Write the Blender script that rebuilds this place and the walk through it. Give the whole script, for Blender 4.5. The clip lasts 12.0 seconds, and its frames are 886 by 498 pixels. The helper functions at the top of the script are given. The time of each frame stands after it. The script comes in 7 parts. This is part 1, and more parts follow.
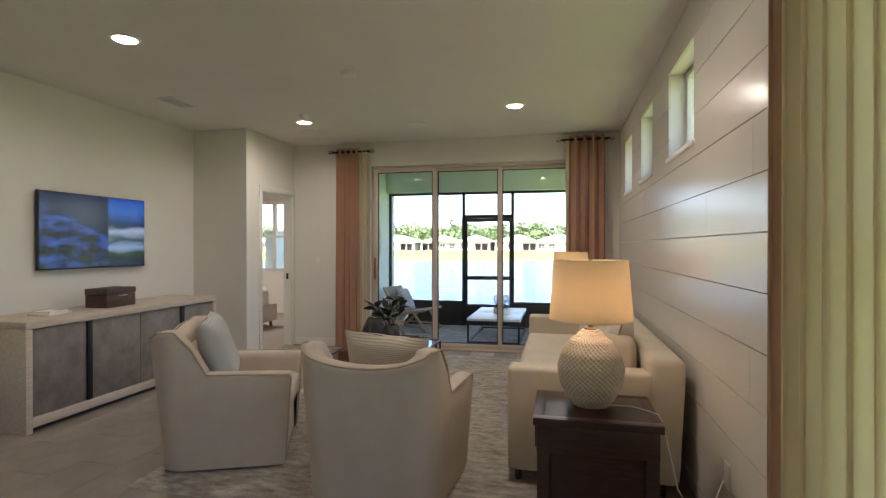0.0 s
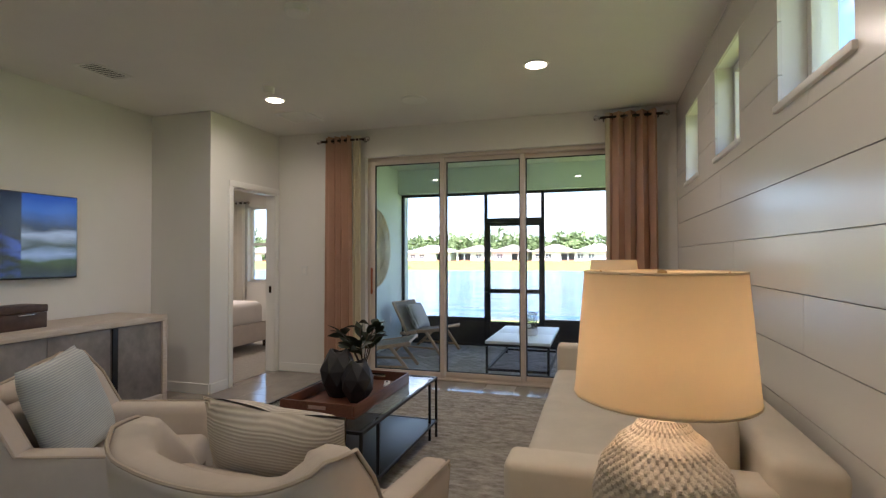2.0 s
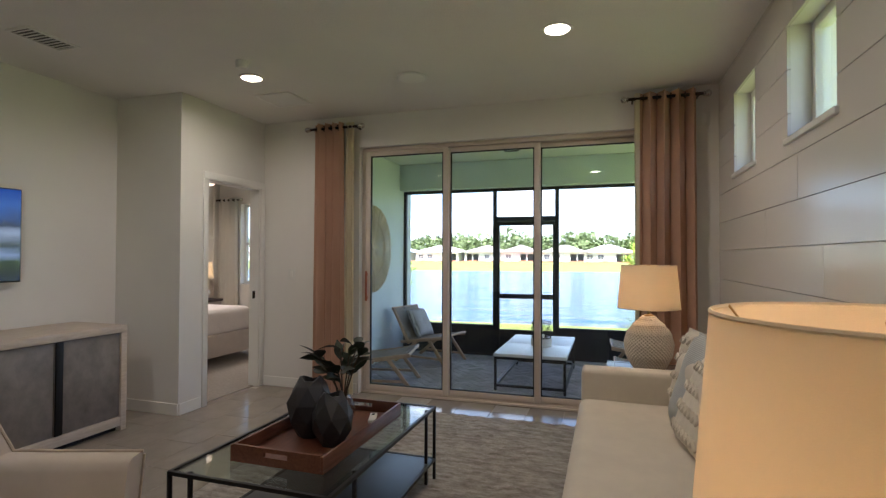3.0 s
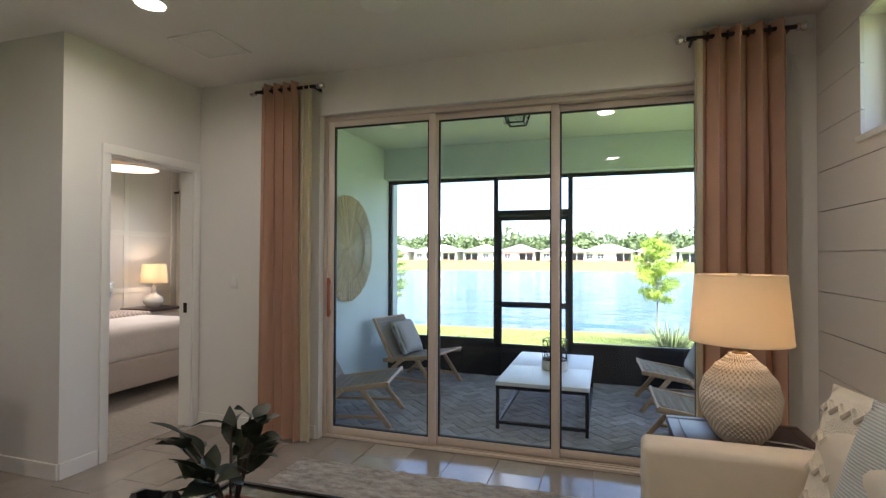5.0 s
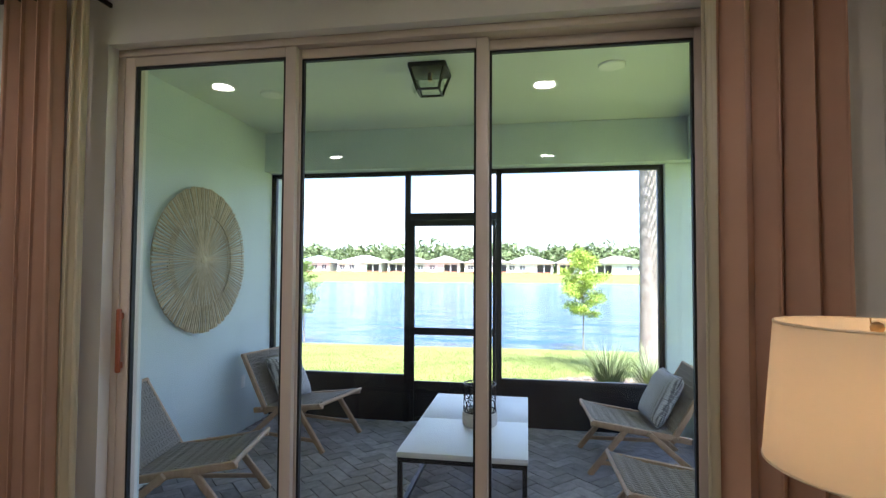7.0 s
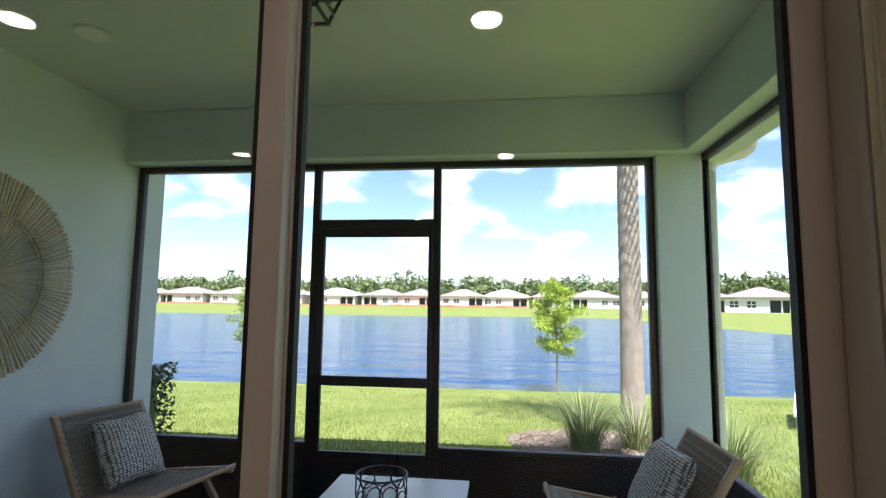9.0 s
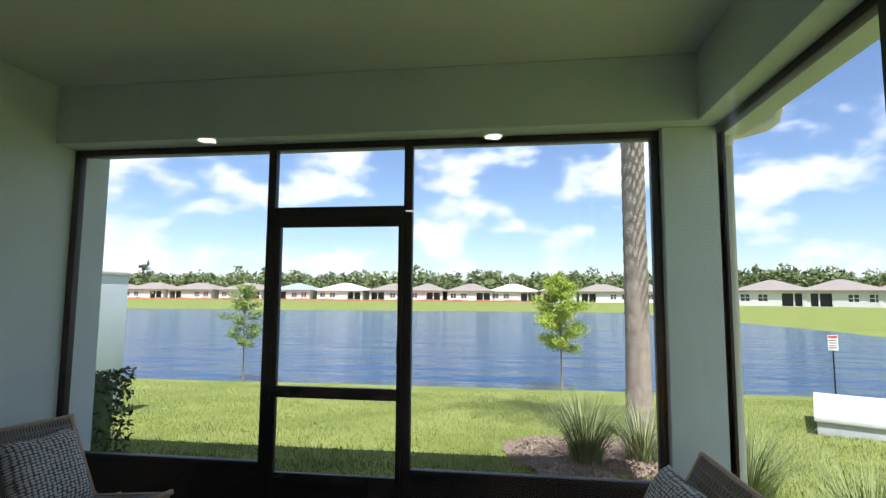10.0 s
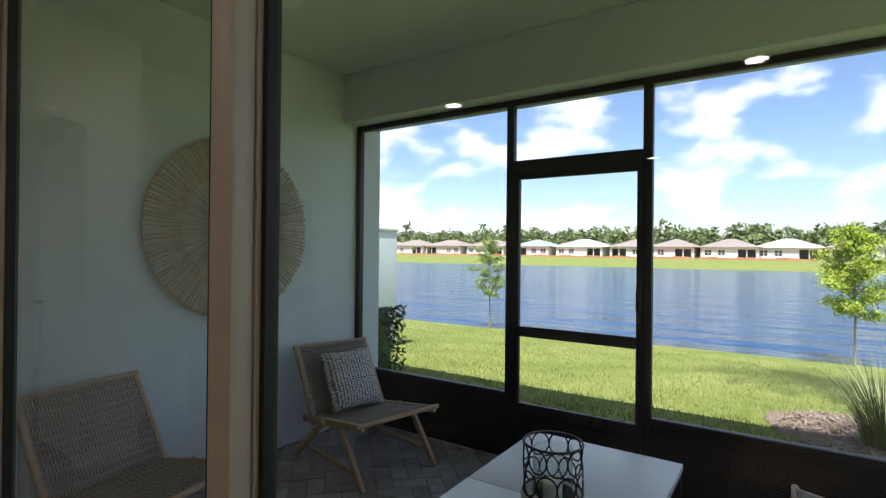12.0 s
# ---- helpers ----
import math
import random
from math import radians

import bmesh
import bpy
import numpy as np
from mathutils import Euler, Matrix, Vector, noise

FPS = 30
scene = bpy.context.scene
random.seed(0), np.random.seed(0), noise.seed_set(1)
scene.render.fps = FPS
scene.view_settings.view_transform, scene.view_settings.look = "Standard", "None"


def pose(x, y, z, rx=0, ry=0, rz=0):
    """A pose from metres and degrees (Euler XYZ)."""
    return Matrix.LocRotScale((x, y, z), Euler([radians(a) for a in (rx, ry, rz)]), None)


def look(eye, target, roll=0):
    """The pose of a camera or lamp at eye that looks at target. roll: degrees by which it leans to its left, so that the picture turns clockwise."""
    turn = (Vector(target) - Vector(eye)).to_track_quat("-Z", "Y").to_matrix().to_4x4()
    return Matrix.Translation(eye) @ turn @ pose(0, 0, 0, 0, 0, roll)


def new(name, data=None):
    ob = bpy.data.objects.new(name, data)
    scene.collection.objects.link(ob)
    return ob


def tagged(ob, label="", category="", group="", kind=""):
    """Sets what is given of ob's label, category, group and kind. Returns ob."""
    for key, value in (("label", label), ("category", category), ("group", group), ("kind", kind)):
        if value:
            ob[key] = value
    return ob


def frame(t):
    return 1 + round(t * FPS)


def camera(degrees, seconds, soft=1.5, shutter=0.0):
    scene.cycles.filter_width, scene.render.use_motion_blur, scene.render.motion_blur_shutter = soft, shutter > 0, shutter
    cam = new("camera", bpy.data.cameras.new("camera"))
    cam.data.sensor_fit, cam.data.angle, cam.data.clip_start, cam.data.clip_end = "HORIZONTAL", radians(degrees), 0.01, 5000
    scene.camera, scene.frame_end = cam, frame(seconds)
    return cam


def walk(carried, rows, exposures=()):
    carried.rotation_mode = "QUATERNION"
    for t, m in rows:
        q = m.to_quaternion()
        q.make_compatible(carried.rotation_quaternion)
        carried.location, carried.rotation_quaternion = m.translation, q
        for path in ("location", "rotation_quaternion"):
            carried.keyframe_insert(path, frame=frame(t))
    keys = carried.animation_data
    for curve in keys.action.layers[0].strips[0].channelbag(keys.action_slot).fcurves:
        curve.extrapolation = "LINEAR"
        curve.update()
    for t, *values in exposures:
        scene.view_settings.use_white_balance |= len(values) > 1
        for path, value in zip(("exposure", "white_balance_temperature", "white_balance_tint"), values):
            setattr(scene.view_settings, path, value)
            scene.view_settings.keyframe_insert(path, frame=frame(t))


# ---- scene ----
cam = camera(82.0, 12.0, soft=1.3)

PATH = [
    (0, (-0.273, 0.012, 1.366), (-0.715, 1.962, 1.358), 0.0),
    (0.5, (-0.208, 0.285, 1.355), (-0.682, 2.228, 1.35), -0.0),
    (1, (-0.146, 0.626, 1.367), (-0.669, 2.556, 1.37), -0.1),
    (1.5, (-0.206, 0.976, 1.345), (-0.766, 2.896, 1.364), -0.1),
    (2, (-0.261, 1.309, 1.336), (-0.844, 3.222, 1.368), -0.1),
    (2.5, (-0.293, 1.636, 1.36), (-0.896, 3.542, 1.393), 0.0),
    (3, (-0.406, 1.948, 1.362), (-1.02, 3.851, 1.394), 0.2),
    (5, (-0.69, 3.139, 1.386), (-1.3, 5.044, 1.415), 0.2),
    (5.5, (-0.745, 3.424, 1.385), (-1.328, 5.337, 1.418), 0.2),
    (6, (-0.856, 3.735, 1.402), (-1.375, 5.666, 1.44), 0.5),
    (6.5, (-0.836, 4.11, 1.415), (-1.25, 6.066, 1.47), 0.4),
    (7, (-0.827, 4.472, 1.419), (-1.153, 6.444, 1.493), 0.3),
    (9, (-0.615, 5.826, 1.367), (-0.852, 7.798, 1.572), 0.7),
    (9.5, (-0.530, 6.160, 1.37), (-0.762, 8.130, 1.581), 0.5),
    (10, (-0.450, 6.350, 1.397), (-0.718, 8.322, 1.581), 0.4),
    (10.5, (-0.383, 6.425, 1.41), (-0.674, 8.396, 1.586), 0.4),
    (11, (-0.384, 6.395, 1.363), (-0.784, 8.347, 1.528), 0.3),
    (11.5, (-0.397, 6.323, 1.358), (-1.166, 8.167, 1.442), 0.6),
    (12, (-0.403, 6.259, 1.339), (-1.522, 7.916, 1.345), 0.6),
]
EXPOSURES = [(0, 2.63, 5750, 16), (1.5, 2.53, 5700, 17), (2.7, 2.28, 5600, 17), (5.0, 2.45, 5550, 17), (6.0, 2.42, 5550, 18), (7.2, 2.25, 5450, 18), (8.8, 1.5, 5800, 18), (9.2, 1.28, 5900, 18), (9.6, 1.05, 5950, 18), (10.2, 0.88, 5950, 18), (12, 1.05, 6050, 18)]
walk(cam, [(t, look(eye, target, roll)) for t, eye, target, roll in PATH], EXPOSURES)

# ---- daylight ----
SUN_EL, SUN_DIR = 63.0, Vector((-0.30, 1.0, 0.0)).normalized()   # the way the light travels over the ground


def daylight():
    w = bpy.data.worlds.new("sky")
    scene.world = w
    w.use_nodes = True
    nt = w.node_tree
    nt.nodes.clear()
    out = nt.nodes.new("ShaderNodeOutputWorld")
    bg = nt.nodes.new("ShaderNodeBackground")
    bg.inputs["Strength"].default_value = SKY
    sky = nt.nodes.new("ShaderNodeTexSky")
    sky.sky_type, sky.sun_disc = "NISHITA", False
    sky.sun_elevation = radians(SUN_EL)
    sky.sun_rotation = math.atan2(-SUN_DIR.x, -SUN_DIR.y)
    sky.dust_density, sky.ozone_density = 0.6, 1.6
    # fair-weather clouds over the whole sky, flattened toward the horizon
    tc = nt.nodes.new("ShaderNodeTexCoord")
    sep = nt.nodes.new("ShaderNodeSeparateXYZ")
    nt.links.new(tc.outputs["Generated"], sep.inputs[0])
    mp = nt.nodes.new("ShaderNodeMapping")
    mp.inputs["Scale"].default_value = (1.0, 1.0, 1.9)
    mp.inputs["Location"].default_value = (0.35, 0.1, 0.05)
    nt.links.new(tc.outputs["Generated"], mp.inputs[0])
    n1 = nt.nodes.new("ShaderNodeTexNoise")
    n1.inputs["Scale"].default_value, n1.inputs["Detail"].default_value, n1.inputs["Roughness"].default_value = 6.3, 9.0, 0.50
    nt.links.new(mp.outputs[0], n1.inputs["Vector"])
    ramp = nt.nodes.new("ShaderNodeValToRGB")
    ramp.color_ramp.interpolation = "EASE"
    ramp.color_ramp.elements[0].position, ramp.color_ramp.elements[1].position = 0.49, 0.64
    nt.links.new(n1.outputs["Fac"], ramp.inputs[0])
    n2 = nt.nodes.new("ShaderNodeTexNoise")
    n2.inputs["Scale"].default_value, n2.inputs["Detail"].default_value = 9.0, 5.0
    nt.links.new(mp.outputs[0], n2.inputs["Vector"])
    shade = nt.nodes.new("ShaderNodeMixRGB")
    shade.inputs[1].default_value = (4.4, 4.8, 5.6, 1)
    shade.inputs[2].default_value = (9.0, 9.0, 9.1, 1)
    nt.links.new(n2.outputs["Fac"], shade.inputs[0])
    mix = nt.nodes.new("ShaderNodeMixRGB")
    nt.links.new(ramp.outputs[0], mix.inputs[0])
    nt.links.new(sky.outputs[0], mix.inputs[1])
    nt.links.new(shade.outputs[0], mix.inputs[2])
    nt.links.new(mix.outputs[0], bg.inputs["Color"])
    nt.links.new(bg.outputs[0], out.inputs[0])
    sun = bpy.data.lights.new("sun", "SUN")
    sun.energy, sun.angle, sun.color = SUN, radians(0.53), (1.0, 0.95, 0.88)
    d = Vector((SUN_DIR.x * math.cos(radians(SUN_EL)), SUN_DIR.y * math.cos(radians(SUN_EL)), -math.sin(radians(SUN_EL))))
    ob = new("sun", sun)
    ob.matrix_world = look((0, 0, 30), Vector((0, 0, 30)) + d)


SKY, SUN = 0.10, 5.0
CAN_W, SHADE_W = 1.65, 0.22
daylight()


# ---- materials ----
def mat(name, col, rough=0.6, metal=0.0, var=0.08, scale=6.0, bump=0.0, bscale=120.0, col2=None, spec=0.5, stretch=(1, 1, 1), island=0.0, objrand=0.0, coat=0.0):
    """A surface with broad and fine variation of its colour, and a fine relief."""
    m = bpy.data.materials.new(name)
    m.use_nodes = True
    nt = m.node_tree
    b = nt.nodes["Principled BSDF"]
    b.inputs["Roughness"].default_value, b.inputs["Metallic"].default_value = rough, metal
    b.inputs["Specular IOR Level"].default_value = spec
    b.inputs["Coat Weight"].default_value = coat
    tc = nt.nodes.new("ShaderNodeTexCoord")
    mp = nt.nodes.new("ShaderNodeMapping")
    mp.inputs["Scale"].default_value = stretch
    nt.links.new(tc.outputs["Object"], mp.inputs[0])
    n = nt.nodes.new("ShaderNodeTexNoise")
    n.inputs["Scale"].default_value, n.inputs["Detail"].default_value, n.inputs["Roughness"].default_value = scale, 7.0, 0.62
    nt.links.new(mp.outputs[0], n.inputs["Vector"])
    ramp = nt.nodes.new("ShaderNodeValToRGB")
    c2 = col2 or tuple(min(1.0, c * (1 + var)) for c in col)
    c1 = col if col2 else tuple(c * (1 - var) for c in col)
    ramp.color_ramp.elements[0].position, ramp.color_ramp.elements[1].position = 0.3, 0.7
    ramp.color_ramp.elements[0].color, ramp.color_ramp.elements[1].color = (*c1, 1), (*c2, 1)
    nt.links.new(n.outputs["Fac"], ramp.inputs[0])
    last = ramp.outputs[0]
    if island or objrand:
        src = nt.nodes.new("ShaderNodeNewGeometry").outputs["Random Per Island"] if island else nt.nodes.new("ShaderNodeObjectInfo").outputs["Random"]
        a = island or objrand
        rg = nt.nodes.new("ShaderNodeMapRange")
        rg.inputs["To Min"].default_value, rg.inputs["To Max"].default_value = 1 - a, 1 + a
        nt.links.new(src, rg.inputs["Value"])
        hs = nt.nodes.new("ShaderNodeHueSaturation")
        nt.links.new(rg.outputs[0], hs.inputs["Value"])
        nt.links.new(last, hs.inputs["Color"])
        last = hs.outputs[0]
    nt.links.new(last, b.inputs["Base Color"])
    if bump:
        n2 = nt.nodes.new("ShaderNodeTexNoise")
        n2.inputs["Scale"].default_value, n2.inputs["Detail"].default_value = bscale, 4.0
        nt.links.new(mp.outputs[0], n2.inputs["Vector"])
        bp = nt.nodes.new("ShaderNodeBump")
        bp.inputs["Strength"].default_value, bp.inputs["Distance"].default_value = bump, 0.01
        nt.links.new(n2.outputs["Fac"], bp.inputs["Height"])
        nt.links.new(bp.outputs[0], b.inputs["Normal"])
    return m


def weave_mat(name, col, col2, scale=180.0, direction="DIAGONAL", rough=0.85, bump=0.4, distort=1.0):
    m = mat(name, col, rough, var=0.06, scale=9.0)
    nt = m.node_tree
    b = nt.nodes["Principled BSDF"]
    wv = nt.nodes.new("ShaderNodeTexWave")
    wv.bands_direction = direction
    wv.inputs["Scale"].default_value, wv.inputs["Distortion"].default_value = scale, distort
    tc = nt.nodes.new("ShaderNodeTexCoord")
    nt.links.new(tc.outputs["Object"], wv.inputs["Vector"])
    old = b.inputs["Base Color"].links[0].from_socket
    mx = nt.nodes.new("ShaderNodeMixRGB")
    nt.links.new(wv.outputs["Fac"], mx.inputs[0])
    nt.links.new(old, mx.inputs[1])
    mx.inputs[2].default_value = (*col2, 1)
    nt.links.new(mx.outputs[0], b.inputs["Base Color"])
    bp = nt.nodes.new("ShaderNodeBump")
    bp.inputs["Strength"].default_value, bp.inputs["Distance"].default_value = bump, 0.004
    nt.links.new(wv.outputs["Fac"], bp.inputs["Height"])
    nt.links.new(bp.outputs[0], b.inputs["Normal"])
    return m


def cell_mat(name, col, gap, scale):
    """Rows of small raised pale knots with dark gaps."""
    m = mat(name, col, 0.9, var=0.06, scale=9.0, spec=0.1)
    nt = m.node_tree
    b = nt.nodes["Principled BSDF"]
    tc = nt.nodes.new("ShaderNodeTexCoord")
    mp = nt.nodes.new("ShaderNodeMapping")
    mp.inputs["Scale"].default_value = (1.0, 0.05, 1.5)
    nt.links.new(tc.outputs["Object"], mp.inputs[0])
    vo = nt.nodes.new("ShaderNodeTexVoronoi")
    vo.inputs["Scale"].default_value, vo.inputs["Randomness"].default_value = scale, 0.25
    nt.links.new(mp.outputs[0], vo.inputs["Vector"])
    rp = nt.nodes.new("ShaderNodeValToRGB")
    rp.color_ramp.elements[0].position, rp.color_ramp.elements[1].position = 0.34, 0.5
    nt.links.new(vo.outputs["Distance"], rp.inputs[0])
    old = b.inputs["Base Color"].links[0].from_socket
    mx = nt.nodes.new("ShaderNodeMixRGB")
    nt.links.new(rp.outputs[0], mx.inputs[0])
    nt.links.new(old, mx.inputs[1])
    mx.inputs[2].default_value = (*gap, 1)
    nt.links.new(mx.outputs[0], b.inputs["Base Color"])
    bp = nt.nodes.new("ShaderNodeBump")
    bp.invert = True
    bp.inputs["Strength"].default_value, bp.inputs["Distance"].default_value = 0.8, 0.006
    nt.links.new(vo.outputs["Distance"], bp.inputs["Height"])
    nt.links.new(bp.outputs[0], b.inputs["Normal"])
    return m


def cloth_mat(name, col, through_light=0.3, rough=0.9, bscale=500.0):
    """Thin cloth that lets some light through."""
    m = mat(name, col, rough, var=0.05, scale=5.0, bump=0.15, bscale=bscale, spec=0.1)
    nt = m.node_tree
    b = nt.nodes["Principled BSDF"]
    tr = nt.nodes.new("ShaderNodeBsdfTranslucent")
    tr.inputs["Color"].default_value = (*col, 1)
    mx = nt.nodes.new("ShaderNodeMixShader")
    mx.inputs[0].default_value = through_light
    nt.links.new(b.outputs[0], mx.inputs[1])
    nt.links.new(tr.outputs[0], mx.inputs[2])
    nt.links.new(mx.outputs[0], nt.nodes["Material Output"].inputs[0])
    return m


def glass_mat(name, tint=(0.97, 0.985, 0.975), gloss=1.0):
    m = bpy.data.materials.new(name)
    m.use_nodes = True
    nt = m.node_tree
    nt.nodes.clear()
    out = nt.nodes.new("ShaderNodeOutputMaterial")
    t = nt.nodes.new("ShaderNodeBsdfTransparent")
    t.inputs[0].default_value = (*tint, 1)
    g = nt.nodes.new("ShaderNodeBsdfGlossy")
    g.inputs["Roughness"].default_value = 0.0
    f = nt.nodes.new("ShaderNodeLayerWeight")
    f.inputs["Blend"].default_value = 0.5
    p = nt.nodes.new("ShaderNodeMath")
    p.operation = "POWER"
    p.inputs[1].default_value = 5.0
    nt.links.new(f.outputs["Facing"], p.inputs[0])
    k = nt.nodes.new("ShaderNodeMath")
    k.operation = "MULTIPLY_ADD"
    k.inputs[1].default_value, k.inputs[2].default_value = 0.9 * min(1.0, gloss), 0.04 * gloss
    nt.links.new(p.outputs[0], k.inputs[0])
    mx = nt.nodes.new("ShaderNodeMixShader")
    nt.links.new(k.outputs[0], mx.inputs[0])
    nt.links.new(t.outputs[0], mx.inputs[1])
    nt.links.new(g.outputs[0], mx.inputs[2])
    nt.links.new(mx.outputs[0], out.inputs[0])
    return m


def glow_mat(name, col, strength):
    m = bpy.data.materials.new(name)
    m.use_nodes = True
    b = m.node_tree.nodes["Principled BSDF"]
    b.inputs["Base Color"].default_value = (*col, 1)
    b.inputs["Emission Color"].default_value, b.inputs["Emission Strength"].default_value = (*col, 1), strength
    return m


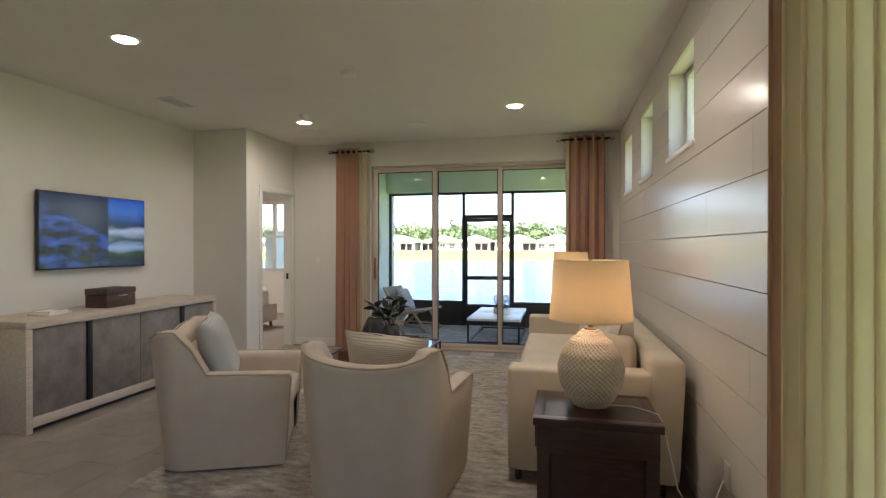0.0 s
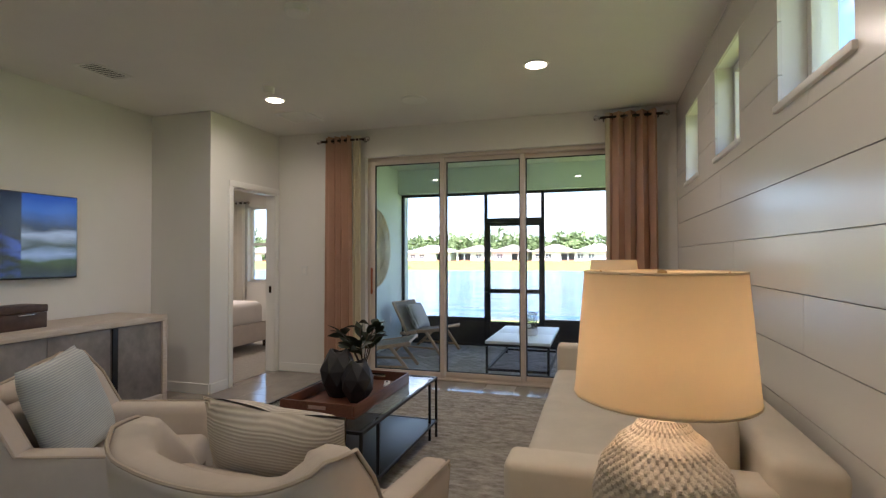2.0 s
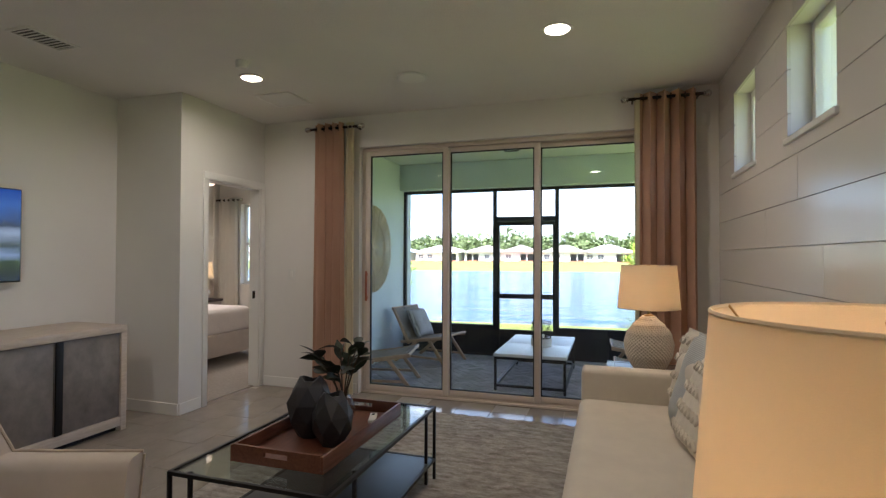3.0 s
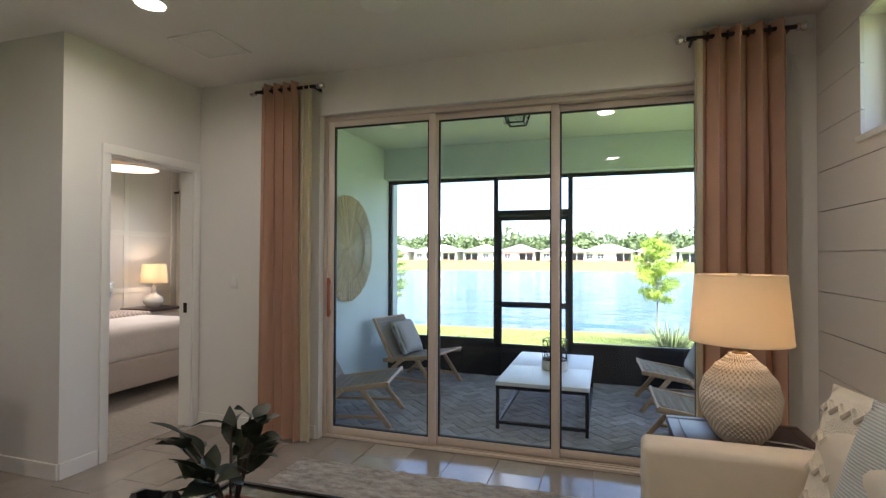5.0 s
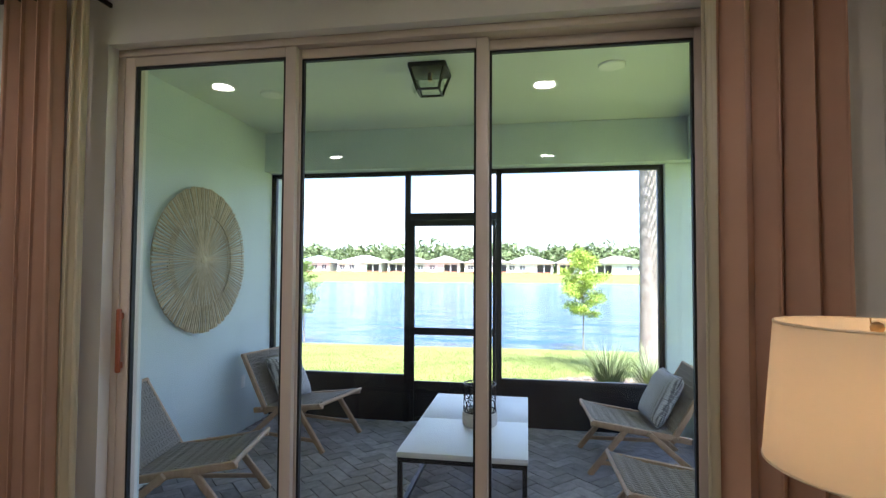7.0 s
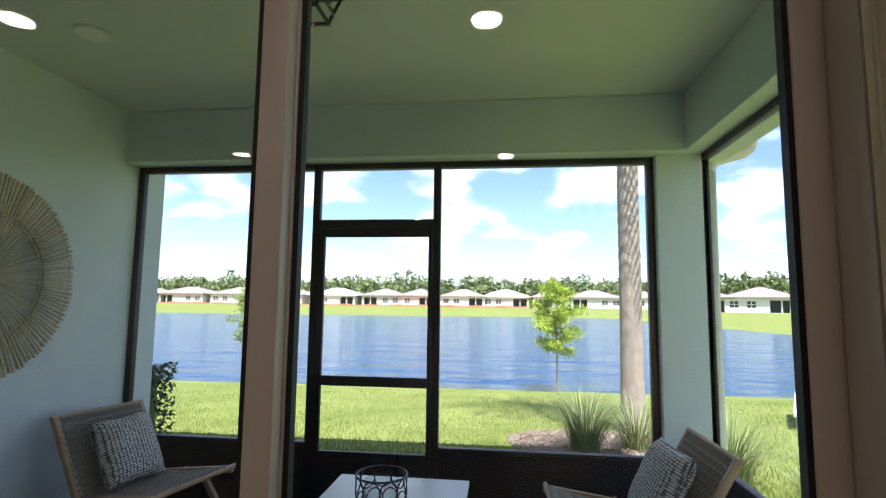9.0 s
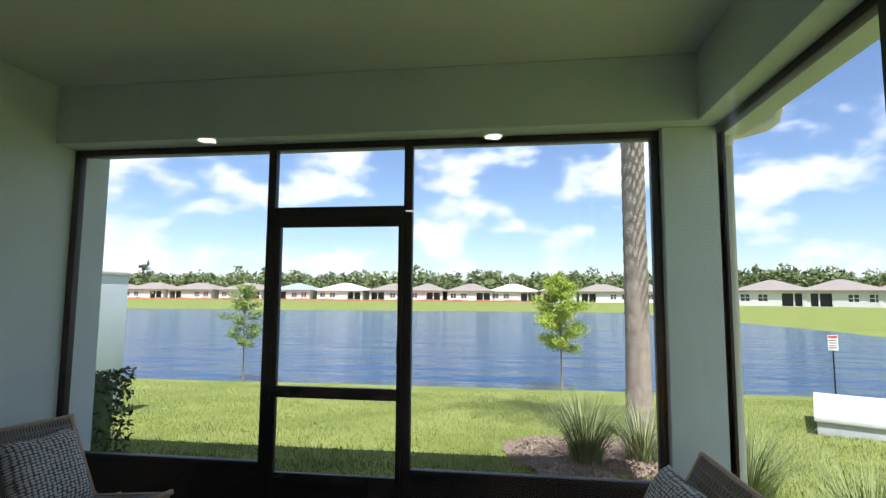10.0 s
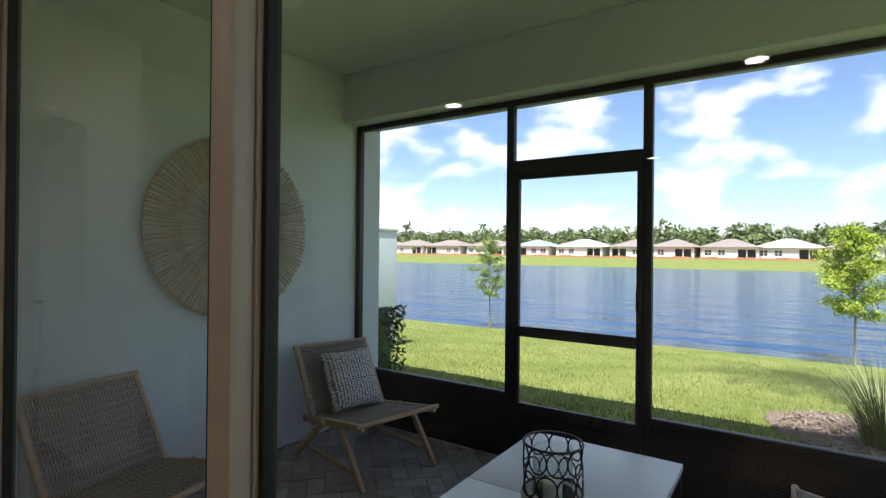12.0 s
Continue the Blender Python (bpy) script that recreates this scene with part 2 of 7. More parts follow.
M = {
    "wall": mat("wall_paint", (0.76, 0.735, 0.69), 0.55, var=0.02, scale=2.0, bump=0.12, bscale=160, spec=0.3),
    "ceiling": mat("ceiling_paint", (0.78, 0.755, 0.71), 0.8, var=0.02, scale=2.0, bump=0.35, bscale=90, spec=0.2),
    "trim": mat("trim_paint", (0.80, 0.78, 0.73), 0.35, var=0.02, scale=3.0),
    "shiplap": mat("shiplap_paint", (0.73, 0.695, 0.64), 0.21, var=0.015, scale=2.5, bump=0.03, bscale=25, stretch=(1, 0.2, 1)),
    "tile": mat("floor_tile", (0.25, 0.215, 0.175), 0.13, var=0.10, scale=3.5, bump=0.02, bscale=60, col2=(0.32, 0.28, 0.235), objrand=0.03),
    "tile_joined": mat("floor_tile_rest", (0.25, 0.215, 0.175), 0.13, var=0.10, scale=3.5, bump=0.02, bscale=60, col2=(0.32, 0.28, 0.235), island=0.03),
    "grout": mat("grout", (0.36, 0.33, 0.29), 0.9, var=0.08, scale=20),
    "carpet": mat("carpet", (0.42, 0.38, 0.33), 0.95, var=0.12, scale=40, bump=0.8, bscale=260, spec=0.05),
    "rug": mat("rug_pile", (0.24, 0.205, 0.17), 0.97, scale=19.0, bump=1.0, bscale=200, col2=(0.58, 0.53, 0.47), spec=0.05, stretch=(0.5, 1.4, 1)),
    "cream": mat("cream_linen", (0.53, 0.455, 0.375), 0.9, var=0.05, scale=7, bump=0.25, bscale=600, spec=0.15),
    "cream_sofa": mat("cream_sofa_fabric", (0.60, 0.535, 0.44), 0.85, var=0.05, scale=6, bump=0.2, bscale=500, spec=0.15),
    "piping": mat("piping", (0.44, 0.36, 0.27), 0.85, var=0.05, scale=20),
    "stripe": weave_mat("striped_cushion", (0.35, 0.37, 0.37), (0.52, 0.52, 0.48), 34.0, "Z", distort=0.4),
    "stripe_cream": weave_mat("cream_striped_cushion", (0.60, 0.53, 0.43), (0.46, 0.39, 0.31), 34.0, "Z", distort=0.3),
    "tuft": mat("tufted_cushion", (0.70, 0.64, 0.53), 0.95, var=0.06, scale=25, bump=0.5, bscale=200, spec=0.1),
    "patio_pillow": cell_mat("grey_woven_cushion", (0.62, 0.59, 0.55), (0.12, 0.11, 0.11), 42.0),
    "darkwood": mat("dark_wood", (0.026, 0.012, 0.010), 0.34, scale=10, bump=0.08, bscale=70, col2=(0.058, 0.027, 0.021), stretch=(1, 8, 8)),
    "traywood": mat("red_brown_wood", (0.09, 0.032, 0.018), 0.38, scale=10, bump=0.06, bscale=70, col2=(0.17, 0.065, 0.036), stretch=(8, 1, 8)),
    "palewood": mat("pale_wood", (0.47, 0.39, 0.31), 0.5, scale=7, bump=0.06, bscale=60, col2=(0.61, 0.53, 0.44), stretch=(8, 1, 8)),
    "greydoor": mat("grey_burl", (0.135, 0.115, 0.10), 0.5, scale=6, bump=0.06, bscale=50, col2=(0.245, 0.215, 0.19), stretch=(1, 1.2, 1)),
    "blackmetal": mat("black_metal", (0.018, 0.017, 0.017), 0.42, 0.6, var=0.15, scale=12),
    "bronze": mat("dark_bronze", (0.03, 0.022, 0.017), 0.4, 0.7, var=0.15, scale=12),
    "screen_alu": mat("screen_aluminium", (0.014, 0.012, 0.012), 0.45, 0.2, var=0.15, scale=8),
    "alu": mat("almond_aluminium", (0.62, 0.53, 0.45), 0.4, 0.0, var=0.02, scale=4),
    "gasket": mat("black_gasket", (0.012, 0.012, 0.012), 0.6, var=0.1, scale=10),
    "handle": mat("red_brown_handle", (0.34, 0.10, 0.045), 0.4, var=0.1, scale=20),
    "vase": mat("black_ceramic", (0.012, 0.011, 0.012), 0.5, var=0.2, scale=30, bump=0.06, bscale=90),
    "leaf": mat("dark_leaf", (0.011, 0.016, 0.008), 0.5, var=0.2, scale=14, col2=(0.030, 0.042, 0.020)),
    "stem": mat("stem", (0.06, 0.04, 0.025), 0.7),
    "rattan": mat("white_rattan", (0.70, 0.62, 0.52), 0.7, var=0.10, scale=60, bump=0.3, bscale=180),
    "shade": cloth_mat("lampshade_linen", (0.80, 0.72, 0.57), 0.5),
    "curtain": cloth_mat("tan_curtain", (0.60, 0.385, 0.27), 0.22),
    "curtain_lining": cloth_mat("cream_lining", (0.82, 0.75, 0.58), 0.55),
    "curtain_white": cloth_mat("white_curtain", (0.78, 0.75, 0.68), 0.35),
    "brass": mat("brass", (0.55, 0.36, 0.16), 0.3, 1.0, var=0.1, scale=30),
    "steel": mat("nickel", (0.60, 0.58, 0.55), 0.25, 1.0, var=0.05, scale=30),
    "glass": glass_mat("door_glass", (0.965, 0.985, 0.975), 1.0),
    "glass_clear": glass_mat("clear_glass", (0.95, 0.97, 0.96), 1.4),
    "glass_table": glass_mat("table_glass", (0.82, 0.88, 0.85), 1.6),
    "stucco": mat("pale_green_stucco", (0.585, 0.645, 0.635), 0.85, var=0.05, scale=3, bump=0.4, bscale=110, spec=0.2),
    "patio_ceiling": mat("patio_ceiling_paint", (0.66, 0.68, 0.62), 0.85, var=0.02, scale=3, bump=0.3, bscale=75, spec=0.2),
    "paver": mat("grey_paver", (0.20, 0.185, 0.185), 0.85, scale=16, bump=0.4, bscale=140, col2=(0.34, 0.315, 0.305), objrand=0.22),
    "paver_joined": mat("grey_paver_rest", (0.20, 0.185, 0.185), 0.85, scale=16, bump=0.4, bscale=140, col2=(0.34, 0.315, 0.305), island=0.22),
    "sand": mat("joint_sand", (0.12, 0.11, 0.10), 0.95, var=0.2, scale=80),
    "teak": mat("teak", (0.33, 0.20, 0.11), 0.55, scale=9, bump=0.08, bscale=80, col2=(0.48, 0.32, 0.19), stretch=(6, 6, 1)),
    "cord": weave_mat("grey_cord", (0.46, 0.41, 0.36), (0.22, 0.19, 0.16), 60.0, "X", distort=0.5, bump=0.8),
    "white_top": mat("white_concrete", (0.70, 0.70, 0.68), 0.4, var=0.04, scale=8, bump=0.05, bscale=60),
    "whitewash": mat("whitewashed_wood", (0.50, 0.44, 0.38), 0.8, scale=12, bump=0.2, bscale=90, col2=(0.66, 0.61, 0.55)),
    "wax": mat("candle_wax", (0.80, 0.76, 0.66), 0.5, var=0.03),
    "reed": mat("natural_reed", (0.40, 0.31, 0.19), 0.7, scale=25, bump=0.2, bscale=120, col2=(0.62, 0.52, 0.36), island=0.18),
    "black": mat("black_plastic", (0.012, 0.012, 0.013), 0.35, var=0.1),
    "white_plastic": mat("white_plastic", (0.75, 0.74, 0.70), 0.4, var=0.02),
    "boxleather": mat("brown_leather", (0.045, 0.022, 0.015), 0.45, scale=20, bump=0.15, bscale=160, col2=(0.08, 0.042, 0.03)),
    "paper": mat("paper", (0.70, 0.66, 0.58), 0.8, var=0.05),
    "bedding": mat("white_bedding", (0.72, 0.67, 0.63), 0.9, var=0.04, scale=5, bump=0.3, bscale=30, spec=0.1),
    "bedframe": mat("beige_upholstery", (0.52, 0.46, 0.41), 0.9, var=0.05, scale=9, bump=0.2, bscale=500),
    "quilt": weave_mat("taupe_quilt", (0.36, 0.29, 0.24), (0.52, 0.44, 0.38), 12.0, "DIAGONAL", distort=4.0),
    "bluepillow": weave_mat("blue_trellis_pillow", (0.33, 0.40, 0.46), (0.72, 0.72, 0.70), 7.0, "DIAGONAL", distort=12.0),
    "ceramic": mat("white_ceramic", (0.74, 0.71, 0.65), 0.25, var=0.03, coat=0.3),
    "art": mat("landscape_art", (0.10, 0.14, 0.18), 0.6, scale=3.0, col2=(0.52, 0.56, 0.56), stretch=(1, 1, 3)),
    "gold": mat("gold_frame", (0.55, 0.44, 0.24), 0.4, 0.6, var=0.1),
    "can_glow": glow_mat("lamp_glow", (1.0, 0.80, 0.55), 9.0),
    "bulb_glow": glow_mat("bulb_glow", (1.0, 0.66, 0.34), 5.0),
    "grass": mat("lawn", (0.125, 0.16, 0.033), 0.9, scale=0.9, bump=0.8, bscale=45, col2=(0.24, 0.265, 0.075), spec=0.1),
    "blade": mat("grass_blade", (0.155, 0.195, 0.042), 0.6, scale=1.3, col2=(0.31, 0.34, 0.10), island=0.3, spec=0.2),
    "reedgrass": mat("fountain_grass", (0.13, 0.18, 0.06), 0.6, scale=4, col2=(0.30, 0.33, 0.15), island=0.35, spec=0.2),
    "mulch": mat("mulch", (0.10, 0.06, 0.04), 0.95, scale=30, bump=1.0, bscale=60, col2=(0.30, 0.22, 0.17)),
    "hedge_leaf": mat("hedge_leaf", (0.022, 0.055, 0.014), 0.45, scale=5, col2=(0.07, 0.13, 0.03), island=0.4),
    "young_leaf": mat("young_leaf", (0.22, 0.31, 0.03), 0.6, scale=3, col2=(0.40, 0.48, 0.07), island=0.3, spec=0.2),
    "young_leaf2": mat("young_leaf_dull", (0.15, 0.22, 0.05), 0.6, scale=3, col2=(0.28, 0.35, 0.10), island=0.3, spec=0.2),
    "bark": mat("grey_bark", (0.16, 0.12, 0.09), 0.9, scale=14, bump=0.7, bscale=50, col2=(0.30, 0.25, 0.20)),
    "palmbark": mat("palm_bark", (0.22, 0.17, 0.13), 0.9, scale=9, bump=0.8, bscale=40, col2=(0.40, 0.34, 0.27), stretch=(1.5, 1.5, 1)),
    "woods": mat("far_woods", (0.095, 0.13, 0.05), 0.9, scale=0.25, col2=(0.20, 0.235, 0.105), island=0.35, spec=0.1),
    "concrete": mat("concrete", (0.42, 0.43, 0.42), 0.85, scale=5, bump=0.3, bscale=50, col2=(0.52, 0.53, 0.52)),
    "slab_top": mat("slab_top", (0.68, 0.66, 0.63), 0.7, var=0.05, scale=6),
    "house_wall": mat("house_stucco", (0.62, 0.60, 0.55), 0.85, var=0.04, scale=0.6, objrand=0.12),
    "roof_grey": mat("roof_shingle_grey", (0.25, 0.215, 0.18), 0.9, var=0.12, scale=2.0, bump=0.4, bscale=8),
    "roof_blue": mat("roof_underlay_blue", (0.27, 0.31, 0.34), 0.8, var=0.1, scale=2.0),
    "roof_white": mat("roof_underlay_white", (0.62, 0.60, 0.56), 0.8, var=0.08, scale=2.0),
    "house_dark": mat("dark_opening", (0.035, 0.033, 0.035), 0.35, var=0.2, scale=1.0),
    "dirt": mat("bare_soil", (0.45, 0.19, 0.10), 0.95, var=0.2, scale=0.6),
    "sign_white": mat("sign_white", (0.78, 0.76, 0.74), 0.5, var=0.03),
    "sign_red": mat("sign_red", (0.55, 0.06, 0.05), 0.5, var=0.05),
    "gutter": mat("cream_gutter", (0.66, 0.63, 0.54), 0.45, var=0.03),
}


# ---- mesh helpers ----
def thing(name, x, y, z, rz=0, label="", category="", group="", kind=""):
    e = new(name)
    e.empty_display_size = 0.05
    e.matrix_world = pose(x, y, z, 0, 0, rz)
    return tagged(e, label, category, group, kind)


def mesh_of(name, bm, material, smooth=True, angle=35):
    me = bpy.data.meshes.new(name)
    bmesh.ops.recalc_face_normals(bm, faces=bm.faces)
    bm.to_mesh(me)
    bm.free()
    me.materials.append(material)
    if smooth:
        me.shade_smooth()
        me.set_sharp_from_angle(angle=radians(angle))
    return me


def part(name, bm, material, parent=None, label="", smooth=True, angle=35):
    ob = new(name, mesh_of(name, bm, material, smooth, angle))
    if parent:
        ob.parent = parent
    return tagged(ob, label)


def setting(name, bm, material, label, category, smooth=False):
    return tagged(part(name, bm, material, None, label, smooth), label, category, kind="structure")


def B():
    return bmesh.new()


def bx(bm, x0, y0, z0, x1, y1, z1, bev=0.0, seg=2, m=None):
    g = bmesh.ops.create_cube(bm, size=1.0)["verts"]
    for v in g:
        v.co = Vector(((x0 + x1) / 2 + v.co.x * (x1 - x0), (y0 + y1) / 2 + v.co.y * (y1 - y0), (z0 + z1) / 2 + v.co.z * (z1 - z0)))
    if bev:
        e = list({e for v in g for e in v.link_edges})
        r = bmesh.ops.bevel(bm, geom=e, offset=bev, segments=seg, profile=0.5, affect="EDGES", clamp_overlap=True)
        g = list({v for f in r["faces"] for v in f.verts} | {v for v in g if v.is_valid})
    if m:
        for v in g:
            v.co = m @ v.co
    return bm


def rod(bm, p, q, r, r2=None, seg=10):
    p, q = Vector(p), Vector(q)
    d = q - p
    m = Matrix.Translation((p + q) / 2) @ d.to_track_quat("Z", "Y").to_matrix().to_4x4()
    bmesh.ops.create_cone(bm, cap_ends=True, segments=seg, radius1=r, radius2=r if r2 is None else r2, depth=d.length, matrix=m)
    return bm


def bar(bm, p, q, w, h, up=(0, 0, 1), bev=0.0):
    """A rectangular bar from p to q, w wide and h high."""
    p, q = Vector(p), Vector(q)
    d = (q - p)
    a = d.normalized()
    s = a.cross(Vector(up))
    s = s.normalized() if s.length > 1e-5 else Vector((1, 0, 0))
    u = s.cross(a)
    m = Matrix(((s.x, a.x, u.x, 0), (s.y, a.y, u.y, 0), (s.z, a.z, u.z, 0), (0, 0, 0, 1)))
    m.translation = (p + q) / 2
    return bx(bm, -w / 2, -d.length / 2, -h / 2, w / 2, d.length / 2, h / 2, bev, 2, m)


def lathe(bm, prof, seg=32, x=0, y=0, z=0, ripple=None):
    rings = []
    for k, (r, h) in enumerate(prof):
        ring = []
        for i in range(seg):
            a = 2 * math.pi * i / seg
            rr = r + (ripple(k, i) if ripple else 0)
            ring.append(bm.verts.new((x + rr * math.cos(a), y + rr * math.sin(a), z + h)))
        rings.append(ring)
    for a, b in zip(rings, rings[1:]):
        for i in range(seg):
            bm.faces.new((a[i], a[(i + 1) % seg], b[(i + 1) % seg], b[i]))
    for ring in (rings[0], rings[-1]):
        bm.faces.new(ring)
    return bm


def tube(bm, pts, r, seg=8, closed=False):
    pts = [Vector(p) for p in pts]
    rings = []
    n = len(pts)
    for k, p in enumerate(pts):
        a = pts[(k - 1) % n] if closed or k else p
        b = pts[(k + 1) % n] if closed or k < n - 1 else p
        d = (b - a).normalized()
        s = d.cross(Vector((0, 0, 1)))
        s = s.normalized() if s.length > 1e-3 else Vector((1, 0, 0))
        u = d.cross(s)
        rings.append([bm.verts.new(p + r * (math.cos(t) * s + math.sin(t) * u)) for t in (2 * math.pi * i / seg for i in range(seg))])
    for k in range(n if closed else n - 1):
        a, b = rings[k], rings[(k + 1) % n]
        for i in range(seg):
            bm.faces.new((a[i], a[(i + 1) % seg], b[(i + 1) % seg], b[i]))
    if not closed:
        bm.faces.new(rings[0])
        bm.faces.new(rings[-1])
    return bm


def pillow(bm, w, h, t, n=14, wrinkle=0.006, seed=0):
    """A stuffed cushion that stands in the xz plane, its middle at the origin."""
    for side in (1, -1):
        grid = []
        for i in range(n + 1):
            row = []
            for j in range(n + 1):
                u, v = 2 * i / n - 1, 2 * j / n - 1
                f = max(0.0, (1 - u ** 4) * (1 - v ** 4)) ** 0.55
                pin = 1 - 0.07 * (1 - abs(u)) * abs(v) ** 3 * 1.0
                pin2 = 1 - 0.07 * (1 - abs(v)) * abs(u) ** 3
                x, z = u * w / 2 * pin2, v * h / 2 * pin
                y = side * (t / 2 * f + 0.003)
                y += side * wrinkle * noise.noise(Vector((x * 9 + seed, z * 9, side * 3.1)))
                row.append(bm.verts.new((x, y, z)))
            grid.append(row)
        for i in range(n):
            for j in range(n):
                bm.faces.new((grid[i][j], grid[i + 1][j], grid[i + 1][j + 1], grid[i][j + 1]))
    bmesh.ops.remove_doubles(bm, verts=bm.verts, dist=0.007)
    return bm


def panels(bm, axis, lo, hi, z0, z1, p0, p1, openings=()):
    """A wall slab along axis ('x' or 'y') from p0 to p1 in thickness, pierced by openings (u0, u1, z0, z1)."""
    us = sorted({lo, hi, *[o[0] for o in openings], *[o[1] for o in openings]})
    zs = sorted({z0, z1, *[o[2] for o in openings], *[o[3] for o in openings]})
    for a, b in zip(us, us[1:]):
        run = None
        cells = []
        for c, d in zip(zs, zs[1:]):
            hole = any(o[0] <= (a + b) / 2 <= o[1] and o[2] <= (c + d) / 2 <= o[3] for o in openings)
            if hole:
                run = None
            elif run:
                run[1] = d
            else:
                run = [c, d]
                cells.append(run)
        for c, d in cells:
            if axis == "x":
                bx(bm, a, p0, c, b, p1, d)
            else:
                bx(bm, p0, a, c, p1, b, d)
    return bm


def wall(name, axis, lo, hi, z0, z1, p0, p1, openings=(), material="wall", label="off-white painted plaster wall"):
    return setting(name, panels(B(), axis, lo, hi, z0, z1, p0, p1, openings), M[material], label, "wall")


# ---- the shell of the house ----
CEIL = 2.78
XL, XB, XR = -4.63, -3.90, 0.45
YB, YS = 5.42, 6.60               # the jog beside the bedroom door, the sliding door
YW = YS - 0.055                   # the room face of the wall round the sliding door
SL0, SL1, SLH = -2.77, -0.06, 2.46
DR0, DR1 = 5.73, 6.482
WIN = [(3.06, 3.72), (4.32, 4.90), (5.48, 6.02)]
WZ0, WZ1 = 1.96, 2.53
wall("wall_left", "y", -3.6, YB, 0, CEIL, XL - 0.15, XL)
wall("wall_jog", "x", XL - 0.15, XB, 0, CEIL, YB, YB + 0.12)
wall("wall_bedroom", "y", YB + 0.12, YW, 0, CEIL, XB - 0.12, XB, [(DR0, DR1, 0, 2.08)])
wall("wall_patio", "x", XB - 0.12, XR + 0.22, 0, CEIL, YW, YS + 0.2, [(SL0, SL1, 0, SLH)])
wall("wall_right", "y", -3.6, YW, 0, CEIL, XR + 0.02, XR + 0.22, [(a, b, WZ0, WZ1) for a, b in WIN] + [(-0.9, 1.35, 0.5, 2.3)])
wall("wall_back", "x", XL - 0.15, XR + 0.22, 0, CEIL, -3.8, -3.6)
setting("ceiling", bx(B(), XL - 0.15, -3.8, CEIL, XR + 0.22, YS + 0.2, CEIL + 0.15), M["ceiling"], "off-white textured painted ceiling", "ceiling")
setting("floor", bx(B(), XL - 0.15, -3.8, -0.12, XR + 0.22, YS + 0.2, -0.006), M["grout"], "screed and grout under the floor tiles", "floor")
# bedroom
BX0, BY0, BY1 = -7.2, 4.2, 9.6
wall("wall_bed_head", "y", BY0, BY1, 0, CEIL, BX0 - 0.15, BX0, (), "wall", "cream wall with flat board and batten panels")
wall("wall_bed_lake", "x", BX0 - 0.15, -3.86, 0, CEIL, BY1, BY1 + 0.2, [(-6.72, -5.5, 0.87, 2.31)])
wall("wall_bed_side", "x", BX0 - 0.15, XL - 0.15, 0, CEIL, BY0 - 0.15, BY0)
wall("wall_bed_patio", "y", YS + 0.2, BY1, 0, CEIL, -3.86, -3.77, (), "wall")
wall("wall_patio_left", "y", YS + 0.2, BY1 + 0.2, -0.3, 2.81, -3.77, -3.50, (), "stucco", "pale green stucco wall of the covered patio")
setting("ceiling_bedroom", bx(B(), BX0 - 0.15, BY0 - 0.15, CEIL, XL - 0.15, BY1 + 0.2, CEIL + 0.15), M["ceiling"], "white painted bedroom ceiling", "ceiling")
setting("ceiling_bedroom_bay", bx(B(), XL - 0.15, YS + 0.2, CEIL, -3.65, BY1 + 0.2, CEIL + 0.15), M["ceiling"], "white painted bedroom ceiling", "ceiling")
setting("ceiling_door_bay", bx(B(), XL - 0.15, YB, CEIL - 0.004, XB - 0.12, YS + 0.2, CEIL - 0.001), M["ceiling"], "white painted bedroom ceiling", "ceiling")
setting("floor_bedroom", bx(B(), BX0 - 0.15, BY0 - 0.15, -0.12, -3.86, BY1 + 0.2, -0.008), M["carpet"], "beige cut pile bedroom carpet", "carpet")
setting("floor_bedroom_bay", bx(B(), XL - 0.15, YB + 0.12, -0.006, XB - 0.06, YS + 0.2, 0.006), M["carpet"], "beige cut pile bedroom carpet", "carpet")
# roof slab over everything, out of view, added to block the sun
setting("roof", bx(B(), -9.0, -4.5, CEIL + 0.16, 1.12, 10.25, CEIL + 0.3), M["roof_grey"], "flat roof slab with eaves, added to block the sun", "roof")


def baseboards():
    bm = B()
    h, t = 0.10, 0.014
    bx(bm, XL, -3.6, 0, XL + t, YB - t, h, 0.004)
    bx(bm, XL + t, YB - t, 0, XB, YB, h, 0.004)
    bx(bm, XB, YB, 0, XB + t, DR0 - 0.065, h, 0.004)
    bx(bm, XB + t, YW - t, 0, SL0 - 0.02, YW, h, 0.004)
    setting("baseboard", bm, M["trim"], "white painted baseboard along the living room walls", "baseboard")
    bm = B()
    bx(bm, BX0, BY0, 0, BX0 + t, BY1, h, 0.004)
    bx(bm, BX0 + t, BY1 - t, 0, -3.86, BY1, h, 0.004)
    setting("baseboard_bedroom", bm, M["trim"], "white painted bedroom baseboard", "baseboard")


baseboards()


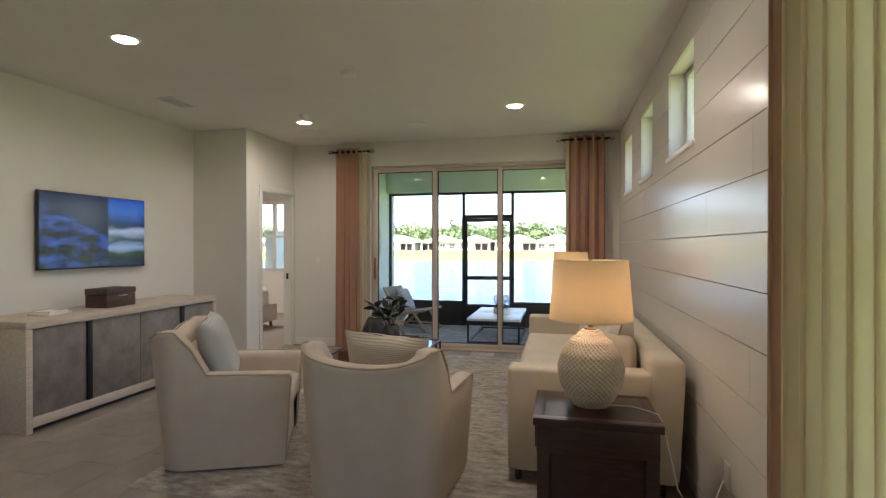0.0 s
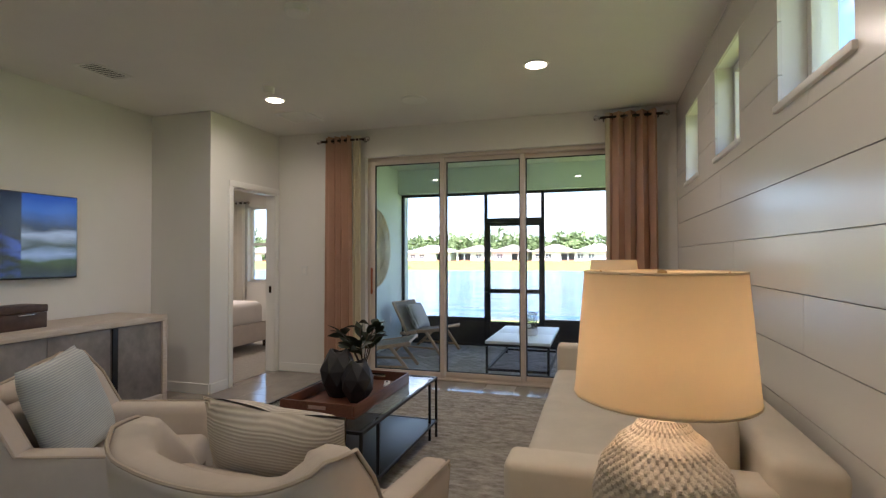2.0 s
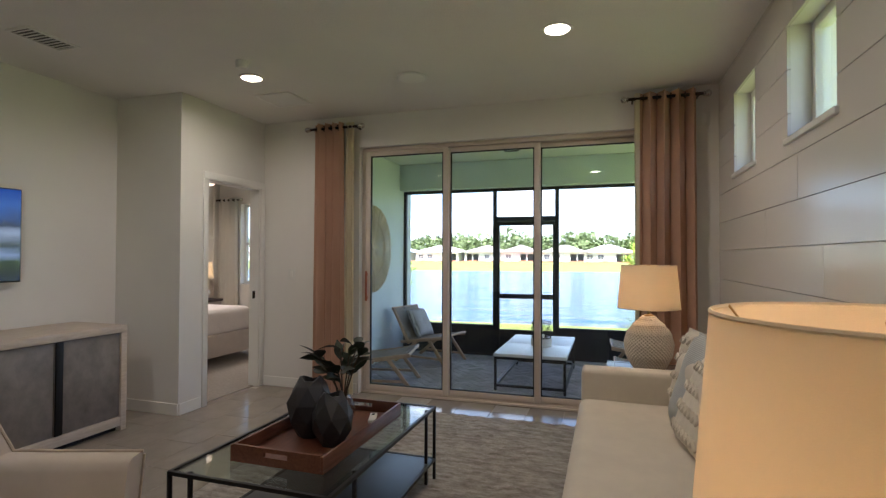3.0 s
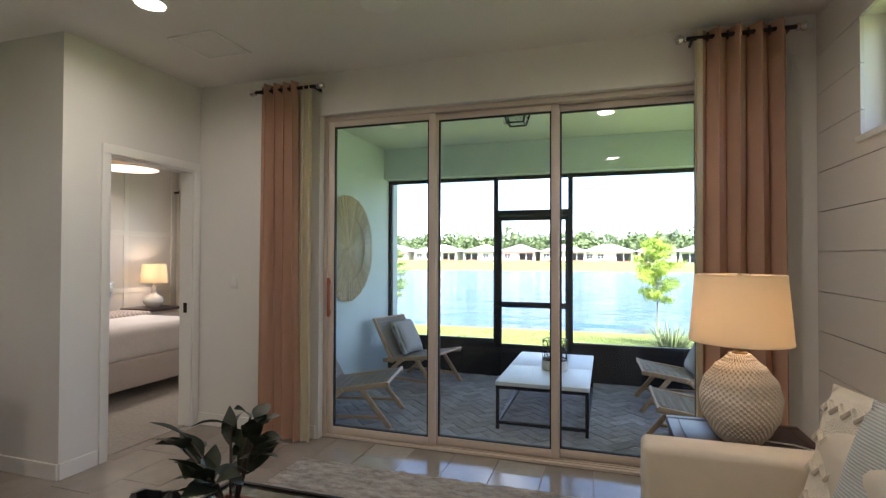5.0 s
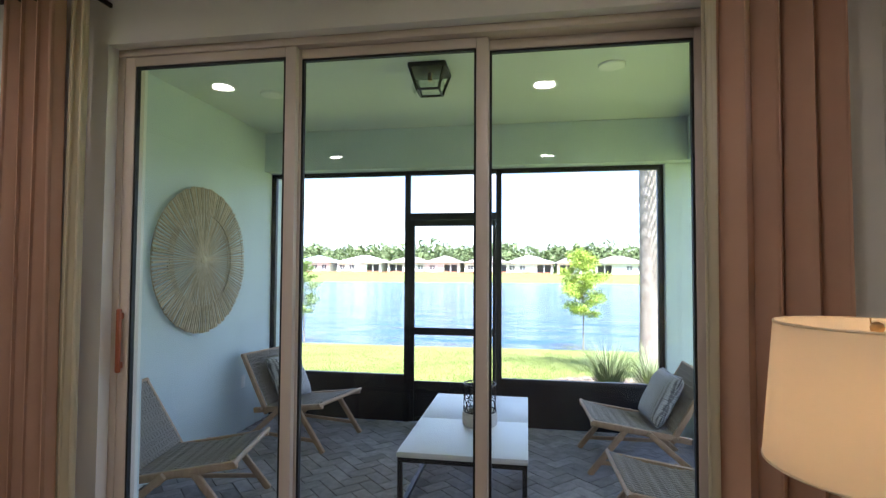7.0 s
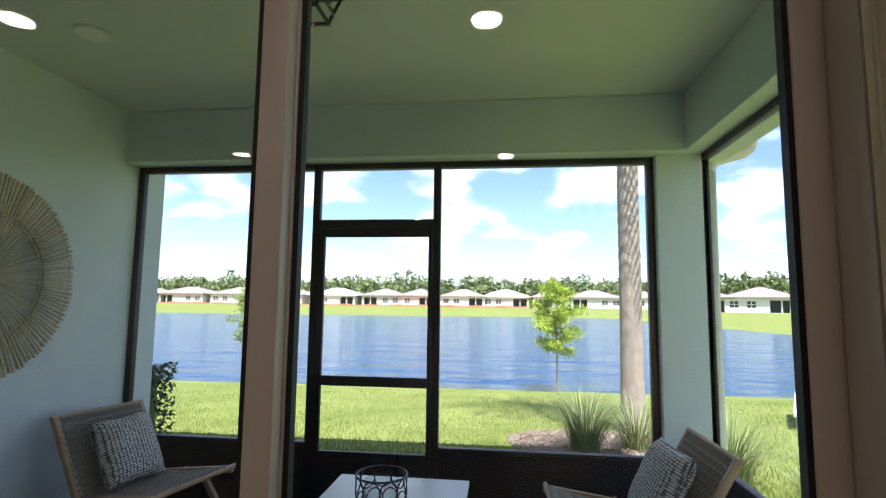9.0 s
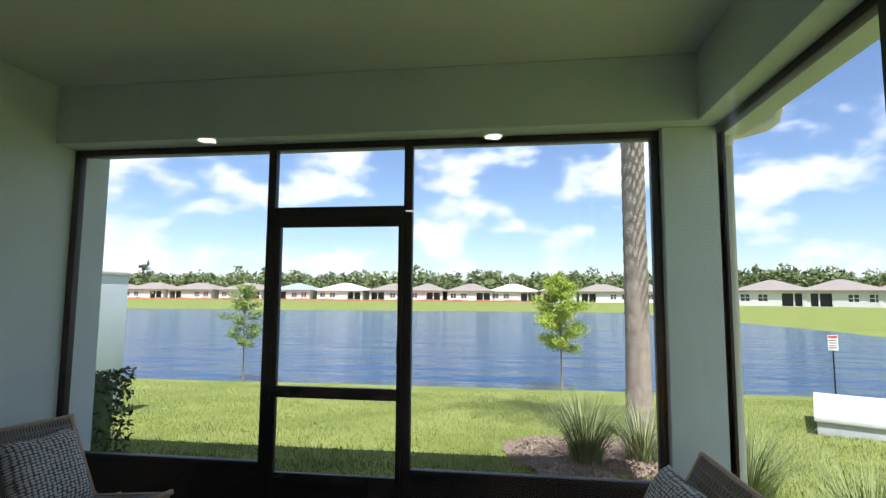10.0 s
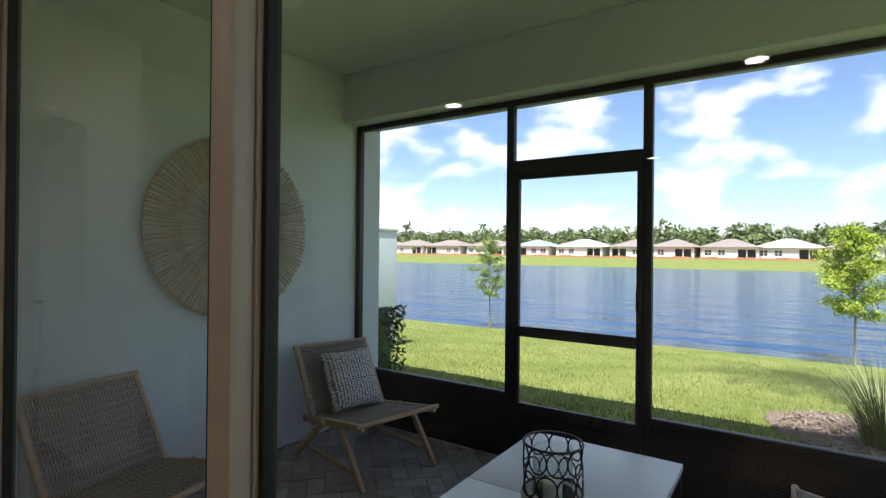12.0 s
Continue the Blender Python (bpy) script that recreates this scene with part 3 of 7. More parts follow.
def bedroom_door():
    d = thing("door_1", XB, (DR0 + DR1) / 2, 0, 0, "white painted door frame with flat casing, door open inward", "door", kind="structure")
    w = (DR1 - DR0) / 2
    for side in (-1, 1):
        bm = B()
        bx(bm, -0.12, side * w - (0.018 if side > 0 else 0), 0, 0, side * w + (0.018 if side < 0 else 0), 2.062)
        part("jamb", bm, M["trim"], d)
        bm = B()
        a, b = sorted((side * (w - 0.006), side * (w + 0.055)))
        bx(bm, 0, a, 0, 0.016, b, 2.074, 0.005)
        part("casing", bm, M["trim"], d)
    part("head_jamb", bx(B(), -0.12, -w, 2.062, 0, w, 2.08), M["trim"], d)
    part("head_casing", bx(B(), 0, -w - 0.055, 2.074, 0.016, w + 0.055, 2.14, 0.005), M["trim"], d)
    bm = B()
    bx(bm, -0.075, w - 0.024, 0.92, -0.045, w - 0.017, 1.0)
    part("strike_plate", bm, M["bronze"], d, "dark bronze strike plate")
    leaf = part("door_leaf", bx(B(), -0.78, -w - 0.06, 0.01, -0.125, -w - 0.022, 2.02, 0.003), M["trim"], d, "white panel door standing open in the bedroom")
    part("lever", rod(B(), (-0.72, -w - 0.02, 0.96), (-0.72, -w + 0.03, 0.96), 0.012), M["bronze"], leaf, "dark bronze door lever")


bedroom_door()


def battens():
    bm = B()
    t = 0.014
    for y in (4.9, 6.15, 7.4, 8.63, 9.45):
        bx(bm, BX0, y, 0.1, BX0 + t, y + 0.07, CEIL, 0.002)
    for z in (0.85, 1.67):
        bx(bm, BX0, BY0, z, BX0 + t - 0.002, BY1, z + 0.07, 0.002)
    setting("trim_battens", bm, M["trim"], "flat cream battens on the bedroom wall", "trim")


battens()


def small_window(k, axis, a0, a1, z0, z1, p0, p1, rail=False, name="window", label="small square fixed window with white frame"):
    """A framed pane in an opening of a wall along axis, whose slab lies from p0 (room side) to p1."""
    w = thing(f"{name}_{k}", 0, 0, 0, 0, label, "window", kind="structure")

    def place(bm, u0, u1, c0, c1, q0, q1, bev=0.003):
        if axis == "y":
            bx(bm, q0, u0, c0, q1, u1, c1, bev)
        else:
            bx(bm, u0, q0, c0, u1, q1, c1, bev)
        return bm
    f0, f1, t = p0 + (p1 - p0) * 0.5, p0 + (p1 - p0) * 0.8, 0.045
    part("window_frame", place(B(), a0, a0 + t, z0, z1, f0, f1), M["white_plastic"], w)
    part("window_frame", place(B(), a1 - t, a1, z0, z1, f0, f1), M["white_plastic"], w)
    part("window_frame", place(B(), a0 + t, a1 - t, z1 - t, z1, f0, f1), M["white_plastic"], w)
    part("window_frame", place(B(), a0 + t, a1 - t, z0, z0 + t, f0, f1), M["white_plastic"], w)
    if rail:
        zm = (z0 + z1) / 2
        part("meeting_rail", place(B(), a0 + t, a1 - t, zm - 0.025, zm + 0.025, f0, f1), M["white_plastic"], w)
        if rail == 2:
            um = (a0 + a1) / 2
            part("mullion", place(B(), um - 0.04, um + 0.04, z0 + t, z1 - t, f0 - 0.004, f1 + 0.004), M["white_plastic"], w)
    g = (f0 + f1) / 2
    p = part("pane", place(B(), a0 + t, a1 - t, z0 + t, z1 - t, g - 0.003, g + 0.003, 0), M["glass"], w, smooth=False)
    p.visible_shadow = False
    part("window_sill", place(B(), a0 - 0.02, a1 + 0.02, z0 - 0.03, z0, p0 - 0.012, f0), M["trim"], w)


for k, (a, b) in enumerate(WIN):
    small_window(k + 1, "y", a, b, WZ0, WZ1, XR, XR + 0.22)
small_window(4, "y", -0.9, 1.35, 0.5, 2.3, XR, XR + 0.22, 2, label="wide living room window with white frame beside the curtain")
small_window(5, "x", -6.72, -5.5, 0.87, 2.31, BY1, BY1 + 0.2, 2, label="white double-hung bedroom window facing the lake")


def sliding_door():
    d = thing("sliding_door", (SL0 + SL1) / 2, YS, 0, 0, "three-panel sliding glass patio door with almond aluminium frame, closed", "door", kind="structure")
    w = (SL1 - SL0) / 2
    y0, y1 = 0.006, 0.14
    for side in (-1, 1):
        a, b = sorted((side * w, side * (w - 0.035)))
        part("side_frame", bx(B(), a, y0, 0.02, b, y1, SLH - 0.035, 0.003), M["alu"], d)
    part("head_frame", bx(B(), -w, y0, SLH - 0.035, w, y1, SLH, 0.003), M["alu"], d)
    bm = bx(B(), -w, y0, 0.0, w, y1, 0.02, 0.002)
    for y in (0.026, 0.062, 0.098):
        bx(bm, -w + 0.036, y, 0.02, w - 0.036, y + 0.006, 0.03)
    part("track", bm, M["alu"], d)
    # panels step back one track at a time
    cuts = [(-w + 0.035, -0.4455), (-0.4875, 0.4225), (0.3735, w - 0.035)]
    for k, (a, b) in enumerate(cuts):
        yy = 0.012 + 0.036 * k
        p = thing("panel", 0, 0, 0)
        p.parent = d
        p.matrix_world = d.matrix_world.copy()
        p.matrix_basis = Matrix.Identity(4)
        st, z0, z1 = 0.052, 0.031, SLH - 0.037
        part("stile", bx(B(), a, yy, z0, a + st, yy + 0.034, z1, 0.004), M["alu"], p)
        part("stile", bx(B(), b - st, yy, z0, b, yy + 0.034, z1, 0.004), M["alu"], p)
        part("rail", bx(B(), a + st, yy, z0, b - st, yy + 0.034, z0 + 0.055, 0.004), M["alu"], p)
        part("rail", bx(B(), a + st, yy, z1 - 0.045, b - st, yy + 0.034, z1, 0.004), M["alu"], p)
        bm = B()
        for (x0, x1, c0, c1) in ((a + st, a + st + 0.01, z0 + 0.055, z1 - 0.045), (b - st - 0.01, b - st, z0 + 0.055, z1 - 0.045),
                                 (a + st + 0.01, b - st - 0.01, z0 + 0.055, z0 + 0.065), (a + st + 0.01, b - st - 0.01, z1 - 0.055, z1 - 0.045)):
            bx(bm, x0, yy + 0.006, c0, x1, yy + 0.028, c1)
        part("gasket", bm, M["gasket"], p, "black glazing gasket", smooth=False)
        g = part("pane", bx(B(), a + st, yy + 0.014, z0 + 0.055, b - st, yy + 0.020, z1 - 0.045), M["glass"], p, smooth=False)
        g.visible_shadow = False
        if k == 0:
            bm = bx(B(), a + 0.008, yy - 0.03, 0.92, a + 0.032, yy - 0.012, 1.22, 0.008)
            bx(bm, a + 0.012, yy - 0.014, 0.94, a + 0.028, yy, 0.97)
            bx(bm, a + 0.012, yy - 0.014, 1.17, a + 0.028, yy, 1.20)
            part("handle", bm, M["handle"], p, "red-brown pull handle")
        if k == 2:
            part("alarm_contact", bx(B(), a + 0.012, yy - 0.02, z1 - 0.13, a + 0.04, yy, z1 - 0.05, 0.003), M["white_plastic"], p, "small white alarm contact")
    part("reveal_sill", bx(B(), -w, 0.001, -0.004, w, 0.005, 0.004), M["tile_joined"], d)


sliding_door()


# ---- ceiling fixtures ----
def downlight(x, y, z, r=0.075, watts=None, grp="recessed ceiling lights"):
    d = thing("recessed_light", x, y, z, 0, "round white recessed ceiling light, switched on", "ceiling light", grp)
    bm = lathe(B(), [(r + 0.022, 0.0), (r + 0.02, -0.006), (r + 0.004, -0.008), (r, -0.003), (r, 0.0)], 32)
    part("trim_ring", bm, M["white_plastic"], d)
    part("diffuser", lathe(B(), [(r - 0.002, -0.002), (r - 0.003, -0.0045), (0.01, -0.0055)], 32), M["can_glow"], d, "glowing warm diffuser")
    if watts:
        lp = bpy.data.lights.new("recessed_lamp", "AREA")
        lp.shape, lp.size, lp.energy, lp.color, lp.spread = "DISK", 2 * r, watts, (1.0, 0.84, 0.64), radians(165)
        o = new("recessed_lamp", lp)
        o.parent = d
        o.location = (0, 0, -0.012)


# the last one, behind the camera, is unseen and added to brighten the room
for x, y in ((-3.15, 2.92), (-0.70, 5.15), (-3.09, 5.31), (-0.60, 2.74), (-2.1, -1.0)):
    downlight(x, y, CEIL, 0.075, CAN_W)


def ceiling_round(name, x, y, z, r, h, label, category):
    d = thing(name, x, y, z, 0, label, category)
    part("body", lathe(B(), [(r, 0.0), (r, -h * 0.6), (r * 0.93, -h), (r * 0.5, -h * 1.05), (0.005, -h * 1.05)], 32), M["white_plastic"], d)
    part("grille", lathe(B(), [(r * 0.86, -h * 0.98), (r * 0.86, -h * 1.12), (r * 0.2, -h * 1.16), (0.004, -h * 1.16)], 32), M["trim"], d)
    return d


ceiling_round("ceiling_speaker", -1.87, 5.67, CEIL, 0.12, 0.012, "flat round white ceiling speaker", "speaker")
ceiling_round("smoke_detector", -1.92, 3.86, CEIL, 0.07, 0.035, "round white smoke detector on the ceiling", "smoke detector")
ceiling_round("sprinkler", -2.93, 5.0, CEIL, 0.045, 0.05, "small white ceiling sprinkler head", "sprinkler")


def vent(x, y, wx, wy, slats, along, dark, label):
    d = thing("ceiling_vent", x, y, CEIL, 0, label, "vent")
    part("backing", bx(B(), -wx / 2 + 0.02, -wy / 2 + 0.02, -0.003, wx / 2 - 0.02, wy / 2 - 0.02, -0.001), M["house_dark"] if dark else M["ceiling"], d)
    bm = B()
    for a in ((-wx / 2, -wy / 2, wx / 2, -wy / 2 + 0.02), (-wx / 2, wy / 2 - 0.02, wx / 2, wy / 2), (-wx / 2, -wy / 2 + 0.02, -wx / 2 + 0.02, wy / 2 - 0.02), (wx / 2 - 0.02, -wy / 2 + 0.02, wx / 2, wy / 2 - 0.02)):
        bx(bm, a[0], a[1], -0.012, a[2], a[3], 0, 0.003)
    part("frame", bm, M["trim"], d)
    one = mesh_of("slat", bx(B(), -wx / 2 + 0.02, -0.002, -0.004, wx / 2 - 0.02, 0.002, 0.004, 0, 2, pose(0, 0, 0, 40, 0, 0)) if along == "x" else
                  bx(B(), -0.002, -wy / 2 + 0.02, -0.004, 0.002, wy / 2 - 0.02, 0.004, 0, 2, pose(0, 0, 0, 0, 40, 0)), M["trim"], False)
    for k in range(slats):
        f = (k + 0.5) / slats - 0.5
        o = new("slat", one)
        o.parent = d
        o.location = (0, f * (wy - 0.05), -0.008) if along == "x" else (f * (wx - 0.05), 0, -0.008)


vent(-3.90, 4.29, 0.20, 0.34, 9, "x", True, "white louvred air vent with dark gaps in the ceiling")
vent(-3.18, 5.86, 0.36, 0.36, 16, "x", False, "square white return air grille in the ceiling")


# ---- wall fixtures ----
def wall_plate(name, x, y, z, rz, w, h, label, category, rocker=True):
    d = thing(name, x, y, z, rz, label, category)
    part("plate", bx(B(), -w / 2, -0.006, -h / 2, w / 2, 0, h / 2, 0.002), M["white_plastic"], d)
    if rocker:
        part("rocker", bx(B(), -w / 5, -0.010, -h / 3.4, w / 5, -0.006, h / 3.4, 0.001), M["trim"], d)


wall_plate("light_switch", XB + 0.001, 6.535, 1.15, -90, 0.028, 0.115, "white wall switch beside the bedroom door", "switch")
wall_plate("light_switch", -3.55, YW - 0.001, 1.18, 0, 0.08, 0.115, "white wall switch beside the patio door curtain", "switch")
wall_plate("wall_outlet", XR - 0.001, 2.47, 0.36, 90, 0.075, 0.115, "white wall outlet on the plank wall with a plug", "outlet")
wall_plate("motion_sensor", 0.36, YW - 0.001, 2.50, 0, 0.06, 0.11, "small white alarm sensor high on the wall", "sensor")


# ---- curtains ----
def drape(name, x0, x1, y, z0, z1, folds, amp, material, seed, lining=None):
    """A hanging curtain along x with soft round folds, two skins thick."""
    nx, nz = folds * 14, 14
    rnd = random.Random(seed)
    ph = [rnd.uniform(-0.5, 0.5) for _ in range(folds + 2)]
    am = [rnd.uniform(0.75, 1.2) for _ in range(folds + 2)]

    def at(i, j):
        f = i / nx * folds
        k = int(f)
        u = f - k
        a = am[k] * (1 - u) + am[min(k + 1, folds)] * u
        h = j / nz
        sway = 0.012 * math.sin(3 * f + seed) * (1 - h)
        flare = 1 + 0.10 * (1 - h)
        cx = (x0 + x1) / 2
        xx = cx + (x0 + (x1 - x0) * i / nx - cx) * flare + 0.012 * math.sin(4 * math.pi * f) + sway
        yy = y + amp * a * math.sin(2 * math.pi * f + 0.3 * ph[k] * (1 - h)) * (0.8 + 0.2 * h)
        return Vector((xx, yy, z0 + (z1 - z0) * h))
    bm = B()
    skins = []
    for off in (0.0, 0.006):
        skins.append([[bm.verts.new(at(i, j) + Vector((0, off, 0))) for j in range(nz + 1)] for i in range(nx + 1)])
    for g in skins:
        for i in range(nx):
            for j in range(nz):
                bm.faces.new((g[i][j], g[i + 1][j], g[i + 1][j + 1], g[i][j + 1]))
    a, b = skins
    for i in range(nx):
        for j in (0, nz):
            bm.faces.new((a[i][j], a[i + 1][j], b[i + 1][j], b[i][j]))
    for j in range(nz):
        for i in (0, nx):
            bm.faces.new((a[i][j], a[i][j + 1], b[i][j + 1], b[i][j]))
    return bm


def curtain(x0, x1, y, ztop, folds, seed, label, lining=None, material="curtain", rodm="bronze", ends=(True, True), axis="x", z0=0.015):
    c = thing("curtain", 0, 0, 0, 0, label, "curtain")
    part("fabric", drape("fabric", x0, x1, y, z0, ztop, folds, 0.055, material, seed), M[material], c, angle=80)
    if lining:
        part("lining", drape("lining", lining[0], lining[1], y + 0.01, z0, ztop, 2, 0.022, "curtain_lining", seed + 7), M["curtain_lining"], c, "cream lining edge turned toward the door", angle=80)
    lo, hi = min(x0, lining[0] if lining else x0), max(x1, lining[1] if lining else x1)
    r = thing("curtain_rod", 0, 0, 0, 0, "dark bronze curtain rod with round finials", "curtain rod")
    zr = ztop - 0.045
    part("rod", rod(B(), (lo - 0.05, y, zr), (hi + 0.05, y, zr), 0.013, seg=14), M[rodm], r)
    for x, s in ((lo - 0.05, -1), (hi + 0.05, 1)):
        fb = lathe(B(), [(0.013, 0), (0.022, 0.006), (0.022, 0.012), (0.014, 0.016), (0.026, 0.03), (0.028, 0.045), (0.02, 0.06), (0.004, 0.066)], 16)
        o = part("finial", fb, M["steel"], r, "nickel and glass finial")
        o.matrix_basis = pose(x, y, zr, 0, 90 * s, 0)
        bm = bar(B(), (x - s * 0.03, y, zr), (x - s * 0.03, YW - 0.001 if axis == "x" and y < 7.5 else BY1 - 0.001, zr), 0.012, 0.02)
        part("bracket", bm, M[rodm], r)
    for k in range(folds * 2):
        x = x0 + (x1 - x0) * (k + 0.5) / (folds * 2)
        bm = tube(B(), [(0, 0.024 * math.cos(t), 0.024 * math.sin(t)) for t in (2 * math.pi * i / 14 for i in range(14))], 0.004, 6, True)
        o = part("grommet", bm, M[rodm], c, "dark metal grommet")
        o.matrix_basis = pose(x, y, zr, 0, 0, 0)


curtain(-3.21, -2.89, 6.43, 2.69, 4, 3, "tan floor-length grommet curtain gathered beside the patio door", (-2.87, -2.78))
curtain(-0.15, 0.27, 6.43, 2.72, 4, 5, "tan floor-length grommet curtain gathered beside the patio door", (-0.185, -0.155))
curtain(-7.12, -6.72, 9.50, 2.42, 4, 9, "white floor-length bedroom curtain beside the window", None, "curtain_white")


def side_curtain():
    """The curtain of the living room window, along the right wall."""
    c = thing("curtain", 0.31, 1.49, 0, 90, "cream floor-length curtain with tan edge beside the window", "curtain")
    part("fabric", drape("fabric", -0.62, 0.02, 0, 0.015, 2.70, 7, 0.032, "curtain_lining", 12), M["curtain_lining"], c, angle=80)
    part("edge_band", drape("edge_band", 0.035, 0.13, 0, 0.015, 2.70, 1, 0.03, "curtain", 2), M["curtain"], c, "tan contrast edge", angle=80)
    r = thing("curtain_rod", 0.31, 1.24, 2.655, 0, "dark bronze curtain rod along the window wall", "curtain rod")
    part("rod", rod(B(), (0, -1.6, 0), (0, 0.40, 0), 0.013, seg=14), M["bronze"], r)
    part("bracket", bar(B(), (0, 0.34, 0), (0.144, 0.34, 0), 0.012, 0.02), M["bronze"], r)


side_curtain()


# ---- living room furniture ----
def area_rug():
    bm = B()
    x0, x1, y0, y1 = -2.67, 0.06, 2.42, 6.18
    nx, ny = 170, 234
    rows = []
    for i in range(nx + 1):
        row = []
        for j in range(ny + 1):
            x, y = x0 + (x1 - x0) * i / nx, y0 + (y1 - y0) * j / ny
            e = 0.0 if i in (0, nx) or j in (0, ny) else 0.016 + 0.011 * noise.noise(Vector((x * 34, y * 46, 0))) + 0.005 * noise.noise(Vector((x * 9, y * 40, 4)))
            row.append(bm.verts.new((x + (0.008 * noise.noise(Vector((y * 9, i, 0))) if i in (0, nx) else 0), y + (0.008 * noise.noise(Vector((x * 9, j, 3))) if j in (0, ny) else 0), 0.001 + e)))
        rows.append(row)
    for i in range(nx):
        for j in range(ny):
            bm.faces.new((rows[i][j], rows[i + 1][j], rows[i + 1][j + 1], rows[i][j + 1]))
    tagged(part("area_rug", bm, M["rug"], None, angle=180), "large shaggy taupe and cream striped wool rug", "rug")


area_rug()


def armchair(x, y, rz, label, cushion):
    c = thing("armchair", x, y, 0.0, rz, label, "armchair", "swivel armchairs")
    c.matrix_world = c.matrix_world @ Matrix.Scale(1.05, 4)
    hw, hd, cr = 0.36, 0.38, 0.15
    pts = []
    for k in range(9):
        pts.append((hw, hd - (2 * hd - cr) * k / 8))
    for k in range(1, 9):
        a = k / 8 * math.pi / 2
        pts.append((hw - cr + cr * math.cos(a), -hd + cr - cr * math.sin(a)))
    for k in range(1, 8):
        pts.append((hw - cr - 2 * (hw - cr) * k / 8, -hd))
    pts += [(-px, py) for px, py in reversed(pts[:17])]

    def height(px, py):
        if py > -0.08:
            return 0.565 + 0.015 * (1 - (py + 0.08) / 0.5)
        if abs(px) > hw - 0.03:
            f = min(1.0, (-0.08 - py) / 0.13)
            f = f * f * (3 - 2 * f)
            return 0.58 + 0.245 * f
        return 0.745 + 0.08 * (abs(px) / hw) ** 2.2
    th = 0.115
    n = len(pts)
    shell = B()
    rings = []
    welt = []
    for k, (px, py) in enumerate(pts):
        a, b = pts[max(0, k - 1)], pts[min(n - 1, k + 1)]
        d = Vector((b[0] - a[0], b[1] - a[1], 0)).normalized()
        nrm = Vector((-d.y, d.x, 0))
        if nrm.dot(Vector((px, py, 0))) > 0:
            nrm = -nrm
        h = height(px, py)
        ring = []
        back = max(0.0, (-py - 0.1) / 0.3)
        for (inn, z) in ((0, 0.03), (0, 0.22), (0, 0.42), (0, h - 0.035), (0.010, h - 0.010), (0.03, h), (th - 0.03, h), (th - 0.008, h - 0.012), (th, h - 0.04), (th, 0.3)):
            s = 0.90 + 0.10 * min(1.0, z / 0.55)
            p = Vector((px * s, py * s, 0)) + nrm * inn + Vector((0, -0.09 * back * max(0, z - 0.35), z))
            ring.append(shell.verts.new(p))
            if abs(inn - 0.010) < 1e-6:
                welt.append(p - nrm * 0.006 + Vector((0, 0, 0.006)))
        rings.append(ring)
    for a, b in zip(rings, rings[1:]):
        for i in range(len(a) - 1):
            shell.faces.new((a[i], a[i + 1], b[i + 1], b[i]))
    shell.faces.new(rings[0])
    shell.faces.new(rings[-1])
    part("frame", shell, M["cream"], c, angle=50)
    part("piping", tube(B(), welt, 0.0055, 6), M["piping"], c, "tan welt piping")
    for sx in (-1, 1):
        ptsz = [(sx * hw * (0.90 + 0.10 * min(1, z / 0.55)) - sx * 0.004, hd * (0.90 + 0.10 * min(1, z / 0.55)) + 0.004, z) for z in (0.05, 0.2, 0.4, 0.55)]
        part("front_piping", tube(B(), ptsz, 0.005, 6), M["piping"], c, "tan welt piping on the arm front")
    part("base", bx(B(), -0.26, -0.28, 0.03, 0.26, 0.335, 0.30, 0.02), M["cream"], c)
    part("seat_cushion", bx(B(), -0.262, -0.25, 0.30, 0.262, 0.375, 0.445, 0.045, 4), M["cream"], c)
    part("back_cushion", bx(B(), -0.245, -0.235, 0.43, 0.245, -0.12, 0.72, 0.05, 4, pose(0, 0, 0, 5, 0, 0)), M["cream"], c)
    part("swivel_base", lathe(B(), [(0.24, 0.0), (0.24, 0.028), (0.2, 0.031)], 32), M["black"], c, "dark round swivel base")
    mw = c.matrix_world
    p = tagged(part("throw_pillow", pillow(B(), 0.44, 0.44, 0.15, seed=x), M[cushion], None, angle=180),
               "grey-blue fine striped throw pillow on the armchair" if cushion == "stripe" else "cream and taupe striped throw pillow on the armchair", "pillow", "armchair pillows")
    p.matrix_world = mw @ pose(0.02, -0.09, 0.66, 20, 4, 6)
    return c


armchair(-2.38, 3.02, -67, "cream linen swivel armchair with winged back and piping, on the rug", "stripe")
armchair(-1.19, 2.74, -4, "cream linen swivel armchair seen from behind, on the rug", "stripe_cream")


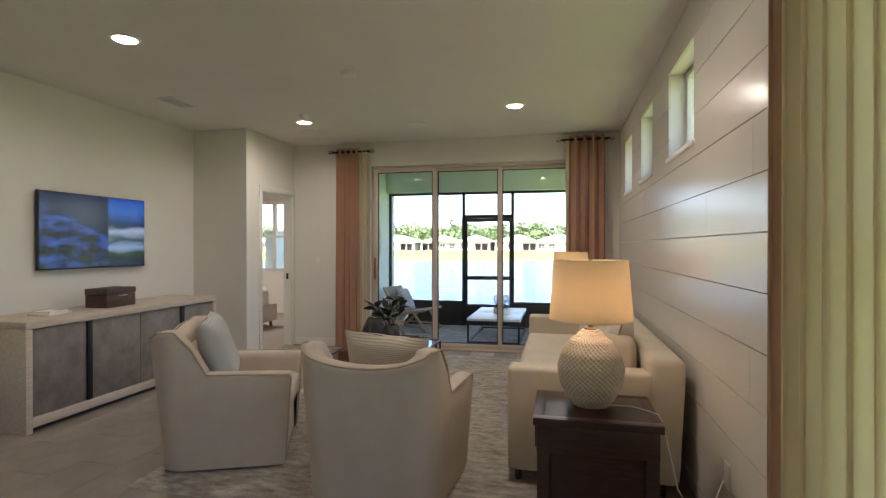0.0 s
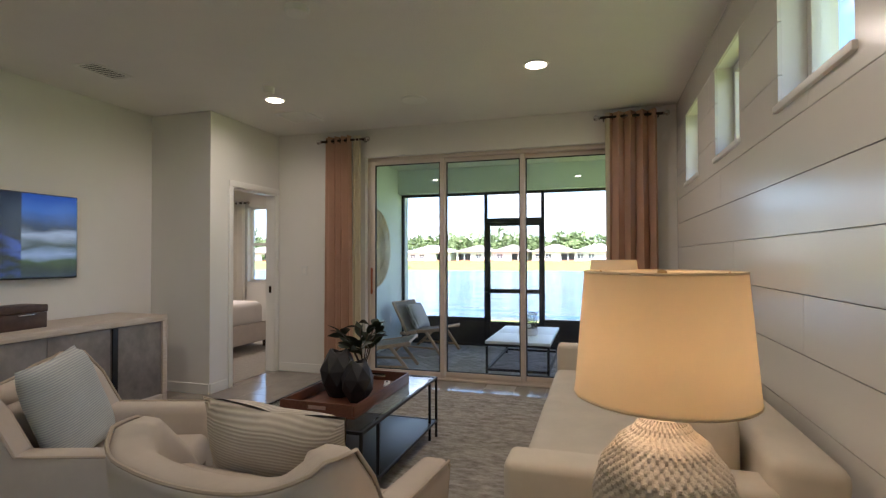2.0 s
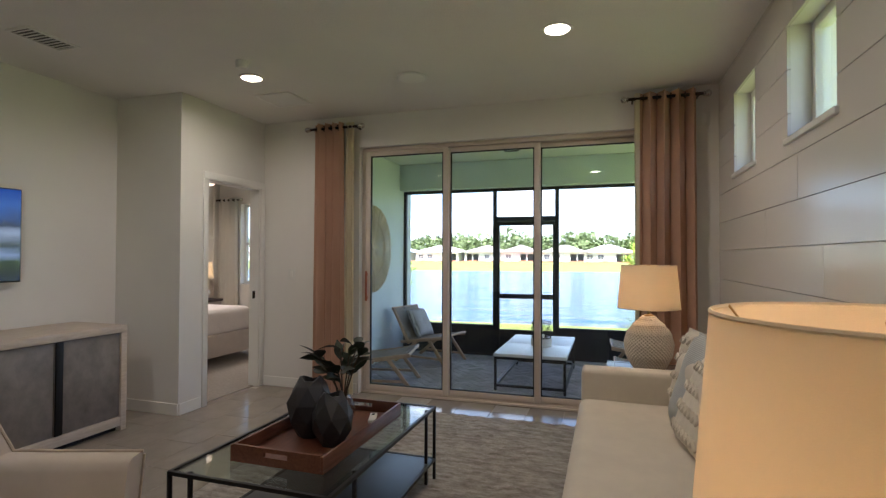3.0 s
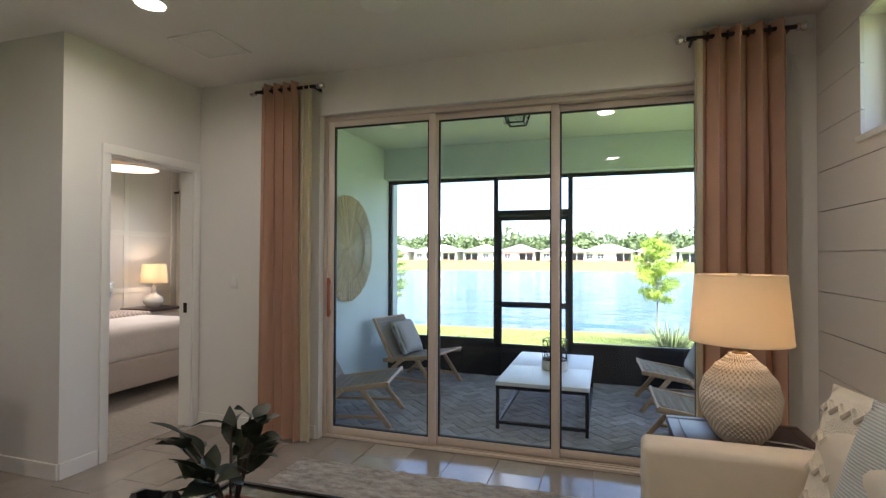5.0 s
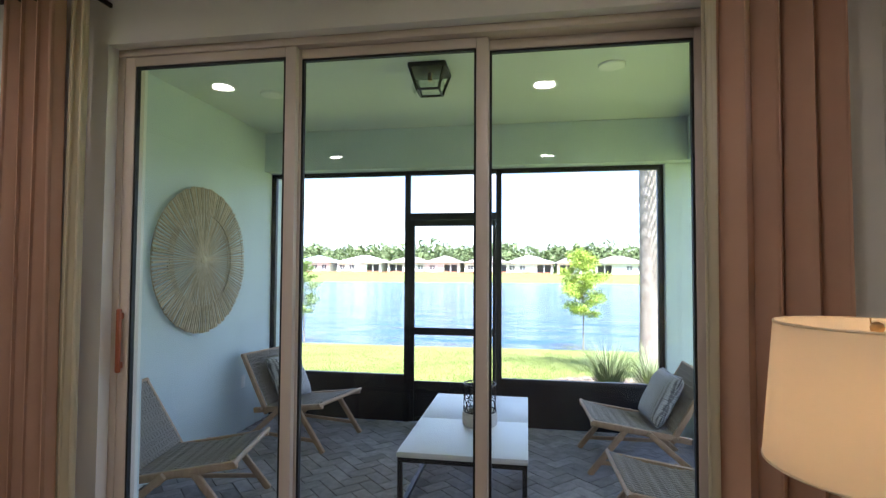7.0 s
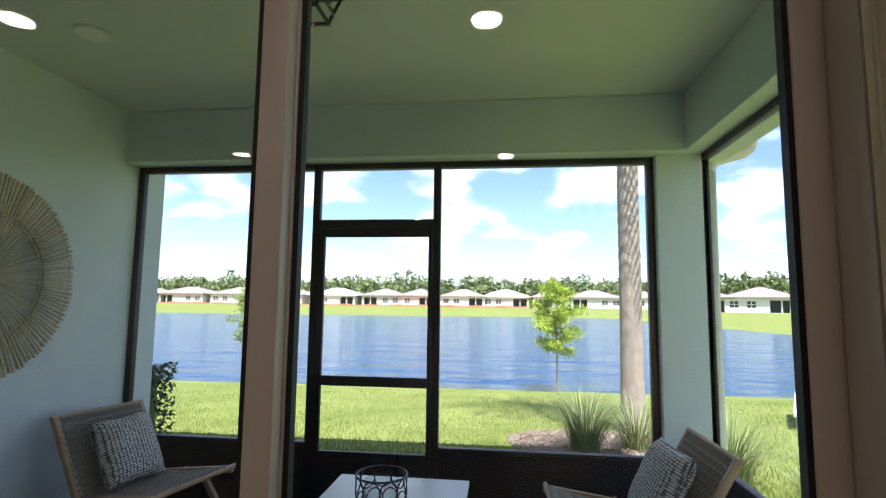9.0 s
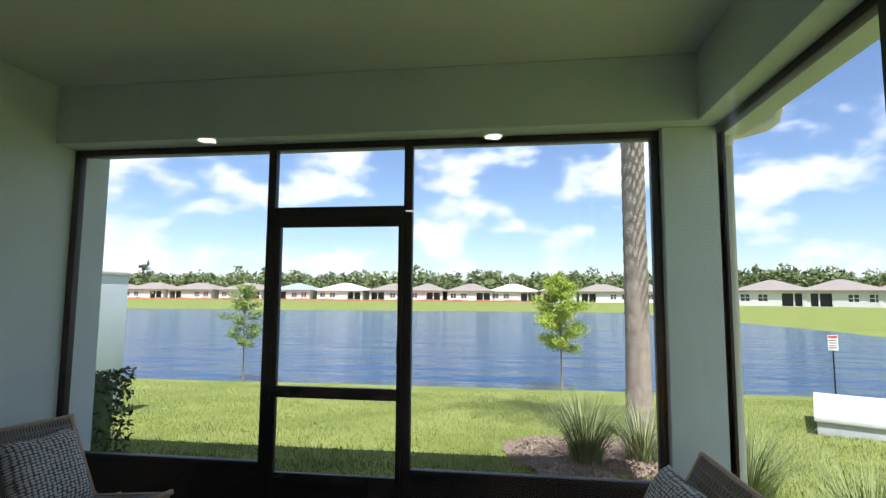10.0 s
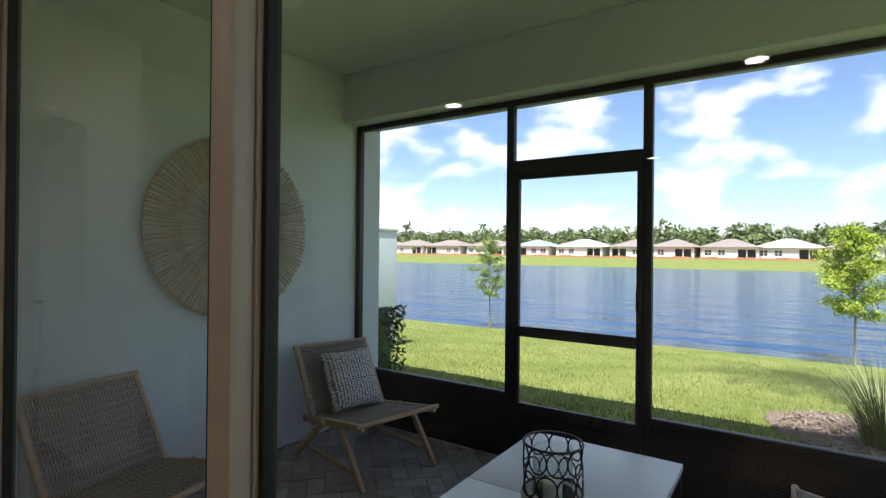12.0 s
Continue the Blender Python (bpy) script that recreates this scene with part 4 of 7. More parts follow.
def sofa():
    s = thing("sofa", -0.08, 4.15, 0, 0, "cream upholstered three-seat sofa along the plank wall", "sofa")
    x0, x1, y0, y1 = -0.48, 0.445, -1.21, 1.21
    part("base", bx(B(), x0 + 0.03, y0 + 0.16, 0.09, x1 - 0.02, y1 - 0.16, 0.30, 0.02), M["cream_sofa"], s)
    for a, b in ((y0, y0 + 0.165), (y1 - 0.165, y1)):
        part("arm", bx(B(), x0, a, 0.085, x1 - 0.14, b, 0.68, 0.028, 4), M["cream_sofa"], s)
    part("back", bx(B(), x1 - 0.20, y0 + 0.01, 0.085, x1, y1 - 0.01, 0.78, 0.045, 4, pose(0, 0, 0, 0, 3, 0)), M["cream_sofa"], s)
    bm = bx(B(), x0 - 0.01, y0 + 0.17, 0.30, x1 - 0.2, y1 - 0.17, 0.51, 0.05, 4)
    bmesh.ops.subdivide_edges(bm, edges=[e for e in bm.edges if e.calc_length() > 0.2], cuts=24, use_grid_fill=True)
    for v in bm.verts:
        v.co.z += 0.006 * noise.noise(Vector((v.co.x * 4, v.co.y * 22, 1.0))) if v.co.z > 0.4 else 0
    part("seat_cushion", bm, M["cream_sofa"], s, "one long bench cushion", angle=70)
    for k in range(3):
        a = y0 + 0.175 + k * 0.69
        bm = bx(B(), x1 - 0.40, a, 0.50, x1 - 0.19, a + 0.685, 0.85, 0.075, 5, Matrix.Translation((0, 0, 0)))
        part("back_cushion", bm, M["cream_sofa"], s)
    for dx in (x0 + 0.06, x1 - 0.08):
        for dy in (y0 + 0.06, y1 - 0.06):
            part("leg", rod(B(), (dx, dy, 0.0), (dx, dy, 0.09), 0.018, 0.026, 12), M["darkwood"], s, "short dark wooden leg")
    pl = [("tuft", 0.10, 1.00 + 3.98, 0.675, 0.46, -62, -14, "cream tufted throw pillow with raised zigzag on the sofa"),
          ("stripe", 0.06, 4.72, 0.665, 0.50, -74, -18, "grey-blue fine striped throw pillow on the sofa"),
          ("tuft", 0.03, 4.44, 0.64, 0.44, -80, -20, "cream tufted throw pillow with raised zigzag on the sofa"),
          ("cream_sofa", 0.07, 3.40, 0.66, 0.46, -100, -16, "plain cream throw pillow on the sofa")]
    for m, px, py, pz, sz, rz, tilt, lab in pl:
        bm = pillow(B(), sz, sz, 0.17, seed=py)
        p = tagged(part("throw_pillow", bm, M[m], None, angle=180), lab, "pillow", "sofa pillows")
        p.matrix_world = pose(px, py, pz + 0.05, 0, 0, rz) @ pose(0, 0, 0, tilt, 3, 0)
        if m == "tuft":
            bm = B()
            for row in range(4):
                zz = -sz * 0.34 + row * sz * 0.22
                pts = []
                for k in range(19):
                    u = -0.84 + 1.68 * k / 18
                    v = zz / (sz / 2) + (0.10 if k % 2 else -0.02)
                    f = max(0.0, (1 - u ** 4) * (1 - v ** 4)) ** 0.55
                    pts.append((u * sz / 2, -(0.085 * f + 0.006), v * sz / 2))
                tube(bm, pts, 0.011, 6)
            q = part("tufting", bm, M["tuft"], p, "raised looped zigzag rows")


sofa()


def end_table(x, y, wx, wy, h, label):
    t = thing("end_table", x, y, 0, 0, label, "side table", "end tables")
    bm = B()
    n = 1
    for k in range(n):
        a = -wy / 2 + 0.05 + (wy - 0.1) * k / n
        bx(bm, -wx / 2 + 0.05, a + 0.0001, h - 0.035, wx / 2 - 0.05, a + (wy - 0.1) / n - 0.0001, h - 0.0006, 0.0004)
    part("top_panel", bm, M["darkwood"], t)
    bm = B()
    for a in ((-wx / 2, -wy / 2, wx / 2, -wy / 2 + 0.049), (-wx / 2, wy / 2 - 0.049, wx / 2, wy / 2), (-wx / 2, -wy / 2 + 0.05, -wx / 2 + 0.049, wy / 2 - 0.05), (wx / 2 - 0.049, -wy / 2 + 0.05, wx / 2, wy / 2 - 0.05)):
        bx(bm, a[0], a[1], h - 0.035, a[2], a[3], h, 0.003)
    part("top_border", bm, M["darkwood"], t)
    part("apron", bx(B(), -wx / 2 + 0.015, -wy / 2 + 0.015, h - 0.16, wx / 2 - 0.015, wy / 2 - 0.015, h - 0.036, 0.004), M["darkwood"], t)
    part("drawer", bx(B(), -wx / 2 + 0.006, -wy / 2 + 0.05, h - 0.15, -wx / 2 + 0.015, wy / 2 - 0.05, h - 0.045, 0.003), M["darkwood"], t)
    for sx in (-1, 1):
        for sy in (-1, 1):
            a, b = sx * (wx / 2 - 0.045), sy * (wy / 2 - 0.045)
            part("leg", bx(B(), a - 0.028, b - 0.028, 0, a + 0.028, b + 0.028, h - 0.16, 0.003), M["darkwood"], t)
    for sx in (-1, 1):
        part("side_panel", bx(B(), sx * (wx / 2 - 0.05) - 0.008, -wy / 2 + 0.075, 0.131, sx * (wx / 2 - 0.05) + 0.008, wy / 2 - 0.075, h - 0.161), M["darkwood"], t, smooth=False)
    part("back_panel", bx(B(), -wx / 2 + 0.075, -wy / 2 + 0.045, 0.131, wx / 2 - 0.075, -wy / 2 + 0.06, h - 0.161), M["darkwood"], t, smooth=False)
    part("lower_shelf", bx(B(), -wx / 2 + 0.03, -wy / 2 + 0.03, 0.10, wx / 2 - 0.03, wy / 2 - 0.03, 0.13, 0.003), M["darkwood"], t)


end_table(-0.107, 2.56, 0.555, 0.46, 0.60, "dark-stained square wooden side table beside the sofa arm")
end_table(-0.133, 5.65, 0.555, 0.46, 0.61, "dark-stained square wooden side table beside the patio curtain")


def rattan_lamp(x, y, z, rz=0):
    l = thing("table_lamp", x, y, z, rz, "white woven rattan table lamp with a cream drum shade, lit", "table lamp", "rattan table lamps")
    prof = []
    rows = 64
    for k in range(rows + 1):
        f = k / rows
        zz = 0.0 + 0.365 * f
        key = [(0.0, 0.082), (0.12, 0.115), (0.3, 0.146), (0.5, 0.155), (0.68, 0.140), (0.84, 0.100), (0.94, 0.060), (1.0, 0.040)]
        for (a, ra), (b, rb) in zip(key, key[1:]):
            if a <= f <= b:
                u = (f - a) / (b - a)
                u = u * u * (3 - 2 * u) * 0.5 + u * 0.5
                r = ra + (rb - ra) * u
                break
        prof.append((r, zz))
    part("base", lathe(B(), prof, 224, ripple=lambda k, i: (0.0042 if (i // 3 + k // 2) % 2 else -0.0028) * (1.0 if k % 2 else 0.55)), M["rattan"], l, "woven white rattan gourd base", angle=40)
    part("collar", lathe(B(), [(0.03, 0.364), (0.03, 0.372), (0.012, 0.376), (0.012, 0.43)], 20), M["brass"], l)
    part("bulb", lathe(B(), [(0.012, 0.43), (0.014, 0.45), (0.029, 0.485), (0.031, 0.51), (0.022, 0.535), (0.005, 0.545)], 20), M["bulb_glow"], l, "glowing warm bulb")
    bm = B()
    for s in (-1, 1):
        tube(bm, [(0, s * 0.012, 0.39), (0, s * 0.045, 0.43), (0, s * 0.055, 0.52), (0, s * 0.045, 0.60), (0, s * 0.006, 0.665)], 0.0022, 6)
    part("harp", bm, M["brass"], l)
    bm = B()
    for k in range(3):
        a = k * 2 * math.pi / 3 + 0.4
        tube(bm, [(0, 0, 0.668), (0.06 * math.cos(a), 0.06 * math.sin(a), 0.669), (0.150 * math.cos(a), 0.150 * math.sin(a), 0.674), (0.1705 * math.cos(a), 0.1705 * math.sin(a), 0.700)], 0.0016, 6)
    part("spider", bm, M["brass"], l)
    part("finial", lathe(B(), [(0.006, 0.664), (0.007, 0.674), (0.005, 0.680), (0.010, 0.686), (0.0125, 0.694), (0.010, 0.702), (0.003, 0.706)], 20), M["brass"], l, "round brass finial")
    z0, z1, r0, r1 = 0.414, 0.702, 0.198, 0.174
    bm = B()
    seg = 72
    rings = []
    for r, zz in ((r0, z0), (r1, z1), (r1 - 0.002, z1), (r0 - 0.002, z0)):
        rings.append([bm.verts.new((r * math.cos(2 * math.pi * i / seg), r * math.sin(2 * math.pi * i / seg), zz)) for i in range(seg)])
    for k in range(4):
        a, b = rings[k], rings[(k + 1) % 4]
        for i in range(seg):
            bm.faces.new((a[i], a[(i + 1) % seg], b[(i + 1) % seg], b[i]))
    part("shade", bm, M["shade"], l, "cream linen drum shade glowing from inside", angle=60)
    for r, zz in ((r0 - 0.001, z0 + 0.003), (r1 - 0.001, z1 - 0.003)):
        part("shade_rim", tube(B(), [(r * math.cos(2 * math.pi * i / 60), r * math.sin(2 * math.pi * i / 60), zz) for i in range(60)], 0.0028, 6, True), M["shade"], l)
    lp = bpy.data.lights.new("bulb_lamp", "POINT")
    lp.energy, lp.color, lp.shadow_soft_size = SHADE_W, (1.0, 0.66, 0.36), 0.03
    o = new("bulb_lamp", lp)
    o.parent = l
    o.location = (0, 0, 0.565)


rattan_lamp(-0.12, 2.59, 0.601)
rattan_lamp(-0.145, 5.61, 0.611, 40)


def lamp_cord(pts, label):
    tagged(part("lamp_cord", tube(B(), pts, 0.003, 6), M["white_plastic"]), label, "cord")


lamp_cord([(-0.03, 2.58, 0.605), (0.06, 2.58, 0.606), (0.12, 2.54, 0.605), (0.17, 2.49, 0.603), (0.19, 2.47, 0.56), (0.24, 2.42, 0.30), (0.31, 2.40, 0.18), (0.40, 2.44, 0.27), (0.435, 2.47, 0.34)], "white lamp cord running from the lamp to the outlet")
lamp_cord([(-0.05, 5.60, 0.616), (0.04, 5.58, 0.617), (0.12, 5.53, 0.616), (0.165, 5.50, 0.60), (0.19, 5.50, 0.30), (0.24, 5.52, 0.01)], "white lamp cord hanging behind the side table")


def coffee_table():
    t = thing("coffee_table", -1.79, 4.28, 0.015, 0, "black metal coffee table with glass top and dark shelf", "coffee table")
    wx, wy, h, r = 0.38, 0.62, 0.44, 0.008
    bm = B()
    for z in (h - 0.008, 0.12):
        for (a, b) in (((-wx, -wy), (wx, -wy)), ((wx, -wy), (wx, wy)), ((wx, wy), (-wx, wy)), ((-wx, wy), (-wx, -wy))):
            bar(bm, (a[0], a[1], z), (b[0], b[1], z), 2 * r, 2 * r)
    part("frame", bm, M["blackmetal"], t, smooth=False)
    for px, py in ((-wx, -wy), (wx, -wy), (wx, wy), (-wx, wy), (-wx + 0.09, -wy + 0.02), (wx - 0.02, wy - 0.09), (wx - 0.02, -wy + 0.25)):
        part("leg", bx(B(), px - r, py - r, 0, px + r, py + r, h - 0.001, 0.001), M["blackmetal"], t)
    part("glass_top", bx(B(), -wx + 0.009, -wy + 0.009, h - 0.012, wx - 0.009, wy - 0.009, h - 0.004, 0.001), M["glass_table"], t, "clear greenish glass top", smooth=False)
    part("lower_shelf", bx(B(), -wx + 0.009, -wy + 0.009, 0.110, wx - 0.009, wy - 0.009, 0.126, 0.002), M["blackmetal"], t, "dark metal lower shelf")


coffee_table()


def tray():
    x0, x1, y0, y1, h = -0.235, 0.235, -0.42, 0.42, 0.072
    t = thing("serving_tray", -1.77, 4.25, 0.453, 0, "red-brown wooden serving tray with cut-out handles on the coffee table", "tray")
    part("bottom", bx(B(), x0, y0, 0, x1, y1, 0.012), M["traywood"], t)
    for a in ((x0, y0, x0 + 0.014, y1), (x1 - 0.014, y0, x1, y1)):
        part("side", bx(B(), a[0], a[1], 0.012, a[2], a[3], h, 0.002), M["traywood"], t)
    for ya in (y0, y1 - 0.014):
        bm = B()
        panels(bm, "x", x0 + 0.0145, x1 - 0.0145, 0.012, h + 0.004, ya, ya + 0.014, [(-0.06, 0.06, 0.036, 0.058)])
        part("end", bm, M["traywood"], t, smooth=False)


tray()


def faceted_vase(x, y, z, s, rz, label):
    bm = B()
    n = 7
    prof = [(0.055, 0), (0.098, 0.075), (0.105, 0.15), (0.072, 0.225), (0.048, 0.255)]
    rings = []
    for k, (r, h) in enumerate(prof):
        rings.append([bm.verts.new((r * s * math.cos(2 * math.pi * (i + 0.5 * (k % 2)) / n), r * s * math.sin(2 * math.pi * (i + 0.5 * (k % 2)) / n), h * s + 0.012 * s * math.cos(i * 1.7) * (k == 4))) for i in range(n)])
    for k, (a, b) in enumerate(zip(rings, rings[1:])):
        for i in range(n):
            j = (i + 1) % n
            if k % 2 == 0:
                bm.faces.new((a[i], a[j], b[i]))
                bm.faces.new((a[j], b[j], b[i]))
            else:
                bm.faces.new((a[i], a[j], b[j]))
                bm.faces.new((a[i], b[j], b[i]))
    bm.faces.new(rings[0])
    inner = [bm.verts.new((v.co.x * 0.8, v.co.y * 0.8, v.co.z)) for v in rings[-1]]
    low = [bm.verts.new((v.co.x * 0.7, v.co.y * 0.7, v.co.z - 0.06 * s)) for v in rings[-1]]
    for a, b in ((rings[-1], inner), (inner, low)):
        for i in range(n):
            bm.faces.new((a[i], a[(i + 1) % n], b[(i + 1) % n], b[i]))
    bm.faces.new(low)
    o = tagged(part("vase", bm, M["vase"], None, smooth=False), label, "vase", "faceted vases")
    o.matrix_world = pose(x, y, z, 0, 0, rz)


faceted_vase(-1.83, 4.20, 0.466, 1.12, 10, "tall matte black faceted vase on the tray")
faceted_vase(-1.66, 4.12, 0.466, 0.95, 40, "shorter matte black faceted vase on the tray")


def leaf_blade(bm, base, way, length, width, droop, twist=0.0, n=6, fold=0.25):
    """One pointed leaf with a fold along its midrib."""
    base, way = Vector(base), Vector(way).normalized()
    side = way.cross(Vector((0, 0, 1)))
    side = side.normalized() if side.length > 1e-3 else Vector((1, 0, 0))
    side = Matrix.Rotation(twist, 3, way) @ side
    up = side.cross(way)
    rows = []
    p = base.copy()
    d = way.copy()
    for k in range(n + 1):
        f = k / n
        w = width / 2 * math.sin(math.pi * min(0.97, max(0.04, f)) ** 0.85)
        rows.append([bm.verts.new(p - side * w + up * fold * w), bm.verts.new(p), bm.verts.new(p + side * w + up * fold * w)])
        d = (d + Vector((0, 0, -droop / n))).normalized()
        p = p + d * length / n
    for a, b in zip(rows, rows[1:]):
        for i in range(2):
            bm.faces.new((a[i], a[i + 1], b[i + 1], b[i]))


def plant():
    v = thing("glass_vase", -1.77, 4.42, 0.466, 0, "round clear glass vase holding leafy stems on the tray", "vase")
    part("bowl", lathe(B(), [(0.03, 0.0), (0.062, 0.03), (0.07, 0.075), (0.055, 0.12), (0.03, 0.15), (0.034, 0.175), (0.031, 0.175), (0.027, 0.15), (0.05, 0.12), (0.064, 0.075), (0.055, 0.034), (0.01, 0.01)], 28), M["glass_clear"], v)
    p = thing("foliage_stems", -1.77, 4.42, 0.485, 0, "dark glossy magnolia leaf stems in the glass vase", "plant")
    rnd = random.Random(8)
    for k in range(7):
        a = k * 0.9 + 0.5
        lean = rnd.uniform(0.05, 0.16)
        top = Vector((lean * math.cos(a), lean * math.sin(a), rnd.uniform(0.25, 0.40)))
        mid = Vector((top.x * 0.25, top.y * 0.25, 0.17))
        part("stem", tube(B(), [(0, 0, 0), mid * 0.6, mid, (mid + top) / 2 + Vector((0, 0, 0.02)), top], 0.004, 6), M["stem"], p)
        for q in range(6):
            f = 0.30 + 0.70 * q / 5
            at = mid.lerp(top, f)
            ang = a + rnd.uniform(-1.7, 1.7)
            bm = B()
            leaf_blade(bm, at, (math.cos(ang), math.sin(ang), rnd.uniform(0.2, 1.6)), rnd.uniform(0.09, 0.135), rnd.uniform(0.055, 0.078), rnd.uniform(0.2, 0.9), rnd.uniform(-0.8, 0.8))
            part("leaf", bm, M["leaf"], p, angle=180)


plant()


def remote():
    r = thing("remote_control", -1.64, 4.52, 0.466, 20, "white remote control lying on the tray", "remote")
    part("case", bx(B(), -0.02, -0.07, 0, 0.02, 0.07, 0.017, 0.006, 3), M["white_plastic"], r)
    part("buttons", bx(B(), -0.008, 0.02, 0.017, 0.008, 0.05, 0.0185, 0.001), M["black"], r)


remote()


def console():
    y0, y1, xb, xf, h = 2.93, 5.03, XL + 0.03, -4.02, 0.82
    c = thing("sideboard", XL, (y0 + y1) / 2, 0, 0, "pale wood sideboard with four dark grey burl doors under the television", "sideboard")
    w, b, f = (y1 - y0) / 2, xb - XL, xf - XL
    part("top", bx(B(), b, -w, h - 0.055, f, w, h, 0.004), M["palewood"], c)
    for a, d in ((-w, -w + 0.05), (w - 0.05, w)):
        part("side", bx(B(), b, a, 0.0, f, d, h - 0.056, 0.004), M["palewood"], c)
    part("bottom_rail", bx(B(), b, -w + 0.051, 0.04, f, w - 0.051, 0.11, 0.004), M["palewood"], c)
    part("back_panel", bx(B(), b, -w + 0.051, 0.111, b + 0.02, w - 0.051, h - 0.057), M["palewood"], c)
    part("plinth", bx(B(), b + 0.02, -w + 0.051, 0, f - 0.05, w - 0.051, 0.039), M["blackmetal"], c)
    inner = w - 0.051
    dw = inner * 2 / 4
    for k in range(4):
        a = -inner + k * dw
        d = part("door", bx(B(), f - 0.04, a + 0.003, 0.113, f - 0.016, a + dw - 0.003, h - 0.059, 0.002), M["greydoor"], c, "grey-brown burl veneer door")
        if k in (0, 3):
            e = a + dw - 0.055 if k == 0 else a + 0.005
            part("pull", bx(B(), f - 0.0155, e, 0.114, f - 0.002, e + 0.05, h - 0.06, 0.002), M["blackmetal"], d, "full-height black metal pull")


console()


def television():
    t = thing("television", XL, 4.03, 1.51, 0, "flat wall-mounted television showing a dark blue aerial view", "television")
    part("mount", bx(B(), 0.0, -0.2, -0.15, 0.03, 0.2, 0.15), M["black"], t)
    part("body", bx(B(), 0.03, -0.57, -0.345, 0.062, 0.57, 0.345, 0.006), M["black"], t)
    m = bpy.data.materials.new("screen_picture")
    m.use_nodes = True
    nt = m.node_tree
    b = nt.nodes["Principled BSDF"]
    b.inputs["Base Color"].default_value, b.inputs["Roughness"].default_value = (0.01, 0.01, 0.012, 1), 0.15
    tc = nt.nodes.new("ShaderNodeTexCoord")
    sep = nt.nodes.new("ShaderNodeSeparateXYZ")
    nt.links.new(tc.outputs["Object"], sep.inputs[0])
    mp = nt.nodes.new("ShaderNodeMapping")
    mp.inputs["Scale"].default_value = (1, 4.0, 11.0)
    nt.links.new(tc.outputs["Object"], mp.inputs[0])
    n = nt.nodes.new("ShaderNodeTexNoise")
    n.inputs["Scale"].default_value, n.inputs["Detail"].default_value = 1.3, 8.0
    nt.links.new(mp.outputs[0], n.inputs["Vector"])
    land = nt.nodes.new("ShaderNodeValToRGB")
    el = land.color_ramp.elements
    el[0].position, el[0].color = 0.42, (0.002, 0.004, 0.010, 1)
    el[1].position, el[1].color = 0.68, (0.03, 0.07, 0.30, 1)
    e = el.new(0.52)
    e.color = (0.006, 0.02, 0.10, 1)
    nt.links.new(n.outputs["Fac"], land.inputs[0])
    skyr = nt.nodes.new("ShaderNodeValToRGB")
    skyr.color_ramp.elements[0].position, skyr.color_ramp.elements[0].color = 0.50, (0, 0, 0, 1)
    skyr.color_ramp.elements[1].position, skyr.color_ramp.elements[1].color = 0.58, (1, 1, 1, 1)
    rg = nt.nodes.new("ShaderNodeMapRange")
    rg.inputs["From Min"].default_value, rg.inputs["From Max"].default_value = -0.34, 0.34
    ad = nt.nodes.new("ShaderNodeMath")
    ad.operation = "MULTIPLY_ADD"
    ad.inputs[1].default_value = 0.35
    nt.links.new(sep.outputs["Y"], ad.inputs[0])
    nt.links.new(sep.outputs["Z"], ad.inputs[2])
    nt.links.new(ad.outputs[0], rg.inputs["Value"])
    nt.links.new(rg.outputs[0], skyr.inputs[0])
    mx = nt.nodes.new("ShaderNodeMixRGB")
    nt.links.new(skyr.outputs[0], mx.inputs[0])
    nt.links.new(land.outputs[0], mx.inputs[1])
    mx.inputs[2].default_value = (0.004, 0.008, 0.025, 1)
    # the brighter shot at one side of the picture: sky, hills, water
    side = nt.nodes.new("ShaderNodeMath")
    side.operation = "GREATER_THAN"
    side.inputs[1].default_value = 0.12
    nt.links.new(sep.outputs["Y"], side.inputs[0])
    shot = nt.nodes.new("ShaderNodeValToRGB")
    se = shot.color_ramp.elements
    se[0].position, se[0].color = 0.12, (0.004, 0.012, 0.05, 1)
    se[1].position, se[1].color = 0.95, (0.01, 0.06, 0.30, 1)
    for pos, col in ((0.20, (0.01, 0.02, 0.02, 1)), (0.26, (0.03, 0.06, 0.03, 1)), (0.34, (0.22, 0.30, 0.44, 1)), (0.42, (0.03, 0.05, 0.05, 1)), (0.55, (0.30, 0.36, 0.44, 1)), (0.62, (0.01, 0.02, 0.05, 1)), (0.80, (0.02, 0.10, 0.36, 1))):
        se.new(pos).color = col
    wob = nt.nodes.new("ShaderNodeMath")
    wob.operation = "MULTIPLY_ADD"
    wob.inputs[1].default_value = 0.16
    rz_ = nt.nodes.new("ShaderNodeMapRange")
    rz_.inputs["From Min"].default_value, rz_.inputs["From Max"].default_value = -0.34, 0.42
    nt.links.new(sep.outputs["Z"], rz_.inputs["Value"])
    nt.links.new(n.outputs["Fac"], wob.inputs[0])
    nt.links.new(rz_.outputs[0], wob.inputs[2])
    nt.links.new(wob.outputs[0], shot.inputs[0])
    mx2 = nt.nodes.new("ShaderNodeMixRGB")
    nt.links.new(side.outputs[0], mx2.inputs[0])
    nt.links.new(mx.outputs[0], mx2.inputs[1])
    nt.links.new(shot.outputs[0], mx2.inputs[2])
    nt.links.new(mx2.outputs[0], b.inputs["Emission Color"])
    b.inputs["Emission Strength"].default_value = 0.16
    part("screen", bx(B(), 0.062, -0.562, -0.332, 0.064, 0.562, 0.337), m, t, "lit screen with a dark blue aerial picture", smooth=False)


television()


